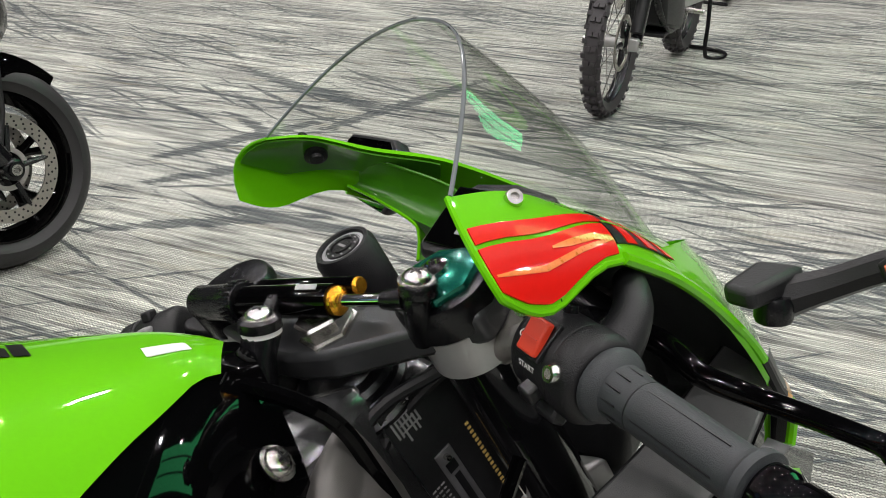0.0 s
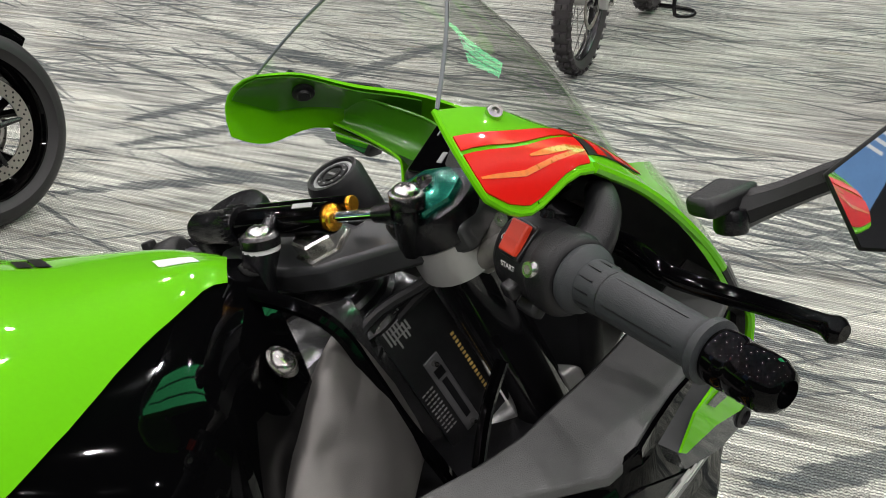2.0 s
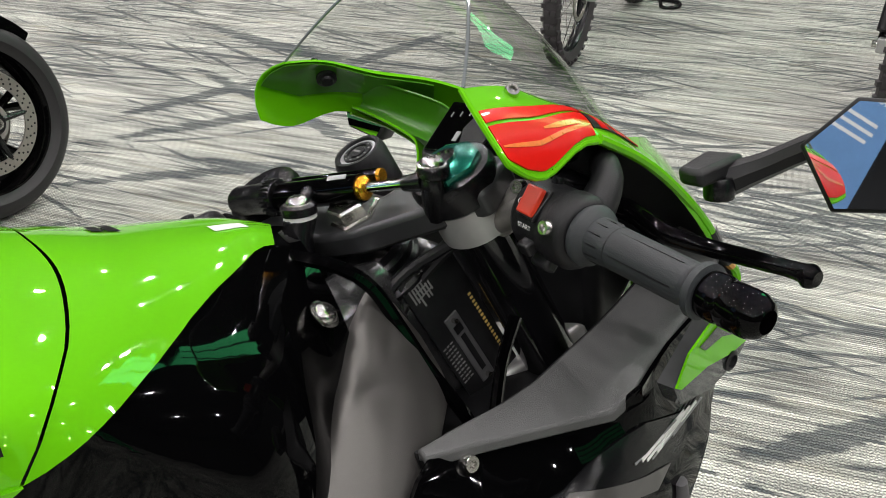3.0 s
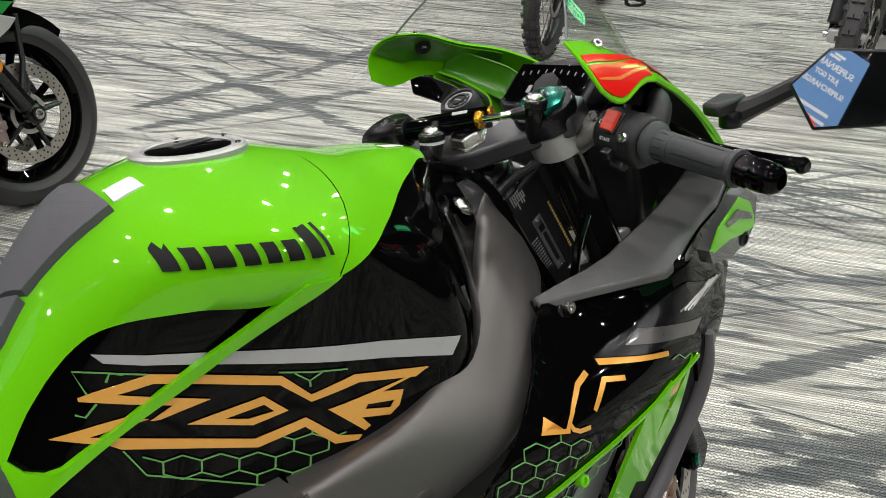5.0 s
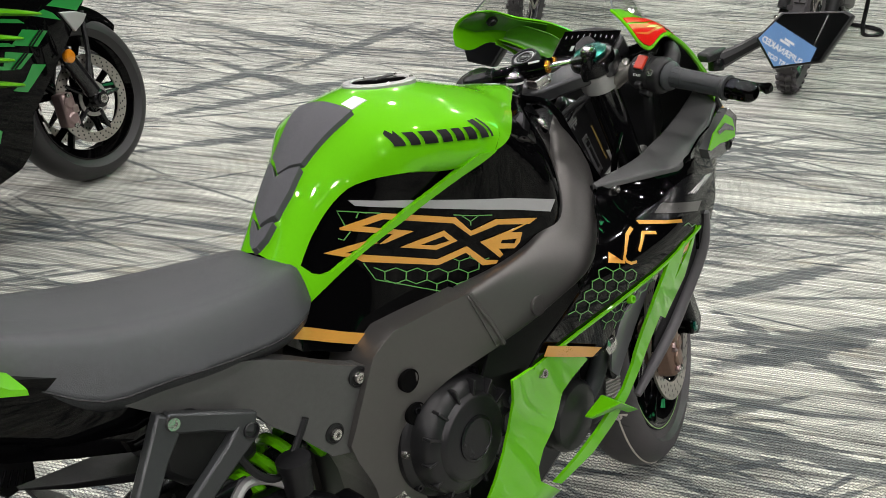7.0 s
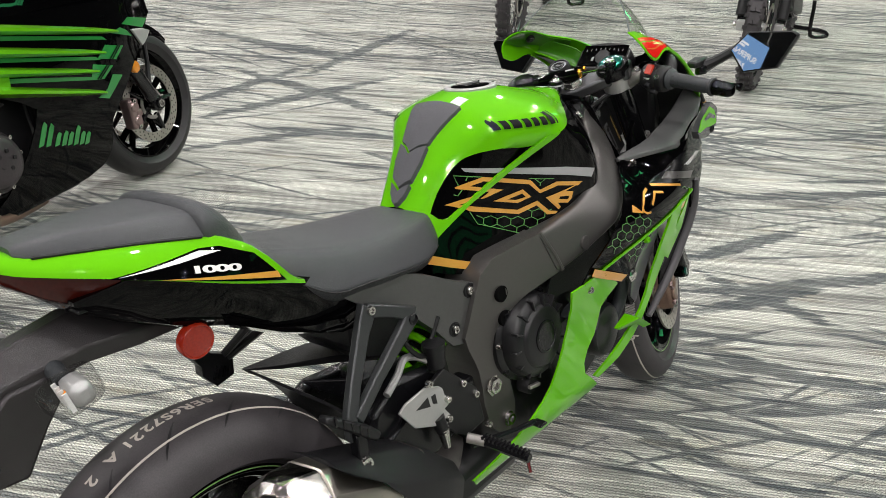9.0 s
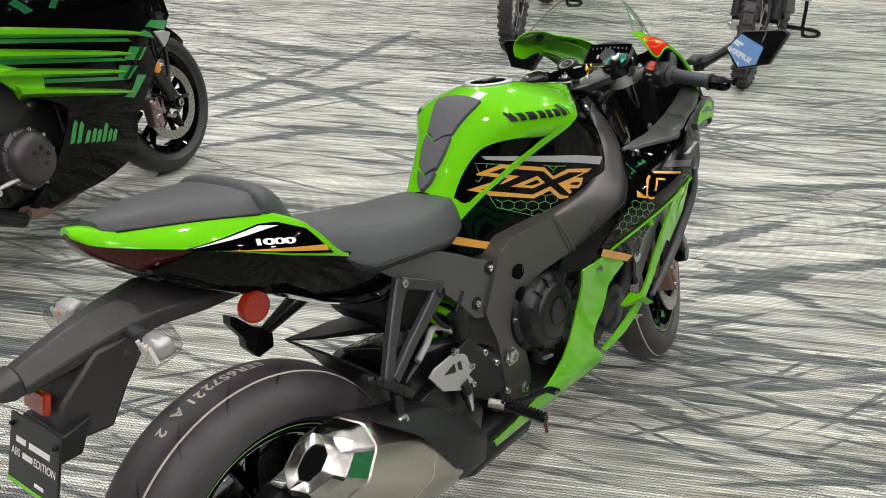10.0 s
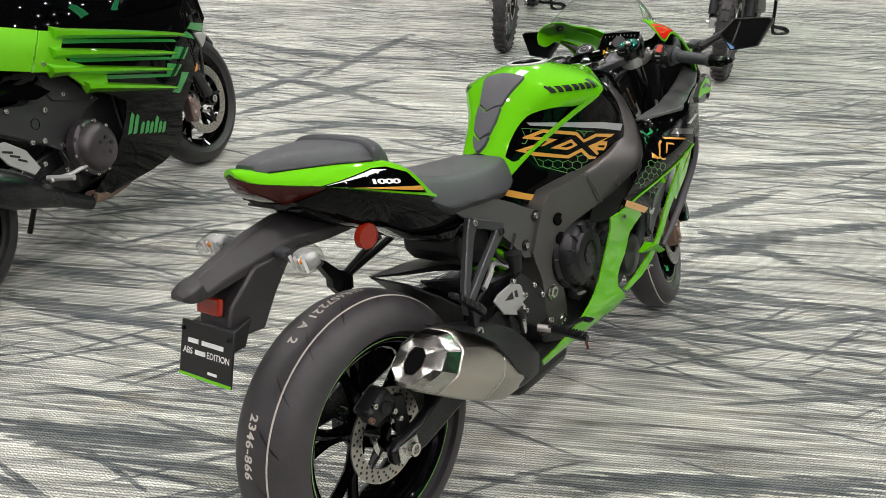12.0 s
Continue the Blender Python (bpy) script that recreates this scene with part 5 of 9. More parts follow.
bolt("hanger_bolt", (0.328, -0.140, 0.692), (0, -1, 0.1), 0.0085, hanger)
part("hanger_eye", disc((0.410, -0.149, 0.642), (0, -1, 0.1), [(0.010, -0.006), (0.010, 0.003), (0.0085, 0.004), (0.007, 0.0), (0.0005, 0.0)], 20), LABEL_BLACK, hanger)
peg = part("passenger_peg", cast_bar([(0.150, -0.200, 0.604), (0.180, -0.204, 0.580), (0.225, -0.204, 0.540), (0.245, -0.198, 0.520)], [0.012, 0.016, 0.020, 0.016], 0.022), PLASTIC, hanger, "folded black passenger peg", bevel=0.004)
for k in range(5):
    part("peg_rib", block((0.163 + 0.014 * k, -0.213, 0.596 - 0.0125 * k), (0.004, 0.006, 0.016)), SATIN, peg, bevel=0.001)
bolt("peg_pivot", (0.206, -0.212, 0.495), (-0.1, -1, 0.1), 0.0115, hanger)
part("peg_clevis", cast_bar([(0.212, -0.196, 0.545), (0.206, -0.200, 0.495)], 0.022, 0.020), SATIN, hanger, bevel=0.003)
left_peg = part("left_peg", skin([(0.183, 0.612), (0.198, 0.602), (0.231, 0.566), (0.274, 0.542), (0.268, 0.502), (0.227, 0.495), (0.203, 0.528), (0.205, 0.548), (0.179, 0.593)], lambda x, z: 0.255, 0, 0.026, 0.5, 1), PLASTIC, bike, "folded black passenger peg", bevel=0.005)
for k in range(4):
    part("peg_rib", tube([(0.222 + 0.010 * k, 0.229, 0.512 - 0.002 * k), (0.236 + 0.008 * k, 0.229, 0.536 - 0.004 * k)], 0.0020, 6), SATIN, left_peg)
for a, b in (((0.258, 0.238, 0.545), (0.300, 0.140, 0.640)), ((0.266, 0.236, 0.538), (0.340, 0.135, 0.625))):
    part("left_peg_stay", tube([a, b], [0.008, 0.010], 8), PLASTIC, left_peg)

# exhaust: muffler can with cut end, dark shield
ex0, ex1 = Vector((0.022, -0.192, 0.512)), Vector((0.352, -0.172, 0.335))
ex_d = (ex1 - ex0).normalized()
ex_s = ex_d.cross(Vector((0, 0, 1))).normalized()
ex_u = ex_s.cross(ex_d)


def can_ring(f, w, h, off=0.0, shear=0.0):
    c = ex0 + (ex1 - ex0) * f
    key = [(-0.55, 1.0), (0.30, 1.0), (0.92, 0.52), (1.0, -0.30), (0.42, -1.0), (-0.45, -1.0), (-1.0, -0.40), (-0.95, 0.50)]
    pts = []
    n = len(key)
    for i in range(n):
        a, b = Vector(key[i]), Vector(key[(i + 1) % n])
        for s in (0.07, 0.5, 0.93):
            pts.append(a.lerp(b, s))
    return [c + ex_s * (p.x * w + off) + ex_u * (p.y * h) + ex_d * (shear * (p.y * 0.45 + p.x * 0.45) * h) for p in pts]


muffler = part("muffler", loft([can_ring(0.155, 0.058, 0.062, shear=0.55), can_ring(0.16, 0.062, 0.066, shear=0.55), can_ring(0.36, 0.070, 0.076, shear=0.2), can_ring(0.62, 0.075, 0.084), can_ring(0.84, 0.073, 0.082), can_ring(1.0, 0.060, 0.064)]), BRUSHED, bike, "brushed titanium muffler can", angle=22)
part("muffler_end", loft([can_ring(0.04, 0.009, 0.020, shear=1.0), can_ring(-0.006, 0.0115, 0.0255, shear=1.0), can_ring(-0.016, 0.0145, 0.030, shear=1.0), can_ring(-0.012, 0.035, 0.044, shear=1.0), can_ring(0.03, 0.048, 0.055, shear=0.9), can_ring(0.150, 0.060, 0.064, shear=0.55), can_ring(0.156, 0.057, 0.061, shear=0.55)]), POLISHED, muffler, "polished muffler end cap", smooth=False, bevel=0.002)
# black plug just inside the rim paints the shade of the hollow end
part("muffler_mouth", loft([can_ring(-0.0115, 0.0128, 0.0275, shear=1.0), can_ring(0.01, 0.0105, 0.0240, shear=1.0)]), HOLE_BLACK, muffler, "dark muffler mouth", angle=30)
part("weld_seam", loft([can_ring(0.60, 0.0750, 0.0838), can_ring(0.606, 0.0755, 0.0845), can_ring(0.612, 0.0752, 0.0842)]), STEEL, muffler)
shield_rings = []
for f, w, h, lo in ((0.26, 0.069, 0.075, 0.92), (0.45, 0.075, 0.081, 0.66), (0.62, 0.078, 0.087, 0.25), (0.78, 0.077, 0.085, -0.15), (0.92, 0.072, 0.076, -0.60), (1.02, 0.064, 0.064, -0.9), (1.14, 0.050, 0.050, -0.95)):
    ring = can_ring(f, w, h)
    ring2 = can_ring(f, w - 0.004, h - 0.004)
    c = ex0 + (ex1 - ex0) * f
    keep = []
    for p in ring:
        q = p - c
        if q.dot(ex_u) < lo * h:
            q = q + ex_u * (lo * h - q.dot(ex_u))
        keep.append(c + q)
    shield_rings.append(keep)
part("muffler_shield", loft(shield_rings), PLASTIC, muffler, "dark grey muffler heat shield", angle=40)
part("link_pipe", tube([(0.33, -0.165, 0.335), (0.42, -0.130, 0.300), (0.52, -0.06, 0.25), (0.60, -0.02, 0.22)], [0.048, 0.040, 0.032, 0.032], 16, smooth=4), CASTING, bike)
part("collector_box", block((0.58, 0, 0.20), (0.26, 0.22, 0.10)), PLASTIC, bike, bevel=0.03)

# rider foot gear on the right
heel = part("heel_plate", skin([(0.327, 0.502), (0.345, 0.512), (0.396, 0.517), (0.430, 0.503), (0.438, 0.494), (0.440, 0.480), (0.454, 0.466), (0.450, 0.458), (0.435, 0.454), (0.448, 0.434), (0.444, 0.424), (0.435, 0.421), (0.400, 0.436), (0.358, 0.456)], lambda x, z: 0.168, 0, 0.005, 0.5), ALLOY, bike, "pale alloy heel plate", bevel=0.002)
for outl in ([(0.366, 0.488), (0.398, 0.498), (0.401, 0.477)], [(0.406, 0.495), (0.417, 0.495), (0.419, 0.474), (0.408, 0.479)]):
    part("heel_cutout", skin(outl, lambda x, z: 0.1685, 0, 0.001, 0.5), LABEL_BLACK, heel)
for bx, bz in ((0.444, 0.470), (0.440, 0.431), (0.404, 0.522)):
    bolt("heel_screw", (bx, -0.170, bz), (0, -1, 0), 0.007, heel)
part("peg_plate", skin([(0.40, 0.50), (0.46, 0.52), (0.54, 0.44), (0.552, 0.36), (0.50, 0.355), (0.47, 0.375), (0.43, 0.42)], lambda x, z: 0.155, 0, 0.01, 0.5), PLASTIC, bike, "matte black foot peg plate", bevel=0.003)
for bx, bz in ((0.531, 0.431), (0.557, 0.349), (0.50, 0.47)):
    bolt("plate_screw", (bx, -0.158, bz), (0, -1, 0), 0.0075, bike)
rest = part("foot_peg", tube([(0.485, -0.165, 0.362), (0.500, -0.195, 0.355)], 0.010, 10), CASTING, bike)
part("peg_bar", tube([(0.500, -0.190, 0.356), (0.510, -0.290, 0.345)], [0.010, 0.009], 8), SATIN, rest, "knurled black foot peg")
bm = bmesh.new()
for k in range(12):
    c = Vector((0.5005, -0.195, 0.3655)).lerp(Vector((0.5095, -0.285, 0.3555)), k / 11)
    block(c, (0.018, 0.004, 0.005), bm=bm)
part("peg_tread", bm, SATIN, rest, kind="stuff")
part("peg_feeler", tube([(0.509, -0.285, 0.345), (0.507, -0.291, 0.318)], 0.0035, 8), RED_DARK, rest)
part("brake_pedal", tube([(0.49, -0.170, 0.345), (0.57, -0.190, 0.330), (0.64, -0.205, 0.322)], [0.008, 0.006, 0.006], 8, smooth=3), SATIN, bike)
part("pedal_pad", block((0.644, -0.212, 0.318), (0.022, 0.026, 0.006)), SATIN, bike, bevel=0.002)
part("brake_rod", tube([(0.425, -0.165, 0.418), (0.43, -0.165, 0.375)], [0.013, 0.007], 10), STEEL, bike)
part("master_cylinder", tube([(0.418, -0.162, 0.445), (0.425, -0.165, 0.412)], [0.014, 0.012], 12), PLASTIC, bike)
part("fluid_pot", disc((0.462, -0.135, 0.520), (0, 0, 1), [(0.018, 0), (0.020, 0.035), (0.022, 0.036), (0.022, 0.047), (0.0005, 0.048)], 18), PLASTIC, bike)
part("brake_hose", tube([(0.33, -0.14, 0.53), (0.37, -0.13, 0.545), (0.40, -0.12, 0.56), (0.43, -0.12, 0.55), (0.455, -0.13, 0.53)], 0.007, 8, smooth=4), ALLOY, bike, "pale braided brake hose")
part("wiring_hose", tube([(0.40, -0.125, 0.60), (0.415, -0.13, 0.57), (0.44, -0.13, 0.55), (0.47, -0.12, 0.56), (0.50, -0.12, 0.60)], 0.005, 8, smooth=4), PLASTIC, bike)

# ---- engine
part("engine_block", loft([[(0.60, -0.10, 0.24), (0.60, 0.10, 0.24), (0.60, 0.11, 0.56), (0.60, -0.11, 0.56)], [(0.70, -0.13, 0.22), (0.70, 0.13, 0.22), (0.70, 0.13, 0.60), (0.70, -0.13, 0.60)],
                           [(0.84, -0.14, 0.22), (0.84, 0.14, 0.22), (0.84, 0.14, 0.60), (0.84, -0.14, 0.60)], [(0.98, -0.15, 0.30), (0.98, 0.15, 0.30), (0.98, 0.15, 0.68), (0.98, -0.15, 0.68)],
                           [(1.04, -0.14, 0.36), (1.04, 0.14, 0.36), (1.04, 0.14, 0.66), (1.04, -0.14, 0.66)]]), CASE, bike, "dark engine block", bevel=0.012)
clutch = part("clutch_cover", disc((0.716, -0.120, 0.469), (0.05, -1, 0.05), [(0.098, -0.02), (0.098, 0.020), (0.092, 0.026), (0.088, 0.028), (0.086, 0.052), (0.080, 0.060), (0.066, 0.064), (0.062, 0.070), (0.058, 0.072), (0.0005, 0.074)], 48), CASE, bike, "dark cast clutch cover")
for k in range(9):
    a = 2 * math.pi * k / 9 + 0.2
    bolt("case_bolt", (0.716 + 0.092 * math.cos(a), -0.148, 0.469 + 0.092 * math.sin(a)), (0, -1, 0), 0.006, clutch, SATIN if k % 2 else STEEL)
for k in range(14):
    a = 2 * math.pi * k / 14
    part("cover_rib", block((0.0, 0.0, 0.0), (0.026, 0.016, 0.004), Matrix.Translation((0.718 + 0.074 * math.cos(a), -0.178, 0.471 + 0.074 * math.sin(a))) @ Matrix.Rotation(-a, 4, "Y")), CASE, clutch, bevel=0.001)
part("clutch_badge", disc((0.719, -0.194, 0.473), (0.05, -1, 0.05), [(0.034, -0.002), (0.034, 0.0012), (0.030, 0.0024), (0.029, 0.0010), (0.0005, 0.0010)], 36), SATIN, clutch)
part("generator_cover", disc((0.968, -0.150, 0.366), (0.1, -1, 0.0), [(0.062, -0.03), (0.062, 0.018), (0.056, 0.026), (0.030, 0.032), (0.0005, 0.034)], 36), CASE, bike, "dark crank end cover")
part("oil_cap", disc((0.694, -0.150, 0.366), (0, -1, 0), [(0.020, -0.01), (0.020, 0.012), (0.017, 0.016), (0.0005, 0.016)], 20), PLASTIC, bike)
part("oil_cap_grip", block((0.694, -0.170, 0.366), (0.034, 0.008, 0.007), Matrix.Translation((0.694, -0.17, 0.366)) @ pose(0, 0, 0, 0, 12, 0) @ Matrix.Translation((-0.694, 0.17, -0.366))), CASTING, bike, bevel=0.001)
part("coolant_hose", tube([(0.965, -0.165, 0.475), (0.930, -0.185, 0.480), (0.885, -0.170, 0.470), (0.86, -0.14, 0.44)], 0.017, 12, smooth=4), RUBBER, bike)
part("hose_clip", disc((0.945, -0.178, 0.480), (1, -0.8, 0.1), [(0.0185, -0.006), (0.0185, 0.006)], 18), STEEL, bike)
part("radiator", block((1.06, 0, 0.50), (0.03, 0.34, 0.26), Matrix.Translation((1.06, 0, 0.50)) @ pose(0, 0, 0, 0, -20, 0) @ Matrix.Translation((-1.06, 0, -0.50))), SATIN, bike, "black radiator core", bevel=0.004)
for k in range(10):
    part("header_fin", tube([(1.085, -0.152, 0.330 + 0.007 * k), (1.130, -0.152, 0.322 + 0.007 * k)], 0.0026, 6), CASTING, bike)
part("radiator_tank", block((1.085, -0.085, 0.40), (0.075, 0.13, 0.22)), PLASTIC, bike, "black radiator side tank", bevel=0.012)
part("radiator_hose", tube([(1.035, -0.150, 0.52), (1.060, -0.165, 0.46), (1.050, -0.160, 0.40), (1.02, -0.15, 0.36)], 0.016, 12, smooth=4), RUBBER, bike)
part("air_box", loft([[(0.98, -0.10, 0.62), (0.98, 0.10, 0.62), (0.98, 0.08, 0.80), (0.98, -0.08, 0.80)], [(1.10, -0.075, 0.66), (1.10, 0.075, 0.66), (1.10, 0.05, 0.80), (1.10, -0.05, 0.80)]]), PLASTIC, bike, bevel=0.01)

# ---- side fairing
FAIR_Z = [(0.22, 0.150), (0.28, 0.190), (0.35, 0.200), (0.45, 0.214), (0.55, 0.243), (0.62, 0.258), (0.66, 0.252), (0.69, 0.222), (0.72, 0.182), (0.76, 0.165), (0.95, 0.150)]
FAIR_X = [(0.45, 0.95), (0.80, 0.97), (1.0, 1.0), (1.1, 1.0), (1.2, 0.97), (1.3, 0.91), (1.4, 0.80), (1.5, 0.60)]


def fair_depth(x, z):
    f = min(1.0, max(0.0, (x - 1.12) / 0.12))
    top = hermite(FAIR_Z, z)
    full = hermite(FAIR_Z, min(z, 0.655))
    return (top * (1 - f) + full * f) * hermite(FAIR_X, x)


def nose_depth(x, z):
    return 0.273 - 0.10 * max(0.0, x - 1.24)


UPPER = [(1.077, 0.733), (1.13, 0.727), (1.174, 0.729), (1.218, 0.731), (1.238, 0.747), (1.261, 0.757), (1.288, 0.765), (1.34, 0.768), (1.40, 0.785), (1.44, 0.76), (1.40, 0.68), (1.335, 0.60), (1.300, 0.54), (1.262, 0.612), (1.138, 0.598), (1.026, 0.588), (0.90, 0.574), (0.802, 0.560), (0.793, 0.558),
         (0.818, 0.590), (0.905, 0.640), (0.965, 0.672), (1.020, 0.700), (1.060, 0.725)]
LOWER = [(0.755, 0.562), (0.802, 0.562), (0.870, 0.566), (0.938, 0.506), (0.905, 0.486), (0.886, 0.470), (0.882, 0.440), (0.872, 0.410), (0.848, 0.383), (0.837, 0.355), (0.842, 0.325), (0.905, 0.262), (0.870, 0.235), (0.757, 0.245), (0.603, 0.252), (0.487, 0.254), (0.466, 0.282), (0.530, 0.289), (0.596, 0.302), (0.650, 0.318), (0.690, 0.337), (0.718, 0.360), (0.740, 0.392), (0.757, 0.430), (0.765, 0.470), (0.765, 0.520)]
LEG = [(1.138, 0.597), (1.196, 0.612), (1.184, 0.560), (1.166, 0.502), (1.146, 0.456), (1.112, 0.402), (1.075, 0.360), (1.036, 0.330), (0.974, 0.302), (0.893, 0.288), (0.875, 0.302), (0.934, 0.318), (0.990, 0.340), (1.030, 0.364), (1.062, 0.386), (1.085, 0.420), (1.099, 0.469), (1.116, 0.544)]
VENT = [(1.136, 0.596), (1.106, 0.576), (1.057, 0.540), (1.046, 0.521), (1.044, 0.460), (1.050, 0.420), (1.075, 0.395), (1.102, 0.455), (1.120, 0.540)]
for side in (-1, 1):
    fair = part("side_fairing", skin(UPPER, fair_depth, 0.0, 0.004, 0.02, side), BLACK, bike, "gloss black side fairing", bevel=0.0015, angle=60)
    part("fairing_liner", skin([(1.08, 0.68), (1.05, 0.56), (0.90, 0.50), (0.77, 0.53), (0.80, 0.58), (0.90, 0.62), (0.98, 0.645)], lambda x, z: min(fair_depth(x, z) - 0.035, 0.165), 0, 0.004, 0.03, side), PLASTIC, bike, "matte black fairing liner", angle=60)
    low = part("lower_fairing", skin(LOWER, fair_depth, 0.003, 0.005, 0.02, side), GREEN, bike, "lime green lower fairing", bevel=0.0015, angle=60)
    part("fairing_leg", skin(LEG, fair_depth, 0.004, 0.006, 0.02, side), GREEN, bike, "lime green fairing leg", bevel=0.0015, angle=60)
    part("vent_panel", skin(VENT, fair_depth, -0.016, 0.003, 0.03, side), VENT_GREY, bike, "lavender grey vent panel", angle=60)
    part("fairing_infill", skin([(0.80, 0.556), (1.028, 0.584), (1.00, 0.53), (0.97, 0.497), (0.94, 0.506), (0.87, 0.564)], fair_depth, 0.001, 0.004, 0.03, side), BLACK, bike, "gloss black fairing infill", angle=60)
    part("fairing_infill", skin([(1.140, 0.596), (1.262, 0.614), (1.300, 0.54), (1.25, 0.44), (1.17, 0.40), (1.192, 0.50), (1.222, 0.616)], fair_depth, -0.003, 0.004, 0.03, side), BLACK, bike, "gloss black fairing infill", angle=60)
    part("green_pinstripe", skin(strip([(0.800, 0.560), (0.90, 0.574), (1.026, 0.588), (1.138, 0.599), (1.262, 0.614)], 0.005), fair_depth, 0.0045, 0.004, 0.02, side), GREEN, fair)
    part("green_pinstripe", skin([(1.247, 0.622), (1.242, 0.599), (1.235, 0.529), (1.190, 0.463), (1.163, 0.480), (1.176, 0.532), (1.219, 0.583)], fair_depth, 0.002, 0.005, 0.02, side), GREEN, fair)
    edge = [(1.292, 0.63), (1.302, 0.58), (1.296, 0.53), (1.270, 0.475), (1.236, 0.43), (1.17, 0.385), (1.110, 0.345)]
    part("fairing_rim", tube([(x, side * (fair_depth(x, z) + 0.002), z) for x, z in edge], [0.006, 0.010, 0.012, 0.012, 0.012, 0.010, 0.007], 10, smooth=3), RIM_GREY, bike, "matte grey front fairing rim")
    wing = loft([[(0.958, side * 0.196, 0.380), (0.960, side * 0.212, 0.384), (0.970, side * 0.208, 0.372)], [(1.010, side * 0.196, 0.396), (1.012, side * 0.236, 0.392), (1.030, side * 0.215, 0.362)], [(1.052, side * 0.196, 0.366), (1.062, side * 0.236, 0.352), (1.058, side * 0.215, 0.340)]])
    part("winglet", wing, GREEN, bike, "lime green winglet", bevel=0.003)
    part("smoked_panel", skin([(1.085, 0.684), (1.15, 0.665), (1.242, 0.646), (1.300, 0.652), (1.318, 0.686), (1.241, 0.715), (1.158, 0.690)], fair_depth, 0.0015, 0.002, 0.02, side), SATIN, fair, "satin dark grey decal panel", angle=60)
    part("grey_band", skin([(1.132, 0.680), (1.160, 0.688), (1.279, 0.655), (1.252, 0.646)], fair_depth, 0.0028, 0.001, 0.02, side), GREY_DECAL, fair, "pale grey satin band", angle=60)
    part("amber_stripe", skin([(0.822, 0.588), (0.895, 0.552), (0.965, 0.516), (0.945, 0.508), (0.88, 0.540), (0.816, 0.573)], fair_depth, 0.0065, 0.001, 0.02, side), AMBER_DECAL, fair)
    # headlamp flank, green with a pod
    pod = part("nose_pod", skin([(1.238, 0.759), (1.311, 0.800), (1.328, 0.806), (1.363, 0.784), (1.357, 0.751), (1.334, 0.737), (1.292, 0.732), (1.247, 0.741)], nose_depth, 0.0, 0.016, 0.02, side), POD_GREY, bike, "smoked grey nose pod", bevel=0.004, angle=60)
    part("green_flash", skin([(1.239, 0.759), (1.258, 0.780), (1.311, 0.799), (1.338, 0.786), (1.350, 0.765), (1.351, 0.752), (1.325, 0.751), (1.285, 0.757), (1.246, 0.755)], nose_depth, 0.0020, 0.002, 0.02, side), GREEN, pod, "lime green flash")
    part("grey_inlay", skin([(1.272, 0.780), (1.304, 0.787), (1.339, 0.772), (1.342, 0.764), (1.306, 0.775), (1.280, 0.774)], nose_depth, 0.0036, 0.001, 0.02, side), POD_GREY, pod)
    part("pod_socket", disc((1.325, side * 0.264, 0.744), (0, side, -0.1), [(0.009, -0.003), (0.009, 0.003), (0.006, 0.004), (0.0055, 0.001), (0.0005, 0.001)], 20), LABEL_BLACK, pod)
    for bx, bz in ((1.104, 0.722), (1.026, 0.576), (0.822, 0.540)):
        bolt("fairing_screw", (bx, side * (fair_depth(bx, bz) + 0.004), bz), (0, side, 0.2), 0.0075, fair, STEEL if bz != 0.576 else GREEN)
    part("frame_slider", disc((1.013, side * 0.205, 0.493), (0, side, 0), [(0.012, -0.02), (0.012, 0.004), (0.016, 0.006), (0.016, 0.018), (0.010, 0.022), (0.0005, 0.022)], 6), STEEL, bike)
AMBER_FAIR = [([(1.063, 0.679), (1.043, 0.675), (1.022, 0.663), (1.005, 0.647)], 0.0040), ([(0.986, 0.667), (0.974, 0.659), (1.008, 0.646)], 0.0044), ([(1.010, 0.654), (1.013, 0.645), (1.022, 0.639), (1.037, 0.636)], 0.0045), ([(1.105, 0.659), (1.077, 0.668), (1.063, 0.660), (1.048, 0.649)], 0.0048), ([(1.084, 0.681), (1.189, 0.650)], 0.0052)]
for pts, wd in AMBER_FAIR:
    part("amber_band", skin(strip(pts, wd), fair_depth, 0.0028, 0.001, 0.02), AMBER_DECAL, bike)
for outl in ([(1.222, 0.604), (1.214, 0.588), (1.196, 0.588), (1.204, 0.604)], [(1.200, 0.580), (1.190, 0.565), (1.174, 0.565), (1.182, 0.582)]):
    part("amber_band", skin(outl, fair_depth, 0.0018, 0.001, 0.02), AMBER_DECAL, bike)
FAIR_HEX = (0.961, 0.643, 0.0125, 1.386, -0.577, 0.24, 0.84)
for poly in ([(0.868, 0.624), (0.892, 0.594), (1.03, 0.600), (1.045, 0.625), (1.0, 0.645), (0.972, 0.657), (0.94, 0.658)],
             [(0.97, 0.580), (1.125, 0.597), (1.09, 0.580), (1.03, 0.548), (1.0, 0.532), (0.955, 0.558)],
             [(1.19, 0.60), (1.219, 0.583), (1.173, 0.532), (1.161, 0.482), (1.126, 0.459), (1.146, 0.514), (1.163, 0.578)],
             [(1.19, 0.648), (1.255, 0.625), (1.23, 0.622), (1.185, 0.640)]):
    honeycomb(*FAIR_HEX, within(poly), fair_depth, 0.0020, bike, 0.0013)
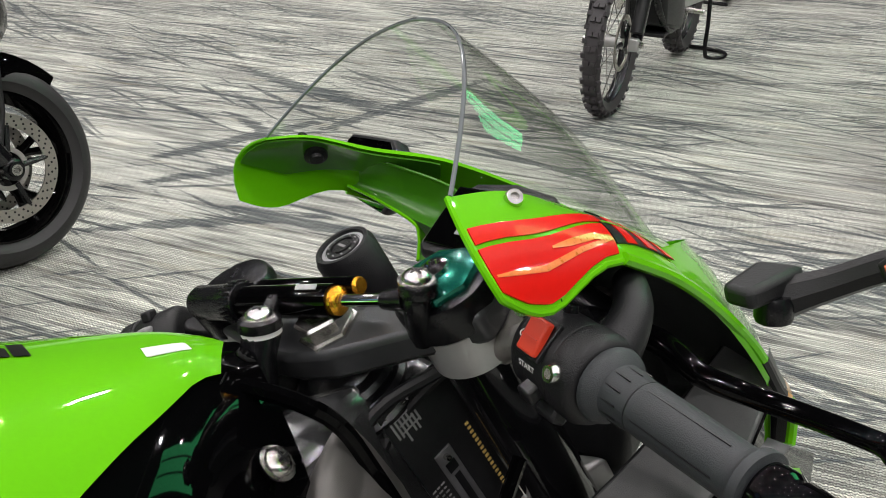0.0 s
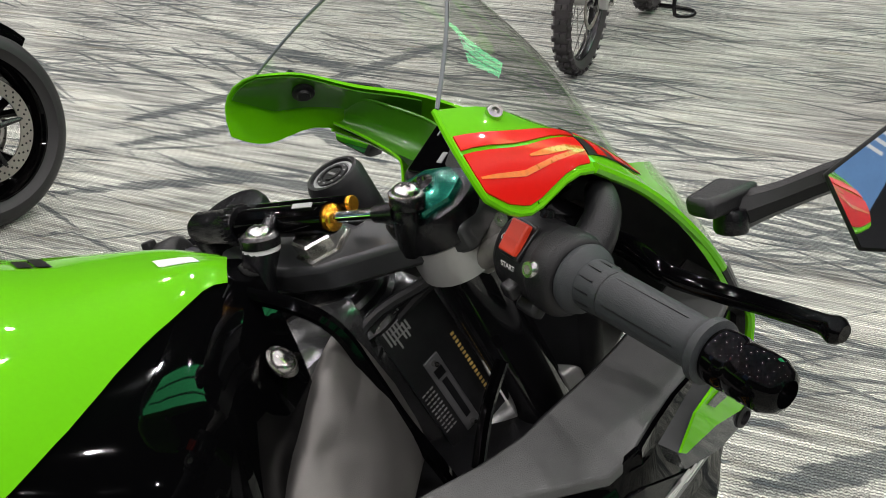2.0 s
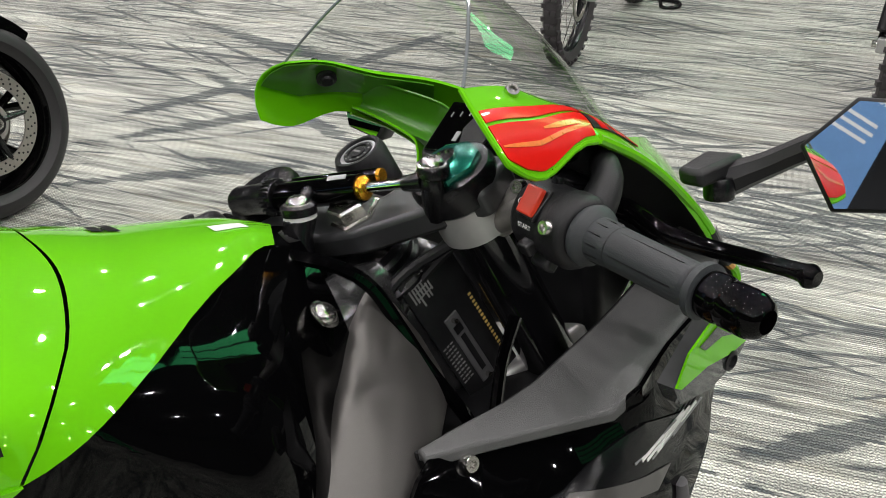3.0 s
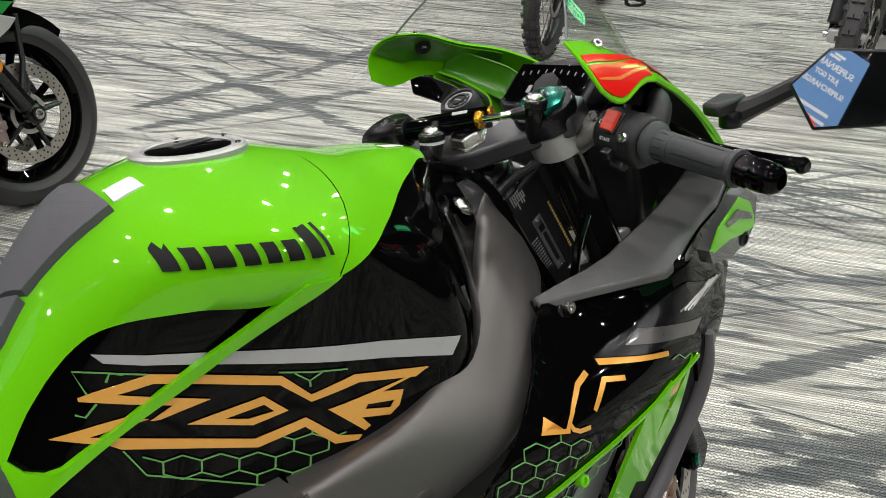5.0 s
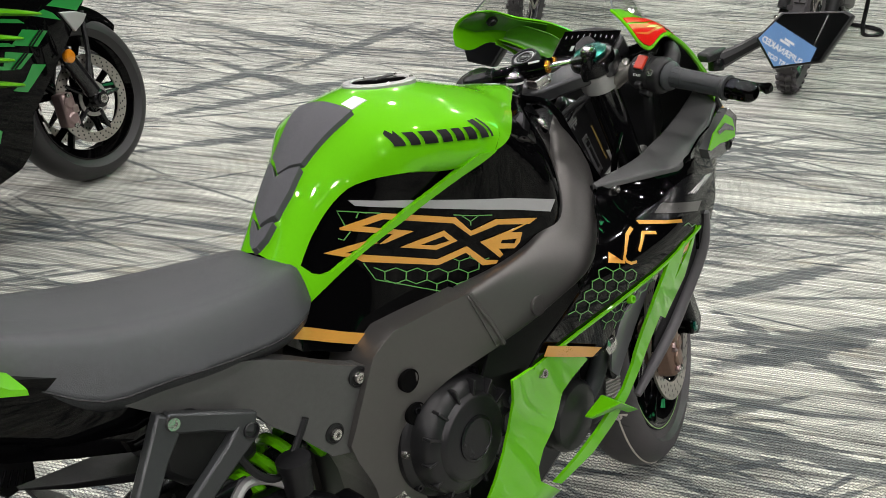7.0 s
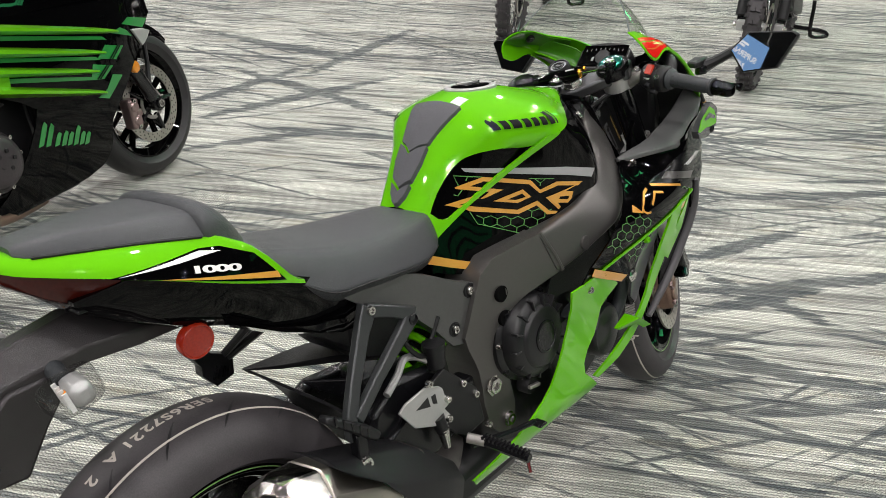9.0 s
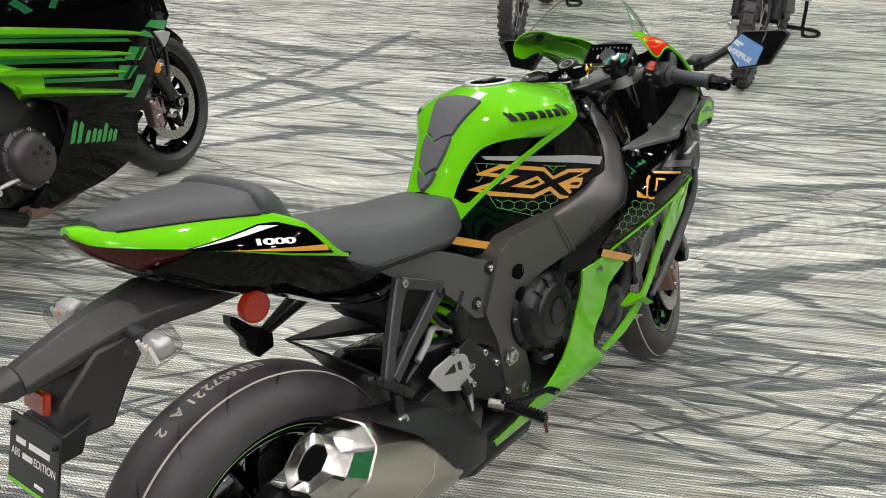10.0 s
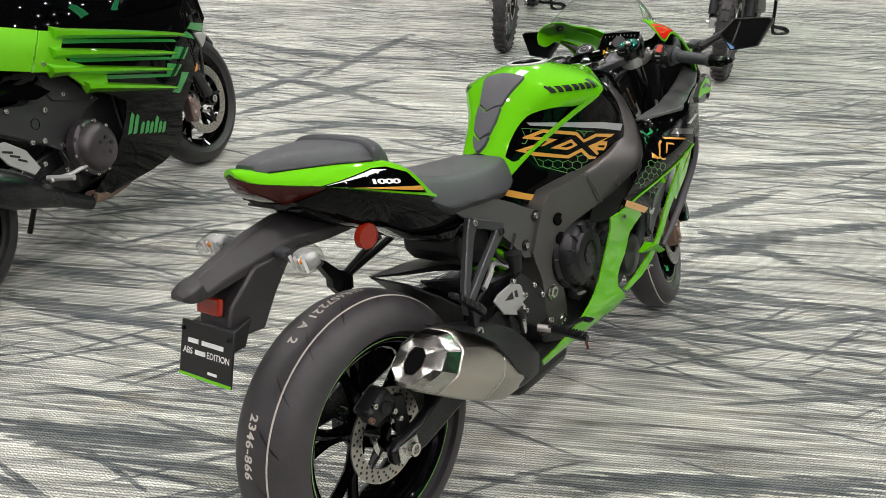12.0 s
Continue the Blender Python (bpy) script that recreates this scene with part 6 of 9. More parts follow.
for (xa, za), (xb, zb), wd in (((1.226, 0.684), (1.290, 0.692), 0.0016), ((1.234, 0.684), (1.306, 0.692), 0.0034), ((1.240, 0.681), (1.318, 0.690), 0.0022), ((1.248, 0.678), (1.300, 0.684), 0.0016), ((1.256, 0.680), (1.332, 0.687), 0.0026), ((1.284, 0.680), (1.345, 0.684), 0.0018)):
    part("pale_mark", skin(strip([(xa, za), (xb, zb)], wd), fair_depth, 0.0034, 0.001, 0.5), WHITE if wd > 0.002 else GREY_PRINT, bike)

# inner wing panels beside the cockpit
for side in (-1, 1):
    rows = [(1.075, 0.160, 0.738, 0.170, 0.734), (1.110, 0.166, 0.744, 0.185, 0.735), (1.148, 0.175, 0.750, 0.2025, 0.735), (1.187, 0.177, 0.755, 0.221, 0.735), (1.214, 0.174, 0.760, 0.234, 0.735), (1.237, 0.171, 0.763, 0.236, 0.742), (1.268, 0.168, 0.768, 0.228, 0.749), (1.305, 0.163, 0.775, 0.221, 0.758), (1.35, 0.158, 0.788, 0.218, 0.774), (1.42, 0.150, 0.815, 0.195, 0.800)]
    rings = []
    for x, yi, zi, yo, zo in rows:
        rings.append([(x, side * yi, zi), (x, side * (0.5 * yi + 0.5 * yo), 0.5 * (zi + zo) + 0.002), (x, side * yo, zo), (x, side * yo, zo - 0.010), (x, side * (0.5 * yi + 0.5 * yo), 0.5 * (zi + zo) - 0.006), (x, side * yi, zi - 0.012)])
    part("inner_wing", loft(rings), WING, bike, "matte dark grey inner fairing panel", bevel=0.002, angle=40)
    part("inner_wing_wall", loft([[(x, side * yi, zi - 0.004), (x, side * (yi - 0.004), zi - 0.004), (x, side * (yi + 0.01), zi - 0.14), (x, side * (yi + 0.014), zi - 0.14)] for x, yi, zi, yo, zo in rows]), PLASTIC, bike)

# ---- upper cowl, by two guiding curves on each side
COWL_TOP = [(1.153, 0.163, 0.996), (1.20, 0.156, 0.988), (1.26, 0.142, 0.963), (1.33, 0.119, 0.930), (1.40, 0.090, 0.897), (1.45, 0.050, 0.876), (1.468, 0.0, 0.868)]
COWL_MID = [(1.142, 0.194, 0.977), (1.188, 0.193, 0.967), (1.255, 0.181, 0.957), (1.345, 0.160, 0.908), (1.42, 0.120, 0.870), (1.475, 0.062, 0.846), (1.492, 0.0, 0.838)]
COWL_LOW = [(1.146, 0.212, 0.950), (1.181, 0.210, 0.932), (1.248, 0.202, 0.942), (1.343, 0.200, 0.879), (1.415, 0.196, 0.792), (1.475, 0.110, 0.770), (1.505, 0.0, 0.760)]
FAR_TOP = [(1.162, 0.163, 1.012), (1.205, 0.156, 1.006), (1.26, 0.142, 0.985), (1.33, 0.119, 0.962), (1.40, 0.090, 0.924), (1.45, 0.050, 0.888), (1.468, 0.0, 0.868)]
FAR_MID = [(1.139, 0.202, 0.996), (1.188, 0.193, 0.984), (1.255, 0.181, 0.967), (1.345, 0.160, 0.924), (1.42, 0.120, 0.878), (1.475, 0.062, 0.848), (1.492, 0.0, 0.838)]
FAR_LOW = [(1.137, 0.208, 0.958), (1.172, 0.205, 0.944), (1.244, 0.200, 0.946), (1.343, 0.200, 0.882), (1.415, 0.196, 0.792), (1.475, 0.110, 0.770), (1.505, 0.0, 0.760)]
n_cowl = 5
near_curves = [catmull(c, n_cowl) for c in (COWL_TOP, COWL_MID, COWL_LOW)]
far_curves = [catmull(c, n_cowl) for c in (FAR_TOP, FAR_MID, FAR_LOW)]


def cowl_at(s, f, side=-1, off=0.0):
    """s along the cowl 0..6, f from the screen's edge (0) to the lower edge (1)."""
    tops, mids, lows = far_curves if side > 0 else near_curves
    i = min(int(s * n_cowl), len(tops) - 2)
    r = s * n_cowl - i
    a, b, c = (q[i].lerp(q[i + 1], r) for q in (tops, mids, lows))
    p = a * (1 - f) ** 2 + 2 * f * (1 - f) * (2 * b - 0.5 * (a + c)) + c * f * f
    i2 = min(i + 1, len(tops) - 2)
    d1 = (mids[i2 + 1] - mids[max(i2 - 1, 0)]).normalized()
    nrm = d1.cross((c - a).normalized())
    if nrm.y < 0:
        nrm = -nrm
    p = p + nrm * off
    return Vector((p.x, side * p.y, p.z))


def cowl_patch(outline, side, off, thick, name, material, parent, label=""):
    """A piece of the cowl between (s, f) bounds: outline is a list of rows (s, f0, f1)."""
    cols = []
    for s, f0, f1 in outline:
        cols.append((s, f0, f1))
    rings = []
    m = 7
    for s, f0, f1 in cols:
        out = [cowl_at(s, f0 + (f1 - f0) * k / m, side, off) for k in range(m + 1)]
        inn = [cowl_at(s, f0 + (f1 - f0) * k / m, side, off - thick) for k in range(m, -1, -1)]
        rings.append(out + inn)
    return part(name, loft(rings), material, parent, label, angle=50)


for side in (-1, 1):
    cowl = cowl_patch([(0.2 * k, 0.0, 1.0) for k in range(31)], side, 0.0, 0.004, "upper_cowl", GREEN, bike, "lime green upper fairing cowl")
    if side < 0:
        cowl_patch([(0.03, 0.36, 0.52), (0.3, 0.34, 0.485)] + [(0.6 + 0.2 * k, 0.325 - 0.003 * k, 0.455 - 0.003 * k) for k in range(8)], side, 0.0012, 0.001, "red_panel", RED, cowl, "red side panel decal")
        low = cowl_patch([(0.03, 0.565, 0.955), (0.3, 0.53, 0.96), (0.6, 0.50, 0.965), (0.9, 0.49, 0.965), (1.0, 0.485, 0.965), (1.2, 0.485, 0.96), (1.4, 0.485, 0.955), (1.6, 0.485, 0.95), (1.8, 0.485, 0.945), (1.95, 0.48, 0.935)], side, 0.0012, 0.001, "red_panel", RED, cowl, "red side panel decal")
        # two thin orange streaks that taper along the lower red panel
        cowl_patch([(0.12, 0.80, 0.82), (0.5, 0.735, 0.775), (1.0, 0.70, 0.75), (1.5, 0.70, 0.76), (1.85, 0.72, 0.78), (1.94, 0.73, 0.75)], side, 0.0018, 0.0004, "tapered_streak", ORANGE_STREAK, low)
        cowl_patch([(1.15, 0.58, 0.60), (1.4, 0.58, 0.65), (1.7, 0.61, 0.70), (1.92, 0.68, 0.74)], side, 0.0018, 0.0004, "tapered_streak", ORANGE_STREAK, low)
        dark = cowl_patch([(1.97 + 0.1 * k, 0.30, 0.80 - 0.02 * k) for k in range(10)], side, 0.0013, 0.001, "black_panel", LABEL_BLACK, cowl, "black striped decal")
        for k in range(3):
            cowl_patch([(2.10 + 0.25 * k, 0.31, 0.78 - 0.05 * k), (2.16 + 0.25 * k, 0.31, 0.77 - 0.05 * k), (2.22 + 0.25 * k, 0.31, 0.76 - 0.05 * k)], side, 0.0019, 0.0005, "red_bar", RED, dark)
        cowl_patch([(1.97 + 0.1 * k, 0.44, 0.475) for k in range(10)], side, 0.0022, 0.0005, "green_pinstripe", GREEN, dark)
        cowl_patch([(2.0, 0.20, 0.22), (2.2, 0.16, 0.28), (2.5, 0.14, 0.30), (2.8, 0.16, 0.26), (3.0, 0.18, 0.22)], side, 0.0015, 0.001, "cowl_slot", LABEL_BLACK, cowl, "black slot in the cowl")
    sb = cowl_at(0.95, 0.12, side, 0.001)
    bolt("screen_screw", sb, (-0.25, side * 0.75, 0.6), 0.0058, cowl, STEEL if side < 0 else SATIN)
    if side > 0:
        # added darker sheet: paints the shade on the far cowl's inner face
        cowl_patch([(0.1 + 0.15 * k, 0.03, 0.62 - 0.02 * abs(k - 6)) for k in range(20)], side, -0.0055, 0.002, "cowl_shade", GREEN_SHADED, cowl, "darker green sheet with the shade inside the cowl painted in")
    rim = [cowl_at(0.0, k / 6, side, -0.002) for k in range(7)] + [cowl_at(0.1 * k, 1.0, side, -0.002) for k in range(1, 22)]
    part("cowl_rim", tube(rim, 0.0026 if side < 0 else 0.0016, 8), GREEN, cowl)
    # inner panel that drops from the cowl towards the instruments, with a slot above it
    far_up = [(1.248, 0.165, 0.980), (1.288, 0.140, 0.960), (1.327, 0.110, 0.936), (1.336, 0.080, 0.915), (1.350, 0.045, 0.902)]
    far_low = [(1.246, 0.190, 0.948), (1.265, 0.160, 0.932), (1.290, 0.130, 0.907), (1.289, 0.115, 0.894), (1.278, 0.100, 0.875)]
    upper = catmull(far_up if side > 0 else [(1.200, side * 0.166, 0.974), (1.262, side * 0.150, 0.953), (1.300, side * 0.128, 0.934), (1.338, side * 0.090, 0.910), (1.360, side * 0.045, 0.897)], 5)
    lower = catmull(far_low if side > 0 else [(1.188, side * 0.207, 0.934), (1.235, side * 0.178, 0.922), (1.264, side * 0.140, 0.910), (1.290, side * 0.102, 0.893), (1.296, side * 0.082, 0.852)], 5)
    # far panel and its upper lip carry painted shade in their green
    part("inner_cowl", loft([[a.lerp(b, k / 6) + Vector((0.010, side * 0.006, -0.012)) * math.sin(math.pi * k / 6) for k in range(7)] for a, b in zip(upper, lower)], closed=False, caps=False), BLACK if side < 0 else GREEN_SHADED, bike, "gloss black inner cowl panel" if side < 0 else "green inner cowl panel with shade painted in", angle=60)
    part("inner_cowl_lip", tube(upper, 0.0030 if side < 0 else 0.0016, 8), BLACK if side < 0 else GREEN_SHADED, bike)
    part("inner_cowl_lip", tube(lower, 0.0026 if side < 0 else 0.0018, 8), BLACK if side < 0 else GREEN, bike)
    # outer nose skin, from the cockpit edge forward to the centre line
    edge = catmull([(1.248, side * 0.202, 0.942), (1.297, side * 0.201, 0.915), (1.343, side * 0.200, 0.879), (1.387, side * 0.200, 0.834), (1.415, side * 0.200, 0.792), (1.440, side * 0.198, 0.765), (1.432, side * 0.200, 0.725)], 4)
    rings = []
    for k, p in enumerate(edge):
        f = k / (len(edge) - 1)
        nose = Vector((1.500 + 0.03 * f, 0, 0.850 - 0.20 * f))
        rings.append([p.lerp(nose, g) + Vector((0.045 * math.sin(math.pi * g), side * 0.012 * math.sin(math.pi * g), -0.004 * g)) for g in (0, 0.12, 0.25, 0.4, 0.55, 0.7, 0.85, 1.0)])
    part("nose_skin", loft(rings, closed=False, caps=False), GREEN, bike, "lime green nose fairing", angle=60)
    part("cowl_edge", tube(edge, 0.0042, 8), GREEN, bike, "lime green rolled cowl edge")
    for i0, i1, mat in ((13, 17, LABEL_BLACK), (17, 18, AMBER_DECAL)):
        bars = [[p + Vector((0.0028, side * 0.0024, 0.0028)) for p in r[:3]] for r in rings[i0:i1 + 1]]
        part("edge_decal", loft(bars, closed=False, caps=False), mat, bike, "dark decal with an amber foot", angle=60)
        part("edge_decal", tube(edge[i0:i1 + 1], 0.0046, 8), mat, bike)
    part("inner_nose", loft([[p + Vector((0.006, -side * 0.006, -0.002)), p + Vector((0.045, -side * 0.075, -0.035)), p + Vector((0.03, -side * 0.15, -0.05))] for p in edge], closed=False, caps=False), PLASTIC, bike, "matte black inner nose panel", angle=60)

# screen: one bubble between the rear arch and the cowl's top edge
n_s = 28
grid = []
for i in range(-n_s, n_s + 1):
    s = i / n_s
    far = max(0.0, s) ** 2
    arch = Vector((1.153 + 0.009 * far + 0.100 * (1 - abs(s) ** 2.0), 0.163 * math.copysign(abs(s) ** 0.9, s), 0.996 + 0.016 * far + 0.090 * (1 - abs(s) ** 2.4)))
    along = (1 - abs(s)) ** 0.8 * 6.0
    base = cowl_at(min(along, 5.999), 0.0, -1 if s < 0 else 1, 0.002)
    row = []
    for k in range(17):
        f = k / 16
        p = arch.lerp(base, f)
        swell = 0.012 * math.sin(math.pi * f) * (1 - abs(s) ** 3)
        out = Vector((0.35, math.copysign(min(1, abs(s) * 1.6), s) * 0.8, 0.75)).normalized()
        row.append(p + out * swell)
    grid.append(row)
bm = loft(grid, closed=False, caps=False)
screen = part("windscreen", bm, SCREEN, bike, "clear curved windscreen", angle=80)
screen.visible_shadow = False
part("screen_edge", tube([g[0] for g in grid], 0.0015, 8), SCREEN_EDGE, screen, "rolled clear screen edge")

# ---- instruments
dash_c = Vector((1.312, 0.002, 0.908))
dash_m = Matrix.Translation(dash_c) @ pose(0, 0, 0, 0, -38, 4)
dash = part("instrument_panel", loft([[dash_m @ Vector((z, y, x)) for z, y in ((-0.040, -0.058), (-0.030, -0.067), (0.022, -0.067), (0.042, -0.045), (0.048, 0.0), (0.042, 0.045), (0.022, 0.067), (-0.030, 0.067), (-0.040, 0.058))] for x in (-0.035, 0.0, 0.006)]), PLASTIC, bike, "black instrument panel", bevel=0.005)
part("instrument_glass", block((0.002, 0, 0.008), (0.062, 0.118, 0.003), dash_m), BLACK, dash, "glossy dark instrument glass", bevel=0.001)
for k in range(9):
    part("gauge_tick", block((0.022 - 0.0015 * abs(k - 4), -0.048 + 0.012 * k, 0.0101), (0.006, 0.0010, 0.0008), dash_m), GREY_PRINT, dash)
for k in range(4):
    part("gauge_digit", block((-0.010, -0.030 + 0.018 * k, 0.0101), (0.012, 0.006, 0.0008), dash_m), GREY_PRINT, dash)
part("dash_stay", tube([(1.30, 0.0, 0.915), (1.36, 0.0, 0.86), (1.42, 0, 0.82)], 0.020, 8), PLASTIC, bike)
part("nose_box", loft([[(1.33, -0.12, 0.70), (1.33, 0.12, 0.70), (1.33, 0.12, 0.86), (1.33, -0.12, 0.86)], [(1.47, -0.06, 0.72), (1.47, 0.06, 0.72), (1.47, 0.05, 0.80), (1.47, -0.05, 0.80)]]), PLASTIC, bike, bevel=0.02)

# ---- steering head, forks, front wheel, turned to the left
RAKE = radians(25)
axis = Vector((-math.sin(RAKE), 0, math.cos(RAKE)))
fwd = Vector((math.cos(RAKE), 0, math.sin(RAKE)))
STEM = Vector((1.134, 0.002, 0.884))
TURN_L = radians(20)
steer = Matrix.Translation(STEM) @ Matrix.Rotation(TURN_L, 4, axis) @ Matrix.Translation(-STEM)


def st(f, y, a):
    """A place in the steering: ahead, left, along the steering axis from the stem nut."""
    return steer @ (STEM + fwd * f + Vector((0, y, 0)) + axis * a)


ax_dir = (st(0, 0, 1) - st(0, 0, 0)).normalized()
# top yoke: a plate that runs from clamp to clamp
ring_top, ring_bot = [], []
for f, y in ((0.055, -0.150), (0.070, -0.110), (0.055, -0.070), (0.020, -0.040), (0.034, 0.0), (0.020, 0.040), (0.055, 0.070), (0.070, 0.110), (0.055, 0.150), (0.010, 0.146), (-0.004, 0.105), (-0.030, 0.035), (-0.034, 0.0), (-0.030, -0.035), (-0.004, -0.105), (0.010, -0.146)):
    ring_top.append(st(f, y, -0.004))
    ring_bot.append(st(f, y, -0.030))
part("top_yoke", loft([ring_bot, ring_top]), YOKE, bike, "black top yoke", bevel=0.005)
part("stem_nut", disc(st(-0.004, -0.022, -0.006), ax_dir, [(0.024, 0), (0.024, 0.004), (0.021, 0.005), (0.021, 0.016), (0.019, 0.018), (0.013, 0.018), (0.012, 0.006), (0.0005, 0.006)], 6), STEEL, bike, "steel stem nut")
for s in (-1, 1):
    f0, y0, drop = 0.030, s * 0.110, (0.016 if s > 0 else 0.0)
    leg = part("fork_leg", tube([st(f0, y0, 0.012 - drop), st(f0, y0, -0.12), st(f0, y0, -0.34)], [0.0265, 0.0265, 0.0265], 24), FORK_BLACK, bike, "gloss black upper fork leg")
    part("fork_clamp", disc(st(f0, y0, -0.020), ax_dir, [(0.030, 0), (0.0365, 0.003), (0.0375, 0.022), (0.0350, 0.028), (0.0300, 0.029)], 28), SATIN, leg, "black fork clamp")
    part("fork_cap", disc(st(f0, y0, 0.006 - drop), ax_dir, [(0.029, -0.006), (0.0295, 0.0), (0.0285, 0.008), (0.020, 0.012), (0.0005, 0.012)], 8), ANODISED, leg, "teal anodised fork cap")
    part("fork_adjuster", disc(st(f0, y0, 0.018 - drop), ax_dir, [(0.011, -0.002), (0.0105, 0.003), (0.007, 0.004), (0.006, 0.001), (0.0005, 0.001)], 12), CHROME, leg)
    part("fork_stanchion", tube([st(f0, y0, -0.34), st(f0, y0, -0.56)], 0.0235, 20), ALLOY, leg, "pale alloy fork stanchion")
    part("fork_foot", loft([[st(f0 + a, y0 + b, c) for a, b in ((-0.026, -0.026), (0.026, -0.026), (0.026, 0.026), (-0.026, 0.026))] for c in (-0.555, -0.69)]), SATIN, leg, bevel=0.01)
    part("clip_on_clamp", disc(st(f0, y0, -0.054), ax_dir, [(0.0275, 0), (0.0335, 0.002), (0.0335, 0.034), (0.029, 0.036)], 32), ALLOY, bike, "raw alloy clip-on clamp")
part("lower_yoke", loft([[st(f, y, -0.215) for f, y in ((0.065, -0.14), (0.065, 0.14), (-0.03, 0.06), (-0.03, -0.06))], [st(f, y, -0.255) for f, y in ((0.065, -0.14), (0.065, 0.14), (-0.03, 0.06), (-0.03, -0.06))]]), ALLOY, bike, "raw alloy lower yoke", bevel=0.006)
IGN = Vector((1.202, 0.061, 0.911))
ign = part("ignition_switch", disc(IGN - ax_dir * 0.050, ax_dir, [(0.027, 0), (0.027, 0.046), (0.024, 0.053), (0.0205, 0.053), (0.0195, 0.049), (0.0005, 0.049)], 32), PLASTIC, bike, "black ignition switch with printed ring")
part("ignition_ring", disc(IGN - ax_dir * 0.0005, ax_dir, [(0.0190, -0.002), (0.0192, 0.0012), (0.0165, 0.0016), (0.0160, 0.0005), (0.0005, 0.0005)], 32), SILVER, ign)
part("key_barrel", disc(IGN + ax_dir * 0.0005, ax_dir, [(0.0155, -0.001), (0.0150, 0.0014), (0.0110, 0.0016), (0.0105, -0.0002), (0.0005, -0.0002)], 28), LABEL_BLACK, ign)
part("key_plate", disc(IGN + ax_dir * 0.0008, ax_dir, [(0.0085, -0.001), (0.0080, 0.0014), (0.0005, 0.0014)], 24), PLASTIC, ign)
part("key_slot", block((0, 0, 0), (0.010, 0.0012, 0.0022), aim(IGN + ax_dir * 0.0022, ax_dir)), GREY_PRINT, ign)
for k in range(10):
    a = 2 * math.pi * k / 10
    part("ring_mark", block((0.0130 * math.cos(a), 0, 0.0130 * math.sin(a)), (0.0020, 0.0008, 0.0012), aim(IGN + ax_dir * 0.0024, ax_dir)), GREY_PRINT, ign)

# steering damper across the yoke
dF, dR = Vector((1.162, -0.106, 0.932)), Vector((1.095, -0.003, 0.901))
dd = Vector((-0.31, 0.93, -0.145))
d0 = Vector((1.160, -0.107, 0.919))
dn = dd.normalized()
damper = part("steering_damper", tube([d0 + dn * 0.072, d0 + dn * 0.190], 0.0125, 20), BLACK, bike, "gloss black steering damper")
part("damper_cap", disc(d0 + dn * 0.0675, dn, [(0.0060, -0.002), (0.0092, 0), (0.0104, 0.001), (0.0108, 0.005)], 24), GOLD, damper, "gold damper collar")
part("damper_rod", tube([d0 + dn * 0.004, d0 + dn * 0.070], 0.0046, 14), CHROME, damper, "chrome damper rod")
part("damper_dial", disc(d0 + dn * 0.168, dn, [(0.0150, 0), (0.0160, 0.002), (0.0160, 0.010), (0.0150, 0.012), (0.0140, 0.030), (0.0140, 0.052), (0.011, 0.058), (0.0005, 0.058)], 28), SATIN, damper, "ribbed black damper dial")
bm = bmesh.new()
for k in range(26):
    a = 2 * math.pi * k / 26
    mm = aim(d0 + dn * 0.174, dn)
    block((0.0163 * math.cos(a), 0, 0.0163 * math.sin(a)), (0.0016, 0.010, 0.0016), mm, bm)
part("dial_knurl", bm, SATIN, damper, kind="stuff")
part("damper_pod", tube([d0 + dn * 0.066 + Vector((0.015, 0.003, 0.006)), d0 + dn * 0.165 + Vector((0.015, 0.003, 0.006))], 0.0070, 14), BLACK, damper)
part("pod_cap", disc(d0 + dn * 0.0625 + Vector((0.015, 0.003, 0.006)), dn, [(0.0058, 0), (0.0064, 0.001), (0.0064, 0.005)], 18), GOLD, damper)
part("damper_mark", block((0, 0.0, 0), (0.001, 0.020, 0.004), aim(d0 + dn * 0.095 + Vector((-0.006, -0.005, 0.0135)), dn) @ pose(0, 0, 0, 0, 45, 0)), SILVER, damper)
part("damper_eye", disc(dF + Vector((0, 0, -0.011)), (0.0, -0.15, 1), [(0.010, 0), (0.0130, 0.002), (0.0130, 0.009), (0.0115, 0.011), (0.0005, 0.011)], 24), SATIN, damper)
part("damper_bracket", tube([st(0.004, -0.098, -0.016), dF + Vector((-0.002, 0.0, -0.018)), dF + Vector((0, 0, -0.009))], [0.0115, 0.0095, 0.009], 14, smooth=3), SATIN, bike, "black damper bracket")
part("rod_socket", tube([d0 + dn * 0.008, d0 + dn * 0.028], [0.0085, 0.0065], 14), SATIN, damper)
button("damper_screw", dF + Vector((0, 0, 0.0015)), (0.0, -0.15, 1), 0.0100, damper)
part("damper_post", tube([dR + Vector((-0.012, -0.002, -0.055)), dR + Vector((-0.006, -0.001, -0.028)), dR + Vector((0, 0, -0.012))], [0.016, 0.013, 0.014], 14), SATIN, bike)
part("damper_washer", disc(dR + Vector((0, 0, -0.013)), (0, 0, 1), [(0.0145, 0), (0.0145, 0.004)], 24), WHITE, bike)
part("damper_eye", disc(dR + Vector((0, 0, -0.009)), (0, 0, 1), [(0.0155, 0), (0.0155, 0.007), (0.013, 0.009)], 24), SATIN, damper)
button("damper_screw", dR + Vector((0, 0, 0.0015)), (0, 0, 1), 0.0100, damper)
part("damper_clamp", tube([dR + Vector((0.004, 0.002, -0.005)), dR + Vector((0.018, 0.010, 0.004))], 0.0065, 10), SATIN, damper)


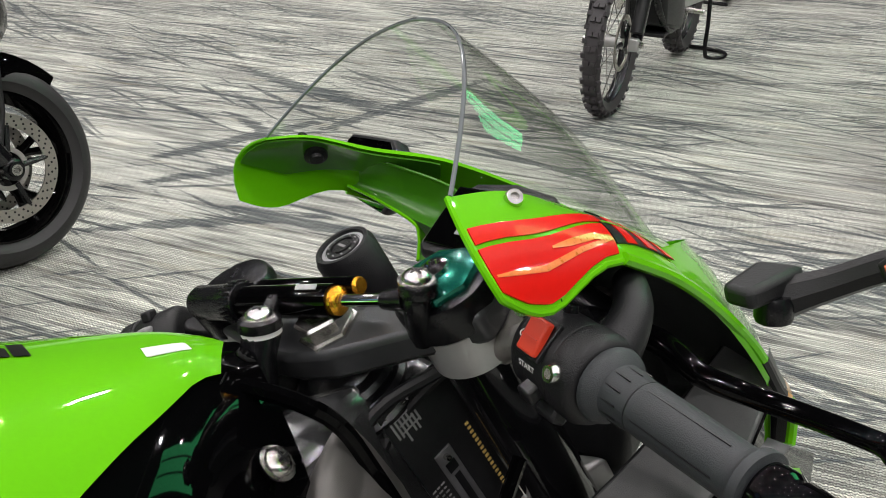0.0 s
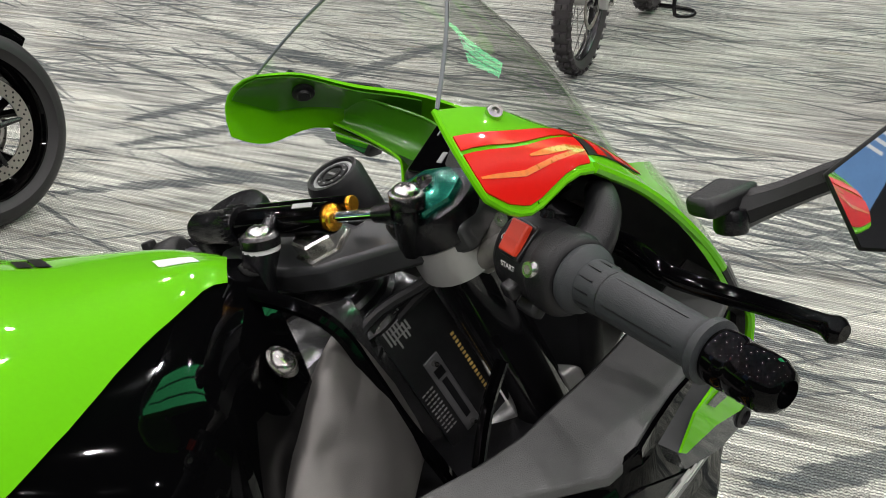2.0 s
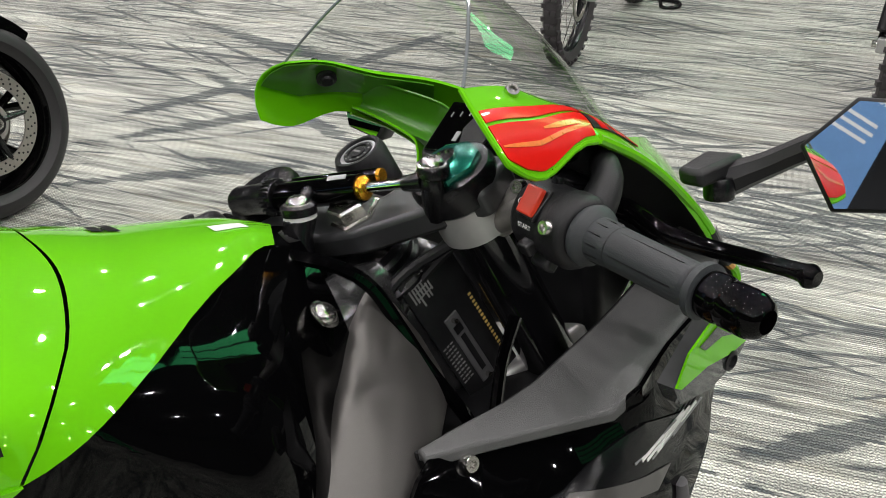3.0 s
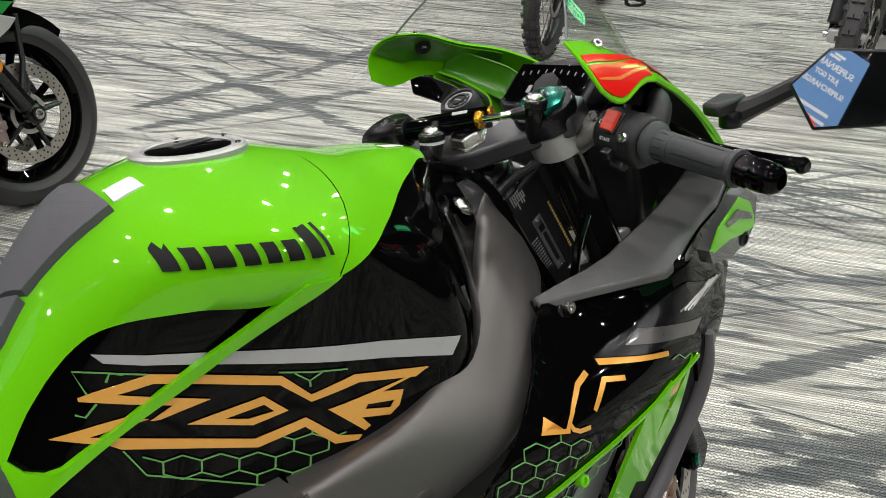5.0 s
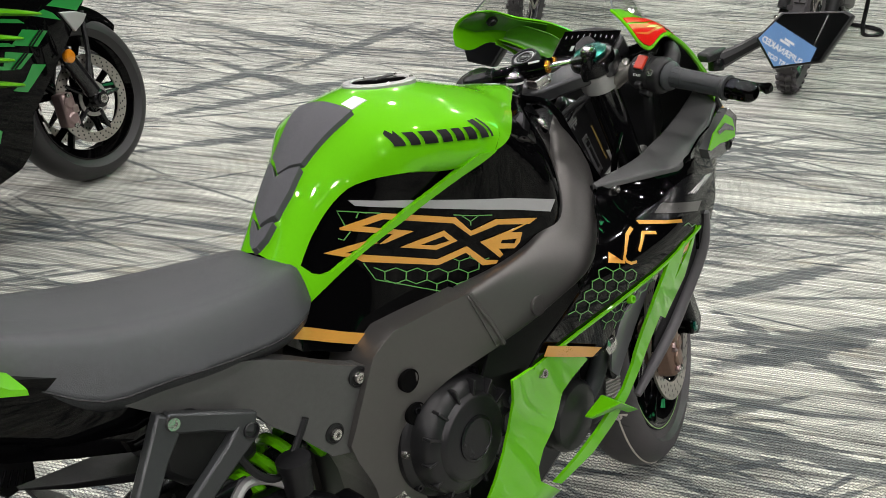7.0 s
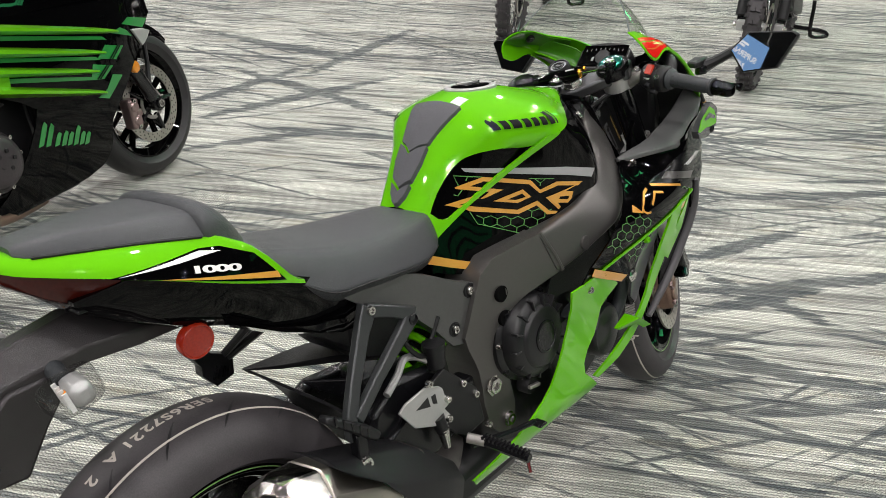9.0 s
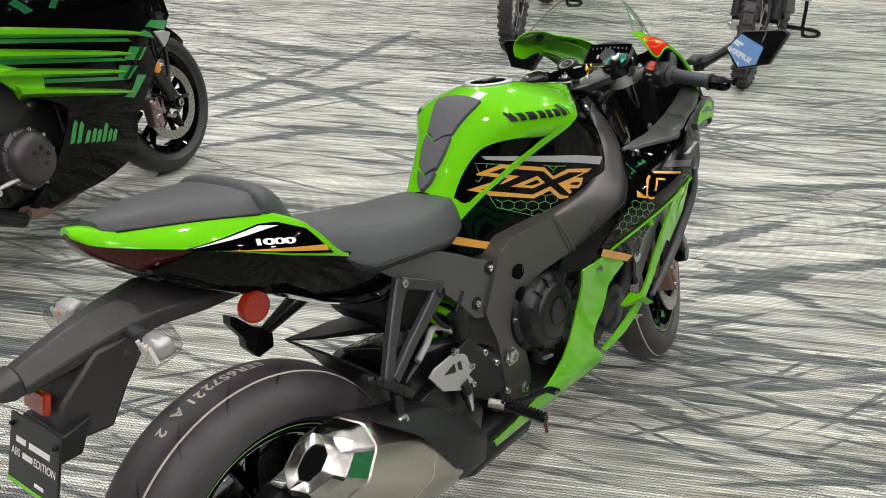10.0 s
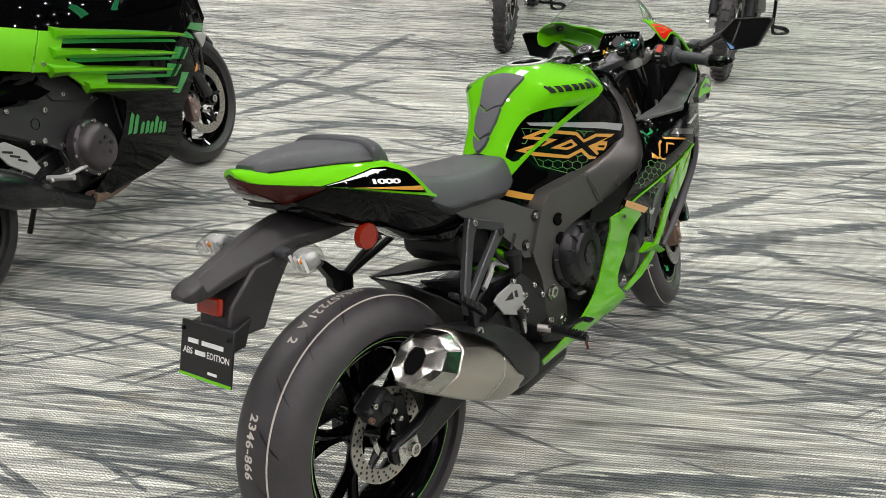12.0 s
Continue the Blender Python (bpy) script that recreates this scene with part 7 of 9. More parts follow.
# ---- handlebars: built for the right hand side, and mirrored through the steering for the left
def handlebar(m, right):
    s_in, s_out = Vector((1.210, -0.180, 0.890)), Vector((1.186, -0.360, 0.869))
    ax = (s_out - s_in).normalized()

    def on(d):
        return s_in + ax * d

    bar = part("handlebar", tube([st(0.030, -0.107, -0.062) if right else m.inverted() @ st(0.030, 0.107, -0.062), on(-0.020), on(0.0), on(0.16)], 0.011, 14), CASTING if right else SATIN, bike, "clip-on handlebar", m=m)
    grip = part("grip", disc(on(0.046), ax, [(0.014, 0), (0.0225, 0.002), (0.0235, 0.005), (0.0222, 0.009), (0.0168, 0.013), (0.0158, 0.03), (0.0152, 0.098), (0.0158, 0.103), (0.0190, 0.106), (0.0190, 0.111), (0.012, 0.113)], 28), RUBBER, bar, "grey rubber grip", m=m)
    bm = bmesh.new()
    gm = aim(on(0.046), ax)
    for k in range(12):
        a = 2 * math.pi * k / 12 + 0.2
        block((0.0163 * math.cos(a), 0.0205, 0.0163 * math.sin(a)), (0.0009, 0.011, 0.0009), gm, bm)
    for k in range(5):
        a = 2 * math.pi * k / 5 + 0.1
        block((0.0154 * math.cos(a), 0.066, 0.0154 * math.sin(a)), (0.0008, 0.056, 0.0008), gm, bm)
    part("grip_groove", bm, LABEL_BLACK, grip, "dark moulded grip grooves", kind="stuff", m=m)
    part("grip_band", disc(on(0.078), ax, [(0.0150, 0), (0.0160, 0.0002), (0.0160, 0.0008), (0.0150, 0.0010)], 28), LABEL_BLACK, grip, m=m)
    end = part("bar_end", disc(on(0.158), ax, [(0.010, 0), (0.0155, 0.001), (0.0160, 0.004), (0.0160, 0.012), (0.0148, 0.014), (0.0148, 0.017), (0.0160, 0.019), (0.0152, 0.036), (0.0115, 0.043), (0.0078, 0.045), (0.0072, 0.040), (0.0005, 0.040)], 28), BLACK, bar, "gloss black bar end weight", m=m)
    # switch housing, in two halves along the bar
    back = Vector((-0.730, 0.018, 0.683))
    back = (back - ax * back.dot(ax)).normalized()
    down = back.cross(ax).normalized()
    if down.z > 0:
        down = -down

    def around(d, angle, r):
        return on(d) + r * (math.cos(radians(angle)) * back + math.sin(radians(angle)) * down)

    def drum(rows):
        return loft([[around(d, 360 * k / 32, r * (1 + 0.14 * max(0.0, math.cos(radians(360 * k / 32 - 100))) ** 2)) for k in range(32)] for d, r in rows])

    pod = part("switch_pod", drum([(-0.016, 0.018), (-0.014, 0.0235), (-0.009, 0.0258), (0.024, 0.0264), (0.0255, 0.0252)]), PLASTIC, bar, "black switch housing", m=m, angle=50)
    part("pod_half", drum([(0.0255, 0.0252), (0.027, 0.0272), (0.040, 0.0272), (0.045, 0.0250), (0.047, 0.0200)]), PLASTIC, pod, m=m, angle=50)
    if right:
        part("cable_guard", tube([(1.212, -0.210, 0.888), (1.227, -0.214, 0.896), (1.242, -0.212, 0.910), (1.254, -0.202, 0.918), (1.268, -0.187, 0.917), (1.290, -0.165, 0.902)], [0.019, 0.0155, 0.0130, 0.0115, 0.0105, 0.009], 16, smooth=4), PLASTIC, bar, "black throttle cable guard", m=m)
        rk = Matrix.Translation(around(0.010, 2, 0.0258)) @ Matrix((ax, down, (ax.cross(down)))).transposed().to_4x4()
        facing = ax.cross(down).dot(back)
        up_w = 0.0025 if facing > 0 else -0.0025
        part("switch_recess", block((0, 0, 0.2 * up_w), (0.0205, 0.0265, 0.004), rk), LABEL_BLACK, pod, bevel=0.001, m=m)
        tip = rk @ pose(0, 0, up_w, 9, 0, 0)
        part("stop_switch", block((0, 0, up_w), (0.0165, 0.0225, 0.006), tip), RED_SWITCH, pod, "red stop switch rocker", bevel=0.0014, m=m)
        part("switch_ridge", block((0, 0.002, 2.3 * up_w), (0.0150, 0.0014, 0.0012), tip), RED_SWITCH, pod, m=m)
        part("start_button", block((0, 0, 0), (0.012, 0.011, 0.012), Matrix.Translation(around(0.012, 72, 0.031)) @ rk.to_3x3().to_4x4() @ pose(0, 0, 0, 65, 0, 0)), LABEL_BLACK, pod, bevel=0.002, m=m)
        part("mode_button", block((0, 0, 0), (0.020, 0.012, 0.014), Matrix.Translation(around(0.018, 104, 0.032)) @ rk.to_3x3().to_4x4() @ pose(0, 0, 0, 100, 0, 0)), PLASTIC, pod, bevel=0.003, m=m)
        bolt("pod_screw", around(0.0325, 28, 0.0270), around(0, 28, 1.0) - on(0), 0.0060, pod)
        bolt("pod_screw", around(0.004, -62, 0.0258), around(0, -62, 1.0) - on(0), 0.0048, pod, SATIN)
        o = around(0.007, 44, 0.0270)
        w = around(0, 44, 1.0) - on(0)
        lettering("START", 0.0052, flat_at(o, ax, w.cross(ax)), WHITE, pod, "switch_lettering", bold=0.00015)
        o = around(-0.005, 8, 0.0262)
        part("run_mark", lathe([(0.0024, -0.0003), (0.0024, 0.0004), (0.0018, 0.0004), (0.0018, -0.0003)], 18, aim(o, back)), WHITE, pod)
        part("clamp_bracket", block((1.276, -0.158, 0.894), (0.016, 0.026, 0.018)), CASTING, bar, bevel=0.004)
        part("clip_on_boss", tube([st(0.030, -0.107, -0.060), (1.232, -0.140, 0.892)], [0.020, 0.015], 14), CASTING, bar)
        for q in ((1.222, -0.138, 0.902), (1.214, -0.150, 0.884)):
            bolt("clamp_screw", q, (-0.9, -0.3, 0.3), 0.0065, bar)
    else:
        for k in range(3):
            part("left_button", block((0, 0, 0), (0.012, 0.010, 0.010), Matrix.Translation(around(0.010, -30 + 42 * k, 0.028))), GREY_PRINT if k == 1 else PLASTIC, pod, bevel=0.002, m=m)
    # lever
    part("lever_perch", tube([on(-0.004) + Vector((0.024, 0, 0.004)), on(-0.002) + Vector((0.055, 0.0, -0.004))], [0.014, 0.012], 12), SATIN, bar, m=m)
    lev = [on(-0.010) + Vector((0.058, 0.0, -0.008)), on(0.020) + Vector((0.074, 0, -0.012)), on(0.055) + Vector((0.074, 0, -0.018)), on(0.085) + Vector((0.090, 0, -0.024)), on(0.130) + Vector((0.104, 0, -0.024)), on(0.158) + Vector((0.108, 0, -0.022)), on(0.168) + Vector((0.108, 0, -0.022)), on(0.174) + Vector((0.108, 0, -0.022))]
    part("lever", tube(lev, [0.009, 0.009, 0.008, 0.0072, 0.0068, 0.0068, 0.0095, 0.006], 12, smooth=3), BLACK, bar, "gloss black brake lever" if right else "gloss black clutch lever", m=m)
    part("master_cylinder", tube([on(-0.035) + Vector((0.055, 0, -0.002)), on(0.006) + Vector((0.050, 0, 0.0))], 0.014, 12), SATIN, bar, m=m)


handlebar(Matrix(), True)
flip = steer @ Matrix.Diagonal((1, -1, 1, 1)) @ steer.inverted()
handlebar(flip, False)

# cables and hoses round the steering head
for pts, r, mt in (([(1.062, -0.040, 0.872), (1.085, -0.070, 0.862), (1.108, -0.078, 0.838), (1.124, -0.086, 0.800), (1.138, -0.098, 0.760), (1.156, -0.112, 0.718), (1.17, -0.112, 0.69)], 0.0062, BLACK),
                   ([(1.215, -0.110, 0.875), (1.190, -0.080, 0.850), (1.150, -0.055, 0.825), (1.110, -0.060, 0.790), (1.09, -0.09, 0.74)], 0.0050, PLASTIC),
                   ([(1.230, -0.100, 0.870), (1.195, -0.070, 0.840), (1.160, -0.050, 0.800), (1.13, -0.06, 0.76)], 0.0045, PLASTIC),
                   ([(1.225, -0.118, 0.780), (1.205, -0.118, 0.745), (1.185, -0.125, 0.705)], 0.0055, BLACK)):
    part("cable", tube(pts, r, 8, smooth=5), mt, bike, "black control cable")

# steering head casting with labels
def hd(f, y, a):
    """A place in the fixed steering head."""
    return STEM + fwd * f + Vector((0, y, 0)) + axis * a


HEAD_RING = [(-0.040, -0.046), (-0.010, -0.061), (0.046, -0.061), (0.056, -0.050), (0.056, 0.050), (0.046, 0.061), (-0.010, 0.061), (-0.040, 0.046)]
part("steering_head", loft([[hd(f * g, y * g, a) for f, y in HEAD_RING] for a, g in ((-0.062, 0.70), (-0.074, 0.86), (-0.088, 0.97), (-0.11, 1.0), (-0.26, 1.0))]), HEAD, bike, "dark glossy cast steering head", bevel=0.006)
for side in (-1, 1):
    part("head_gusset", loft([
        [(1.150, side * 0.030, 0.845), (1.150, side * 0.052, 0.838), (1.172, side * 0.058, 0.720), (1.172, side * 0.020, 0.720)],
        [(1.110, side * 0.030, 0.848), (1.110, side * 0.066, 0.836), (1.130, side * 0.088, 0.700), (1.130, side * 0.020, 0.700)],
        [(1.070, side * 0.030, 0.842), (1.070, side * 0.074, 0.828), (1.085, side * 0.105, 0.690), (1.085, side * 0.020, 0.690)],
        [(1.030, side * 0.030, 0.820), (1.030, side * 0.080, 0.808), (1.040, side * 0.115, 0.680), (1.040, side * 0.020, 0.680)]]), HEAD, bike, "dark frame gusset", bevel=0.014, angle=60)
part("head_shroud", loft([[(1.10, -0.14, 0.52), (1.10, 0.14, 0.52), (1.10, 0.13, 0.69), (1.10, -0.13, 0.69)], [(1.36, -0.12, 0.56), (1.36, 0.12, 0.56), (1.36, 0.11, 0.70), (1.36, -0.11, 0.70)]]), PLASTIC, bike, bevel=0.01)
hv = Vector((-0.40, 0.10, 0.91)).normalized()
hw = Vector((0, -0.99, 0.12))
hw = (hw - hv * hw.dot(hv)).normalized()
hu = hv.cross(hw)
head_m = Matrix.Translation((1.205, -0.0625, 0.770)) @ Matrix((hu, hv, hw)).transposed().to_4x4()
plate = part("data_label", block((-0.002, -0.006, 0), (0.064, 0.150, 0.0016), head_m), HEAD_FLAT, bike, "dark cast face with printed data")
badge = part("maker_badge", block((-0.007, -0.030, 0.0014), (0.0165, 0.080, 0.002), head_m), LABEL_GREY, plate, "dark riveted maker's badge", bevel=0.003)
part("badge_mark", block((-0.007, -0.036, 0.0026), (0.0060, 0.044, 0.0008), head_m), LABEL_BLACK, badge)
part("badge_mark", block((-0.007, -0.006, 0.0026), (0.0095, 0.009, 0.0008), head_m), LABEL_BLACK, badge)
for v in (0.004, -0.066):
    bolt("badge_rivet", head_m @ Vector((-0.007, v, 0.002)), hw, 0.0026, badge)
for k in range(17):
    part("data_bar", block((0.022, 0.010 - 0.0044 * k, 0.0013), (0.0034, 0.0022, 0.0006), head_m), YELLOW_PRINT, plate)
for k in range(11):
    for c in range(3):
        part("data_bar", block((-0.030 + 0.0046 * c, -0.012 - 0.0042 * k, 0.0013), (0.0036 - 0.001 * ((k + c) % 2), 0.0013, 0.0006), head_m), GREY_PRINT, plate)
for k in range(7):
    part("pictogram_bar", block((-0.028 + 0.0036 * k, 0.054 - 0.004 * (k % 3), 0.0013), (0.0016, 0.022 - 0.006 * (k % 2), 0.0006), head_m), GREY_PRINT, plate)
for k in range(4):
    part("pictogram_bar", block((-0.016, 0.045 + 0.0062 * k, 0.0014), (0.018 - 0.004 * (k % 2), 0.0012, 0.0006), head_m), GREY_PRINT, plate)
for r, a in ((0.041, -0.050), (0.045, -0.060), (0.050, -0.072)):
    part("bearing_ring", lathe([(r - 0.012, -0.004), (r, -0.003), (r + 0.001, 0.001), (r - 0.002, 0.005), (r - 0.012, 0.006)], 40, aim(hd(-0.004, -0.012, a), axis)), SATIN, bike, "black steering bearing ring")
part("cowl_button", disc((1.243, 0.166, 0.970), (-0.36, -0.66, -0.66), [(0.011, -0.002), (0.011, 0.002), (0.007, 0.003), (0.006, 0.006), (0.0005, 0.006)], 20), PLASTIC, bike, "black trim clip")
button("cover_screw", (1.060, -0.084, 0.836), (0.42, -0.58, 0.70), 0.0105, bike)

# front wheel
wc = (STEM - axis * 0.662 + fwd * 0.008)
front, front_m = sport_wheel(bike, (0, 0, 0), steer @ Matrix.Translation(wc), 0.290, 0.118, 0.212, 0.092, "front_wheel", -0.030, 5, [(2.75, "F", -0.036), (2.95, "G67", -0.030), (3.35, "6", -0.034)])
for s in (-1, 1):
    brake_disc(front, front_m, s * 0.072, 0.155, 0.118, 30, 0.05)
    mm = steer @ Matrix.Translation(wc)
    fc = part("front_caliper", block((-0.105, s * 0.080, 0.005), (0.055, 0.064, 0.125), mm @ Matrix.Translation((-0.105, 0, 0.005)) @ pose(0, 0, 0, 0, -8, 0) @ Matrix.Translation((0.105, 0, -0.005))), BRONZE, bike, "brown monobloc front caliper", bevel=0.012)
    for (ax, az), (bx, bz) in (((-0.125, 0.055), (-0.090, 0.030)), ((-0.090, 0.030), (-0.124, 0.006)), ((-0.124, 0.006), (-0.088, -0.020)), ((-0.088, -0.020), (-0.122, -0.044)), ((-0.088, 0.052), (-0.086, -0.045))):
        part("caliper_rib", tube([mm @ Vector((ax, s * 0.112, az)), mm @ Vector((bx, s * 0.112, bz))], 0.0055, 8), PINK_ALLOY, fc)
    for bz in (-0.02, 0.03):
        part("piston_boss", disc(mm @ Vector((-0.105, s * 0.110, bz)), mm.to_3x3() @ Vector((0, s, 0)), [(0.019, -0.01), (0.019, 0.004), (0.015, 0.008), (0.0005, 0.009)], 20), BRONZE, fc)
    part("caliper_bridge", block((-0.088, s * 0.084, 0.005), (0.030, 0.070, 0.026), mm), BRONZE, fc, bevel=0.006)
    for bz in (-0.05, 0.06):
        bolt("caliper_bolt", mm @ Vector((-0.105, s * 0.112, bz)), mm.to_3x3() @ Vector((0, s, 0)), 0.008, fc)
    part("axle_bobbin", disc(mm @ Vector((0, s * 0.112, 0)), mm.to_3x3() @ Vector((0, s, 0)), [(0.010, -0.03), (0.017, 0.0), (0.019, 0.004), (0.019, 0.014), (0.015, 0.018), (0.0005, 0.018)], 24), BLACK, bike, "black axle protector")
    part("bobbin_cap", disc(mm @ Vector((0, s * 0.131, 0)), mm.to_3x3() @ Vector((0, s, 0)), [(0.013, -0.002), (0.012, 0.003), (0.006, 0.004), (0.0005, 0.003)], 20), ANODISED, bike, "teal anodised cap")
rings = []
for k in range(15):
    a = radians(150 - 125 * k / 14)
    c = Vector((0.305 * math.cos(a), 0, 0.305 * math.sin(a)))
    o = Vector((math.cos(a), 0, math.sin(a)))
    w = 0.055 + 0.012 * math.sin(math.pi * k / 14)
    rings.append([steer @ (wc + c + o * d + Vector((0, y, 0))) for y, d in ((-w, -0.05), (-w, -0.02), (-0.6 * w, 0.006), (0, 0.012), (0.6 * w, 0.006), (w, -0.02), (w, -0.05), (0.92 * w, -0.05), (0.55 * w, 0.001), (0, 0.007), (-0.55 * w, 0.001), (-0.92 * w, -0.05))])
part("front_mudguard", loft(rings), BLACK, bike, "gloss black front mudguard")

# mirrors on folding arms
MIRROR_HEX = [(-0.271, 0.905), (-0.309, 0.945), (-0.407, 0.944), (-0.418, 0.937), (-0.379, 0.867), (-0.305, 0.857)]
for side in (-1, 1):
    c = Vector((1.42, 0.360, 0.905))
    tilt = Matrix.Translation((1.42, -0.36, 0.90)) @ pose(0, 0, 0, 0, MIRROR_PITCH, MIRROR_YAW) @ Matrix.Translation((-1.42, 0.36, -0.90))

    def hexring(grow, dx):
        pts = []
        for y, z in MIRROR_HEX:
            p = tilt @ Vector((1.42 + dx, -0.355 + (y + 0.355) * grow, 0.90 + (z - 0.90) * grow))
            pts.append(Vector((p.x, -side * p.y + (0.020 if side > 0 else 0.0), p.z - (0.008 if side > 0 else 0.0))))
        return pts
    shell = part("mirror_shell", loft([hexring(1.0, -0.002), hexring(1.045, 0.0), hexring(1.05, 0.006), hexring(0.94, 0.024), hexring(0.62, 0.036)]), PLASTIC, bike, "matte black mirror shell", bevel=0.002)
    part("mirror_glass", loft([hexring(0.97, -0.0032), hexring(0.97, -0.0020)]), MIRROR, shell, "mirror glass", smooth=False)
    arm = part("mirror_arm", tube([(1.412, side * 0.205, 0.868), (1.425, side * 0.235, 0.882), (1.436, side * 0.275, 0.902), (1.442, side * 0.310 + (0.020 if side > 0 else 0.0), 0.906)], [0.016, 0.012, 0.012, 0.018], 8, smooth=4), PLASTIC, bike, "matte black mirror arm")
    part("mirror_base", loft([[(1.362, side * 0.190, 0.874), (1.418, side * 0.180, 0.872), (1.425, side * 0.212, 0.870), (1.366, side * 0.212, 0.872)], [(1.360, side * 0.188, 0.890), (1.416, side * 0.180, 0.892), (1.430, side * 0.212, 0.890), (1.364, side * 0.210, 0.888)]]), PLASTIC, arm, bevel=0.005)
    part("mirror_hinge", disc((1.400, side * 0.205, 0.854), (0, 0, 1), [(0.013, 0), (0.014, 0.003), (0.014, 0.014), (0.012, 0.020)], 20), SATIN, arm)

# side stand on the far side
part("side_stand", tube([(0.66, 0.10, 0.26), (0.63, 0.17, 0.14), (0.60, 0.225, 0.035)], 0.010, 10), SATIN, bike, "black side stand")
part("stand_foot", block((0.600, 0.228, 0.034), (0.06, 0.035, 0.010), Matrix.Translation((0.6, 0.228, 0.034)) @ pose(0, 0, 0, 11, 0, 0) @ Matrix.Translation((-0.6, -0.228, -0.034))), SATIN, bike, bevel=0.003)


# the left half of the cowl stands a little ahead of and below the right half
SKEWED = {"windscreen", "screen_edge", "upper_cowl", "cowl_shade", "cowl_rim", "screen_screw", "inner_cowl", "inner_cowl_lip", "nose_skin", "cowl_edge", "edge_decal", "inner_nose"}
for ob in bike.children_recursive:
    if ob.type == "MESH" and ob.name.split(".")[0] in SKEWED:
        for v in ob.data.vertices:
            if v.co.y > 0:
                v.co.x += 0.21 * v.co.y
                v.co.z -= 0.10 * v.co.y

# blue banner that hangs behind the walk, seen only in the mirror
BANNER = Matrix.Translation((-5.04, 2.79, 3.55)) @ Matrix(((0.85, 0, 0.52), (0.52, 0, -0.85), (0, 1, 0))).to_4x4()
sign = thing("hanging_banner", BANNER, "pale blue fabric banner hung on two wires", "banner")
part("cloth", block((0.75, -0.90, 0), (1.50, 1.80, 0.008)), BLUE_SIGN, sign)
for x in (0.04, 1.46):
    part("wire", tube([(x, 0, 0), (x, HALL_H - 3.55, 0)], 0.003, 6), STEEL, sign)
for row, words, size in ((-0.20, "SUPERNAKED", 0.082), (-0.30, "JUST GOT", 0.060), (-0.40, "SUPERCHARGED", 0.068)):
    lettering(words, size, flat_at((0.33, row, 0.0045), (1, 0, 0), (0, 1, 0)), WHITE, sign, "banner_lettering", bold=0.002)
for row in (-0.60, -0.68, -0.76):
    part("banner_bar", block((0.34, row, 0.0046), (0.42 - 0.06 * (row < -0.7), 0.030, 0.002)), WHITE, sign)
part("banner_mark", block((0.30, -0.09, 0.0046), (0.12, 0.022, 0.002)), WHITE, sign)
part("banner_mark", block((0.34, -0.12, 0.0046), (0.12, 0.022, 0.002)), WHITE, sign)

# tall green banner beside the walk, seen only in gloss
tall = thing("standing_banner", pose(1.6, -4.6, 0.0, 0, 0, 8), "tall green fabric banner on a flat metal foot", "banner")
part("cloth", block((0, 0, 1.75), (0.85, 0.012, 3.3)), GREEN_SIGN, tall)
part("foot", block((0, 0, 0.015), (0.90, 0.40, 0.03)), STEEL, tall, bevel=0.004)
part("pole", tube([(0, -0.02, 0.03), (0, -0.02, 3.4)], 0.015, 10), STEEL, tall)
for k in range(3):
    part("banner_stripe", block((-0.24 + 0.24 * k, 0.0075, 1.75), (0.07, 0.003, 3.1)), LABEL_BLACK, tall)

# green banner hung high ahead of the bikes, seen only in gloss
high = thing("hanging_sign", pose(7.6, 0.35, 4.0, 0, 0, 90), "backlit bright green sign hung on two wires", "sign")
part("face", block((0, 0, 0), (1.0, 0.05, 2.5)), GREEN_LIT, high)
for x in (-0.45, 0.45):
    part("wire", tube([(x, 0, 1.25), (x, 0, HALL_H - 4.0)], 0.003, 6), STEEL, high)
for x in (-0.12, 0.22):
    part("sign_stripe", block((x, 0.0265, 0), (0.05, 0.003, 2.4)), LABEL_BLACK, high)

# ---------------------------------------------------------------- the big black and green sport tourer behind
tourer = thing("sport_tourer", pose(-0.093, 1.823, 0.003, -9, 0, 18), "large gloss black sport motorcycle with green fins", "motorcycle")


def flank2(x, z):
    return hermite([(-0.4, 0.10), (0.0, 0.15), (0.35, 0.20), (0.7, 0.245), (1.0, 0.255), (1.25, 0.235), (1.5, 0.16)], x) * hermite([(0.15, 0.80), (0.3, 0.92), (0.5, 1.0), (0.7, 1.0), (0.9, 0.85), (1.1, 0.6)], z)


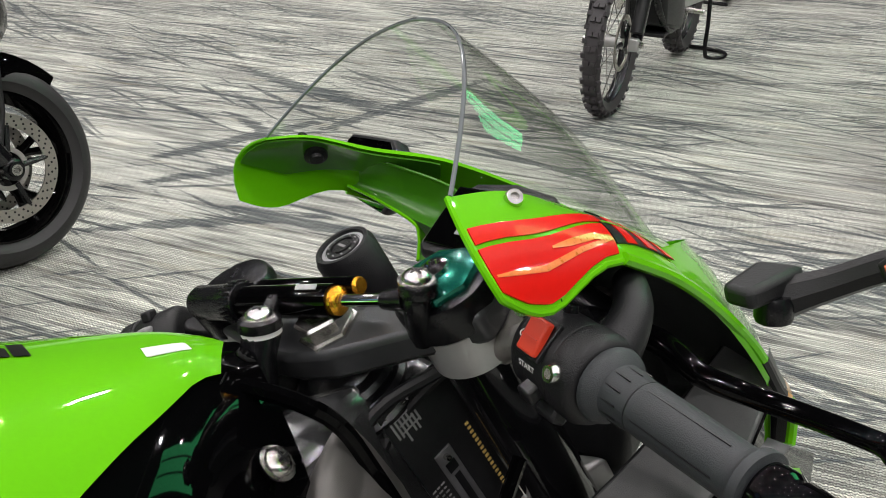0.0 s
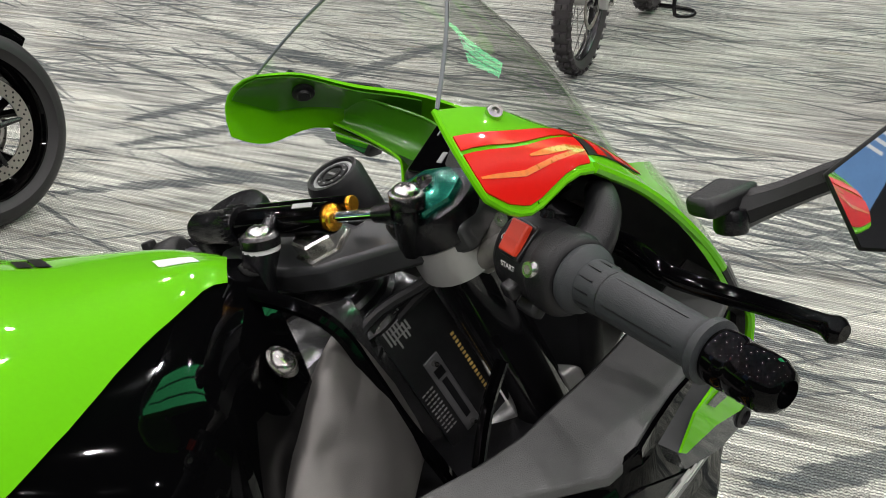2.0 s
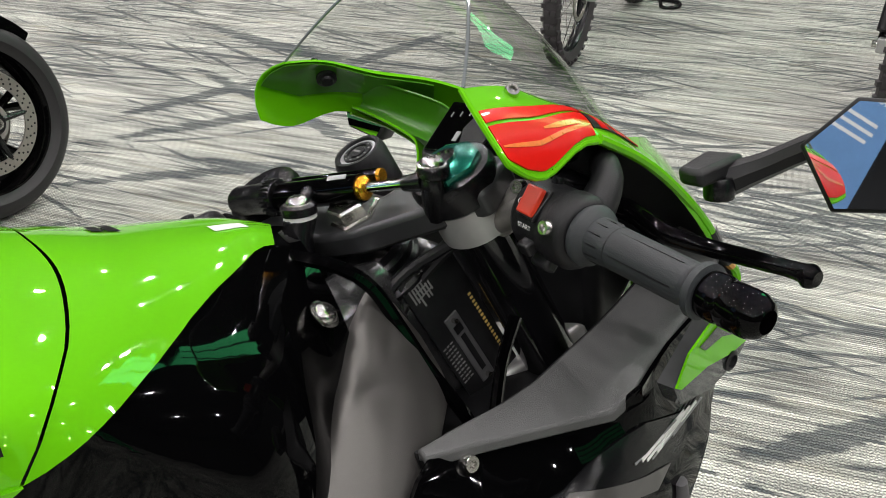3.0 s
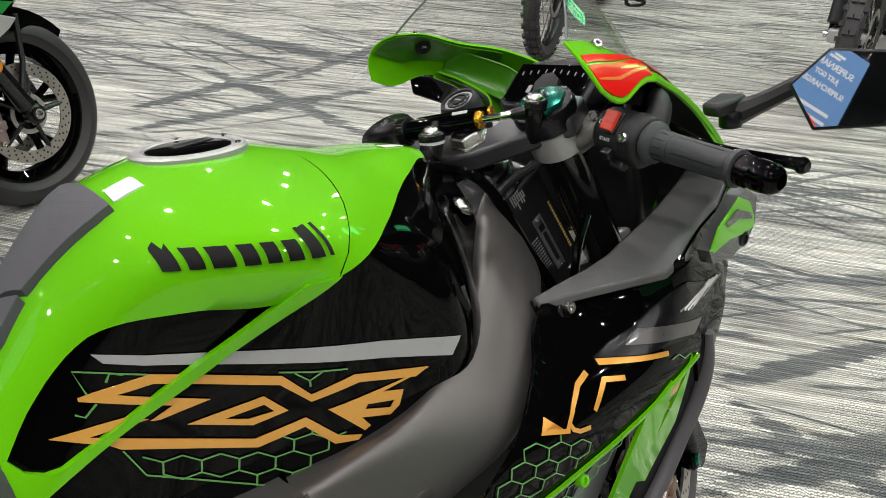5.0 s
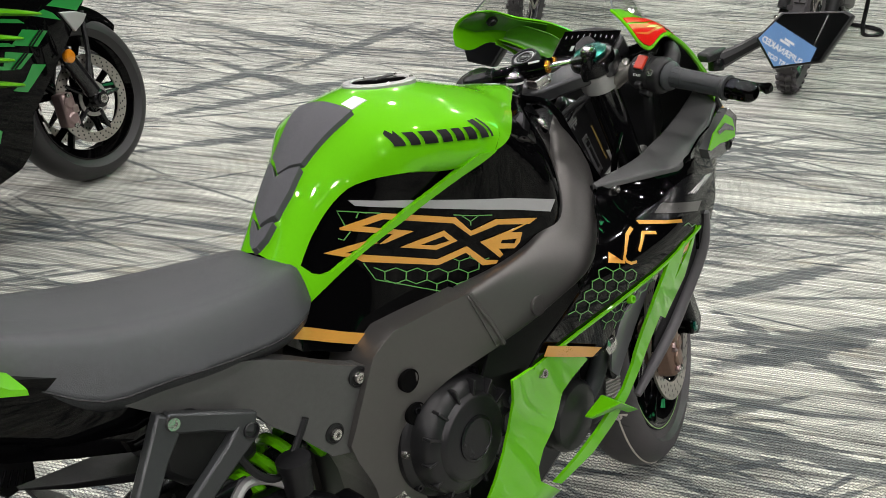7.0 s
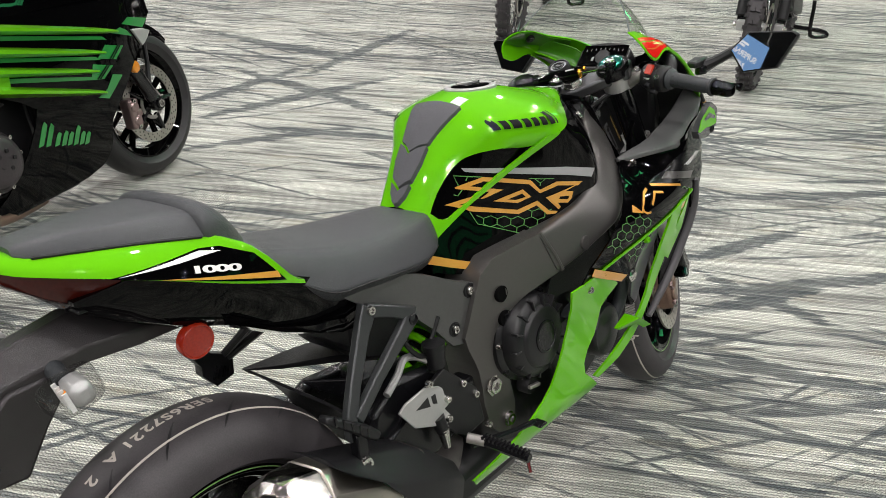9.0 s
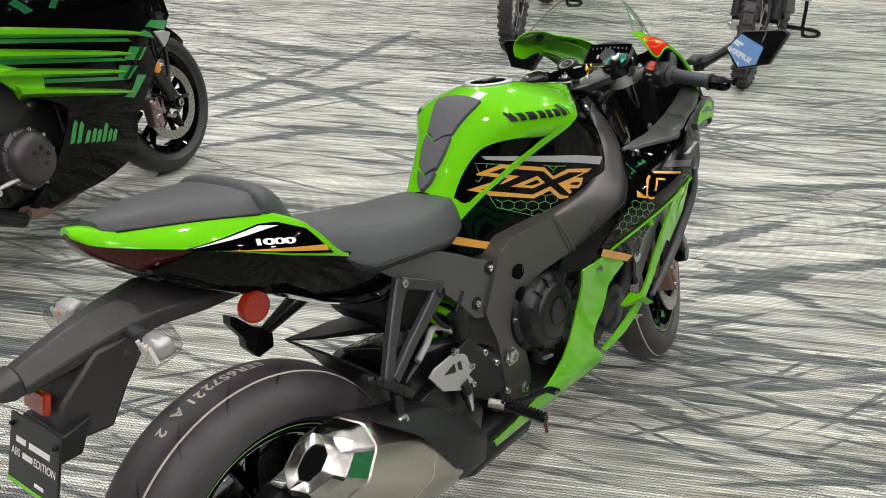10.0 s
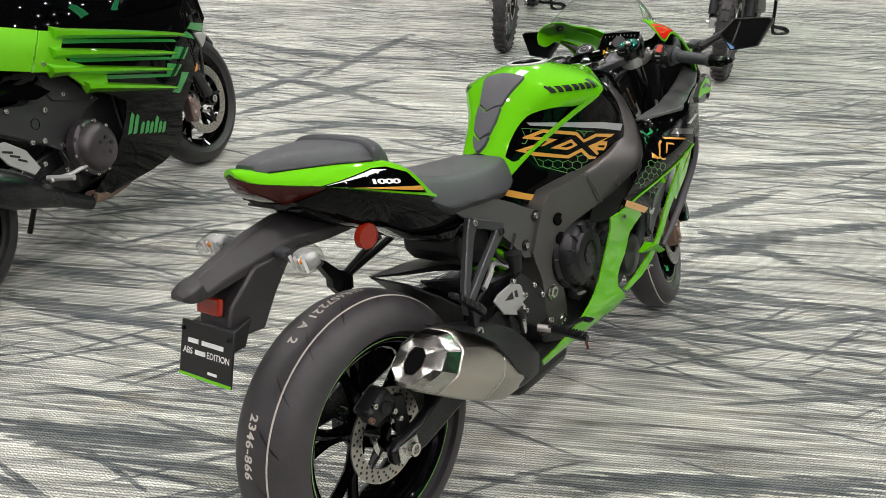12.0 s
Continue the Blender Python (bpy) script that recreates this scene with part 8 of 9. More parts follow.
def plain_wheel(parent, at, r_tyre, w_tyre, r_rim, w_rim, name):
    """A cast wheel with a plain road tyre."""
    place = Matrix.Translation(at)
    half = w_rim / 2
    rim = part(name, lathe([(r_rim, -half), (r_rim + 0.006, -half), (r_rim + 0.006, -half + 0.008), (r_rim - 0.016, -half + 0.028), (r_rim - 0.020, 0), (r_rim - 0.016, half - 0.028), (r_rim + 0.006, half - 0.008), (r_rim + 0.006, half), (r_rim, half), (r_rim - 0.030, half - 0.03), (r_rim - 0.030, -half + 0.03)], 64, place), BLACK, parent, "gloss black cast wheel")
    prof = []
    for k in range(13):
        a = math.pi * (k / 12 - 0.5)
        prof.append((r_tyre - 0.42 * w_tyre * (1 - math.cos(a)) ** 1.15, 0.5 * w_tyre * math.sin(a)))
    prof += [(r_rim + 0.020, half * 1.02), (r_rim + 0.003, half - 0.004), (r_rim + 0.003, -half + 0.004), (r_rim + 0.020, -half * 1.02)]
    part("tyre", lathe(prof, 80, place), TYRE_DARK, rim, "black road tyre")
    for k in range(5):
        a0 = 2 * math.pi * k / 5 + 0.2
        for d in (-0.12, 0.12):
            part("spoke", tube([place @ Vector((q * math.cos(a0 + d * f), 0, q * math.sin(a0 + d * f))) for q, f in ((0.04, 0), (0.5 * r_rim, 0.6), (r_rim - 0.02, 1.6))], [0.020, 0.012, 0.014], 8), BLACK, rim)
    part("hub", lathe([(0.015, -0.055), (0.032, -0.055), (0.045, -0.01), (0.045, 0.01), (0.032, 0.055), (0.015, 0.055)], 28, place), BLACK, rim)
    return rim, place


w2, w2m = plain_wheel(tourer, (1.48, 0, 0.300), 0.300, 0.122, 0.216, 0.095, "front_wheel")
for s in (-1, 1):
    brake_disc(w2, w2m, s * 0.070, 0.158, 0.120, 30, 0.05)
part("abs_ring", lathe([(0.050, -0.078), (0.064, -0.078), (0.064, -0.074), (0.050, -0.074)], 40, w2m), CASTING, w2, "steel sensor ring")
plain_wheel(tourer, (0.0, 0, 0.315), 0.315, 0.185, 0.216, 0.150, "rear_wheel")
for s in (-1, 1):
    leg = part("fork_leg", tube([(1.46, s * 0.105, 0.33), (1.36, s * 0.108, 0.54), (1.25, s * 0.108, 0.80)], [0.030, 0.026, 0.026], 16), FORK_BLACK, tourer, "black fork leg")
    part("axle_lug", disc((1.48, s * 0.085, 0.300), (0, s, 0), [(0.030, 0), (0.032, 0.03), (0.022, 0.034), (0.022, 0.044), (0.012, 0.044), (0.010, 0.036), (0.0005, 0.036)], 24), SATIN, leg)
    part("axle_end", disc((1.48, s * 0.128, 0.300), (0, s, 0), [(0.016, -0.002), (0.016, 0.003), (0.010, 0.003), (0.0095, -0.002), (0.0005, -0.002)], 20), STEEL, leg)
    part("fender_stay", tube([(1.46, s * 0.095, 0.35), (1.51, s * 0.085, 0.46), (1.54, s * 0.075, 0.60)], [0.012, 0.009, 0.010], 8), PLASTIC, leg)
    c2 = part("front_caliper", block((1.335, s * 0.095, 0.300), (0.055, 0.055, 0.120)), PINK_ALLOY, tourer, "metallic pink-grey radial caliper", bevel=0.010)
    for bz in (0.272, 0.328):
        part("piston_boss", disc((1.335, s * 0.118, bz), (0, s, 0), [(0.021, -0.01), (0.021, 0.006), (0.016, 0.011), (0.0005, 0.012)], 20), PINK_ALLOY, c2)
    part("caliper_bridge", block((1.352, s * 0.095, 0.300), (0.030, 0.062, 0.030)), PINK_ALLOY, c2, bevel=0.006)
    for bz in (0.248, 0.352):
        bolt("caliper_bolt", (1.335, s * 0.124, bz), (0, s, 0), 0.009, c2)
    part("fork_reflector", disc((1.385, s * 0.135, 0.475), (0.1, s, 0), [(0.024, -0.010), (0.024, 0.002), (0.020, 0.006), (0.0005, 0.007)], 28), LENS_AMBER, tourer, "round amber reflector")
rings = []
for k in range(17):
    a = radians(168 - 128 * k / 16)
    c = Vector((1.48 + 0.318 * math.cos(a), 0, 0.30 + 0.318 * math.sin(a)))
    o = Vector((math.cos(a), 0, math.sin(a)))
    w = 0.068 * (0.35 + 0.65 * min(1, (16 - k) / 5))
    rings.append([c + o * d + Vector((0, y, 0)) for y, d in ((-w, -0.06), (-w, -0.02), (-0.6 * w, 0.010), (0, 0.018), (0.6 * w, 0.010), (w, -0.02), (w, -0.06), (0.9 * w, -0.06), (0.5 * w, 0.002), (0, 0.010), (-0.5 * w, 0.002), (-0.9 * w, -0.06))])
mud = part("front_mudguard", loft(rings), BLACK, tourer, "gloss black front mudguard with green tip")
for s in (-1, 1):
    part("mudguard_flash", loft([[Vector((1.48 + r * math.cos(a), s * y, 0.30 + r * math.sin(a))) for a in [radians(62 + 5 * i) for i in range(9)]] for r, y in ((0.336, 0.030), (0.332, 0.050))], closed=False, caps=False), DARK_GREEN, mud)

# body: nose, flanks, tank, seat, tail
rings = []
for x, w, zt, zb in ((-0.42, 0.03, 0.93, 0.86), (-0.25, 0.10, 0.90, 0.76), (0.0, 0.14, 0.86, 0.66), (0.2, 0.15, 0.80, 0.62), (0.34, 0.15, 0.80, 0.60), (0.42, 0.16, 0.90, 0.60), (0.56, 0.20, 0.97, 0.60), (0.75, 0.21, 0.97, 0.62), (0.95, 0.19, 0.93, 0.64), (1.15, 0.20, 0.98, 0.62), (1.35, 0.20, 0.98, 0.60), (1.52, 0.14, 0.90, 0.62), (1.62, 0.06, 0.82, 0.68)):
    rings.append([(x, -w * 0.7, zb), (x, -w, 0.7 * zb + 0.3 * zt), (x, -w * 0.95, 0.3 * zb + 0.7 * zt), (x, -w * 0.55, zt - 0.012), (x, 0, zt), (x, w * 0.55, zt - 0.012), (x, w * 0.95, 0.3 * zb + 0.7 * zt), (x, w, 0.7 * zb + 0.3 * zt), (x, w * 0.7, zb)])
smooth_rings = [[p for p in catmull(col, 3)] for col in zip(*rings)]
part("body_shell", loft([list(r) for r in zip(*smooth_rings)]), BLACK, tourer, "gloss black tank and tail shell", angle=70)
part("dual_seat", dome([(-0.30, 0.08, 0.935, 0.905), (-0.18, 0.12, 0.925, 0.875), (0.0, 0.14, 0.895, 0.835), (0.1, 0.15, 0.845, 0.79), (0.25, 0.145, 0.825, 0.765), (0.36, 0.11, 0.825, 0.78), (0.40, 0.06, 0.82, 0.80)]), VINYL, tourer, "black vinyl dual seat", angle=60)
for s in (-1, 1):
    flank = part("side_fairing", skin([(0.44, 0.74), (0.60, 0.80), (0.90, 0.78), (1.20, 0.76), (1.50, 0.76), (1.51, 0.66), (1.39, 0.578), (1.279, 0.509), (1.18, 0.43), (1.093, 0.356), (1.075, 0.29), (1.055, 0.245), (1.010, 0.210), (0.92, 0.19), (0.80, 0.188), (0.63, 0.198), (0.515, 0.204), (0.589, 0.251), (0.648, 0.302), (0.71, 0.374), (0.755, 0.44), (0.775, 0.49), (0.72, 0.530), (0.63, 0.575)], flank2, 0, 0.005, 0.05, s), BLACK, tourer, "gloss black side fairing", bevel=0.002, angle=60)
    part("green_panel", skin([(0.20, 0.90), (0.385, 0.86), (0.504, 0.823), (0.415, 0.702), (0.313, 0.733), (0.18, 0.77)], flank2, 0.006, 0.008, 0.05, s), METAL_GREEN, tourer, "metallic green side panel", bevel=0.002, angle=60)
    part("fin_root", skin([(0.508, 0.820), (0.60, 0.796), (0.555, 0.740), (0.565, 0.700), (0.62, 0.672), (0.71, 0.622), (0.70, 0.566), (0.604, 0.593), (0.541, 0.662), (0.488, 0.681), (0.421, 0.698)], flank2, 0.007, 0.010, 0.05, s), METAL_GREEN, tourer, "metallic green fin root", bevel=0.002, angle=60)
    bolt("panel_screw", (0.468, s * (flank2(0.468, 0.715) + 0.008), 0.715), (0, s, 0), 0.008, tourer)
    for xs, z0, z1, xe in ((0.55, 0.800, 0.642, 1.236), (0.515, 0.740, 0.588, 1.135), (0.48, 0.688, 0.534, 1.080), (0.60, 0.597, 0.455, 1.090)):
        rows = []
        for i in range(13):
            f = i / 12
            x, z = xs + (xe - xs) * f, z0 + (z1 - z0) * f
            h = 0.015 * (1 - f) ** 0.5 + 0.0045 if i else 0.026
            d = flank2(x, z)
            bulge = 0.032 * math.sin(math.pi * min(1, 0.25 + 0.75 * f)) + 0.006
            rows.append([(x, s * (d + 0.002), z + h), (x, s * (d + bulge), z + 0.35 * h), (x, s * (d + bulge), z - 0.35 * h), (x, s * (d + 0.002), z - h), (x, s * (d - 0.01), z)])
        part("fairing_fin", loft(rows), METAL_GREEN, tourer, "metallic green fairing fin", angle=60)
    for x0, z0, z1, xe in ((0.58, 0.766, 0.632, 1.14), (0.58, 0.698, 0.574, 1.08), (0.70, 0.604, 0.508, 1.06)):
        part("green_stripe", skin([(x0, z0 + 0.008), (xe, z1 + 0.012), (xe + 0.02, z1 - 0.004), (x0, z0 - 0.008)], flank2, 0.002, 0.003, 0.06, s), DARK_GREEN, flank)
    for outl in ([(1.275, 0.660), (1.423, 0.618), (1.481, 0.643), (1.33, 0.675)], [(1.19, 0.645), (1.318, 0.607), (1.292, 0.634), (1.255, 0.652)], [(1.144, 0.613), (1.242, 0.588), (1.181, 0.552), (1.087, 0.577)], [(1.058, 0.565), (1.156, 0.536), (1.092, 0.503), (1.034, 0.521)], [(1.142, 0.507), (1.194, 0.492), (1.094, 0.431), (1.043, 0.449), (1.098, 0.466)]):
        part("green_flash", skin(outl, flank2, 0.002, 0.003, 0.05, s), DARK_GREEN, flank)
    for (xa, za), (xb, zb) in (((1.222, 0.596), (1.158, 0.558)), ((1.210, 0.599), (1.146, 0.562)), ((1.136, 0.544), (1.070, 0.508)), ((1.124, 0.547), (1.058, 0.511))):
        part("flash_line", skin(strip([(xa, za), (xb, zb)], 0.005), flank2, 0.0055, 0.001, 0.05, s), MARK_BLACK, flank)
    # the script on the lower panel, as plain slanted strokes
    for k, (u, h) in enumerate(((0.0, 0.075), (0.030, 0.070), (0.068, 0.042), (0.098, 0.046), (0.124, 0.042), (0.152, 0.062), (0.180, 0.042), (0.206, 0.040))):
        x0, zz = 0.742 + 0.92 * u, 0.368 - 0.27 * u
        part("script_stroke", skin([(x0, zz), (x0 + 0.020, zz), (x0 + 0.020 + 0.45 * h, zz + 0.8 * h), (x0 + 0.012 + 0.45 * h, zz + h), (x0 + 0.002 + 0.4 * h, zz + 0.8 * h)], flank2, 0.002, 0.002, 0.2, s), DARK_GREEN, flank)
    part("main_spar", skin([(0.40, 0.60), (0.50, 0.668), (0.62, 0.60), (0.74, 0.52), (0.66, 0.50), (0.62, 0.48), (0.60, 0.40), (0.58, 0.30), (0.50, 0.30), (0.48, 0.40), (0.42, 0.44), (0.20, 0.56), (0.22, 0.62)], lambda x, z: 0.165, 0, 0.05, 0.08, s), GREY_PLASTIC, tourer, "dark cast main spar", bevel=0.010, angle=50)
    for px, pz in ((0.459, 0.557), (0.413, 0.459), (0.487, 0.416)):
        bolt("spar_bolt", (px, s * 0.167, pz), (0, s, 0), 0.012, tourer)
    # black disc, the hole's inner shade given as colour
    part("spar_hole", disc((0.402, s * 0.163, 0.524), (0, s, 0), [(0.020, -0.01), (0.020, 0.0035), (0.018, 0.004), (0.0172, -0.006), (0.0005, -0.006)], 24), HOLE_BLACK, tourer)
    part("black_inset", skin([(0.26, 0.70), (0.42, 0.655), (0.46, 0.62), (0.40, 0.61), (0.24, 0.65)], flank2, 0.004, 0.004, 0.05, s), BLACK, tourer)
    can = part("muffler", disc((-0.05, s * 0.20, 0.495), (0.87, 0.0, -0.49), [(0.050, 0), (0.062, 0.02), (0.068, 0.22), (0.066, 0.28), (0.062, 0.30), (0.044, 0.40), (0.030, 0.50), (0.026, 0.62)], 28), SATIN, tourer, "satin dark muffler")
    part("header_pipe", tube([(0.52, s * 0.18, 0.20), (0.62, s * 0.15, 0.175), (0.80, s * 0.10, 0.16)], 0.026, 14, smooth=3), BRONZE, tourer, "heat-browned header pipe")
    part("swingarm", loft([[(0.50, s * 0.10, 0.34), (0.50, s * 0.14, 0.34), (0.50, s * 0.14, 0.42), (0.50, s * 0.10, 0.42)], [(-0.05, s * 0.12, 0.285), (-0.05, s * 0.15, 0.285), (-0.05, s * 0.15, 0.335), (-0.05, s * 0.12, 0.335)]]), SATIN, tourer, bevel=0.01)
    hp = part("heel_plate", skin([(0.18, 0.52), (0.24, 0.515), (0.31, 0.46), (0.345, 0.385), (0.31, 0.37), (0.22, 0.44)], lambda x, z: 0.185, 0, 0.006, 0.5, s), ALLOY, tourer, "slotted pale alloy heel plate", bevel=0.002)
    for k in range(3):
        part("heel_slot", skin([(0.215 + 0.025 * k, 0.492 - 0.022 * k), (0.255 + 0.022 * k, 0.476 - 0.024 * k), (0.254 + 0.022 * k, 0.468 - 0.024 * k), (0.214 + 0.025 * k, 0.484 - 0.022 * k)], lambda x, z: 0.1858, 0, 0.001, 0.5, s), LABEL_BLACK, hp)
    part("foot_peg", tube([(0.37, s * 0.17, 0.335), (0.39, s * 0.27, 0.330)], 0.011, 10), ALLOY, tourer)
    part("brake_pedal", tube([(0.36, s * 0.19, 0.33), (0.44, s * 0.21, 0.325), (0.52, s * 0.22, 0.330)], [0.009, 0.007, 0.008], 8), ALLOY, tourer)
    part("nose_lamp", skin([(1.321, 0.631), (1.40, 0.620), (1.470, 0.598), (1.430, 0.575), (1.375, 0.557)], flank2, 0.010, 0.014, 0.05, s), ALLOY, tourer, "pale indicator lens in the nose", bevel=0.004)
part("engine_block", block((0.66, 0, 0.40), (0.34, 0.32, 0.36)), CASE, tourer, "dark engine block", bevel=0.03)
CLUTCH = Vector((0.585, -0.196, 0.374))
ec = part("clutch_cover", disc(CLUTCH, (0.05, -1, 0.05), [(0.104, -0.02), (0.104, 0.014), (0.098, 0.020), (0.090, 0.022), (0.086, 0.042), (0.078, 0.054), (0.060, 0.060), (0.0005, 0.062)], 52), TOURER_CASE, tourer, "dark purple-grey clutch cover")
for k in range(10):
    a = 2 * math.pi * k / 10
    bolt("case_bolt", CLUTCH + Vector((0.098 * math.cos(a), -0.021, 0.098 * math.sin(a))), (0, -1, 0), 0.008, ec)
for k in range(5):
    a = 2 * math.pi * k / 5
    part("cover_dimple", disc(CLUTCH + Vector((0.014 + 0.030 * math.cos(a), -0.0610, 0.004 + 0.030 * math.sin(a))), (0.05, -1, 0.05), [(0.007, -0.004), (0.007, 0.0016), (0.0005, 0.0016)], 14), CASE, ec)
for bx, bz in ((0.30, 0.60), (0.36, 0.47), (0.56, 0.585), (0.47, 0.33), (0.69, 0.53), (0.38, 0.385)):
    bolt("frame_bolt", (bx, -0.168, bz), (0, -1, 0), 0.010, tourer)
part("spar_cover", skin([(0.475, 0.680), (0.590, 0.649), (0.663, 0.566), (0.620, 0.540), (0.504, 0.578), (0.481, 0.627)], lambda x, z: 0.172, 0, 0.008, 0.2), GREY_PLASTIC, tourer, "matte grey frame cover", bevel=0.003)
part("radiator_box", block((0.99, 0, 0.44), (0.34, 0.30, 0.36)), PLASTIC, tourer, "black radiator housing", bevel=0.02)
part("belly_pan", block((0.72, 0, 0.19), (0.42, 0.36, 0.05)), BLACK, tourer, bevel=0.02)
part("side_stand", tube([(0.60, 0.12, 0.26), (0.57, 0.18, 0.13), (0.55, 0.225, 0.035)], 0.011, 10), SATIN, tourer, "black side stand")


# ---------------------------------------------------------------- off-road bikes on rear stands
def knobby(parent, at, r, w, r_rim, name, knobs):
    """A wire-spoked wheel with a knobbly tyre."""
    place = Matrix.Translation(at)
    rim = part(name, lathe([(r_rim, -0.024), (r_rim + 0.008, -0.024), (r_rim - 0.006, 0.0), (r_rim + 0.008, 0.024), (r_rim, 0.024), (r_rim - 0.014, 0.006), (r_rim - 0.014, -0.006)], 56, place), SATIN, parent, "black wire-spoked wheel")
    prof = [(r_rim + 0.004, -0.026), (r_rim + 0.030, -0.5 * w + 0.004), (r - 0.030, -0.5 * w), (r - 0.014, -0.36 * w), (r - 0.010, 0), (r - 0.014, 0.36 * w), (r - 0.030, 0.5 * w), (r_rim + 0.030, 0.5 * w - 0.004), (r_rim + 0.004, 0.026)]
    tyre = part("tyre", lathe(prof, 64, place), TYRE, rim, "black knobbly off-road tyre")
    bm = bmesh.new()
    for k in range(knobs):
        a = 2 * math.pi * k / knobs
        for row, (y, rr, lean, wy) in enumerate(((-0.44, r - 0.016, -0.6, 0.018), (-0.16, r - 0.005, 0, 0.022), (0.16, r - 0.005, 0, 0.022), (0.44, r - 0.016, 0.6, 0.018))):
            aa = a + (math.pi / knobs if row in (1, 2) else 0)
            m = place @ Matrix.Rotation(-aa, 4, "Y") @ Matrix.Translation((rr, y * w, 0)) @ Matrix.Rotation(-lean, 4, "Z")
            block((0, 0, 0), (0.018, wy, 0.020), m, bm)
    part("tread_knob", bm, TYRE, tyre, kind="stuff")
    part("hub", lathe([(0.012, -0.045), (0.030, -0.045), (0.024, -0.02), (0.024, 0.02), (0.030, 0.045), (0.012, 0.045)], 24, place), ALLOY, rim)
    for k in range(16):
        a = 2 * math.pi * k / 16
        s = 1 if k % 2 else -1
        part("spoke", tube([place @ Vector((0.028 * math.cos(a + 0.5 * s), s * 0.035, 0.028 * math.sin(a + 0.5 * s))), place @ Vector(((r_rim - 0.010) * math.cos(a), 0, (r_rim - 0.010) * math.sin(a)))], 0.0022, 5), STEEL, rim)
    return rim, place


def dirt_bike(front, rear, label):
    f, r = Vector((*front, 0)), Vector((*rear, 0))
    d = (f - r).normalized()
    base = (f - r).length
    m = Matrix.Translation(r) @ Matrix.Rotation(math.atan2(d.y, d.x), 4, "Z")
    ob = thing("dirt_bike", m, label, "motorcycle", "off-road bikes on stands")
    fw, fm = knobby(ob, (base, 0, 0.345), 0.345, 0.085, 0.275, "front_wheel", 34)
    rw, rm = knobby(ob, (0, 0, 0.345), 0.325, 0.110, 0.245, "rear_wheel", 30)
    brake_disc(fw, fm, 0.045, 0.130, 0.105, 16, 0.03)
    brake_disc(rw, rm, -0.050, 0.110, 0.085, 16, 0.03)
    for s in (-1, 1):
        leg = part("fork_leg", tube([(base - 0.02, s * 0.105, 0.36), (base - 0.10, s * 0.105, 0.56), (base - 0.28, s * 0.105, 0.98)], [0.026, 0.028, 0.030], 14), FORK_BLACK, ob, "dark fork leg")
        part("fork_guard", tube([(base + 0.015, s * 0.108, 0.40), (base - 0.075, s * 0.108, 0.62)], [0.030, 0.032], 10), PLASTIC, leg)
        part("axle_lug", block((base - 0.004, s * 0.100, 0.345), (0.060, 0.045, 0.060)), ALLOY, leg, "pale alloy axle lug", bevel=0.008)
        part("axle_end", disc((base, s * 0.122, 0.345), (0, s, 0), [(0.014, 0), (0.014, 0.02), (0.0005, 0.02)], 16), STEEL, leg)
        part("swingarm", loft([[(0.52, s * 0.06, 0.36), (0.52, s * 0.10, 0.36), (0.52, s * 0.10, 0.43), (0.52, s * 0.06, 0.43)], [(-0.05, s * 0.085, 0.33), (-0.05, s * 0.115, 0.33), (-0.05, s * 0.115, 0.37), (-0.05, s * 0.085, 0.37)]]), ALLOY, ob, "pale alloy swingarm", bevel=0.008)
        part("frame_rail", tube([(0.50, s * 0.10, 0.36), (0.62, s * 0.11, 0.30), (0.85, s * 0.10, 0.31), (1.00, s * 0.06, 0.50), (1.08, 0, 0.86)], 0.018, 10, smooth=3), SATIN, ob)
        part("foot_peg", tube([(0.52, s * 0.11, 0.36), (0.52, s * 0.22, 0.355)], 0.014, 8), STEEL, ob)
        part("radiator_shroud", loft([[(1.02, s * 0.10, 0.72), (1.02, s * 0.14, 0.74), (1.02, s * 0.13, 0.90), (1.02, s * 0.09, 0.90)], [(0.70, s * 0.10, 0.80), (0.70, s * 0.12, 0.82), (0.70, s * 0.11, 0.90), (0.70, s * 0.09, 0.90)]]), PLASTIC, ob, bevel=0.01)
    part("engine_block", loft([[(0.52, -0.12, 0.32), (0.52, 0.12, 0.32), (0.52, 0.10, 0.52), (0.52, -0.10, 0.52)], [(0.72, -0.15, 0.29), (0.72, 0.15, 0.29), (0.74, 0.12, 0.56), (0.74, -0.12, 0.56)], [(0.92, -0.11, 0.33), (0.92, 0.11, 0.33), (0.94, 0.08, 0.70), (0.94, -0.08, 0.70)]]), CASE, ob, "dark engine block", bevel=0.02)
    part("skid_plate", block((0.76, 0, 0.285), (0.34, 0.22, 0.02)), PLASTIC, ob, bevel=0.006)
    part("chain", tube([(0.0, 0.065, 0.40), (0.50, 0.065, 0.43), (0.55, 0.065, 0.40), (0.50, 0.065, 0.35), (0.0, 0.065, 0.29)], 0.008, 6), SATIN, ob)
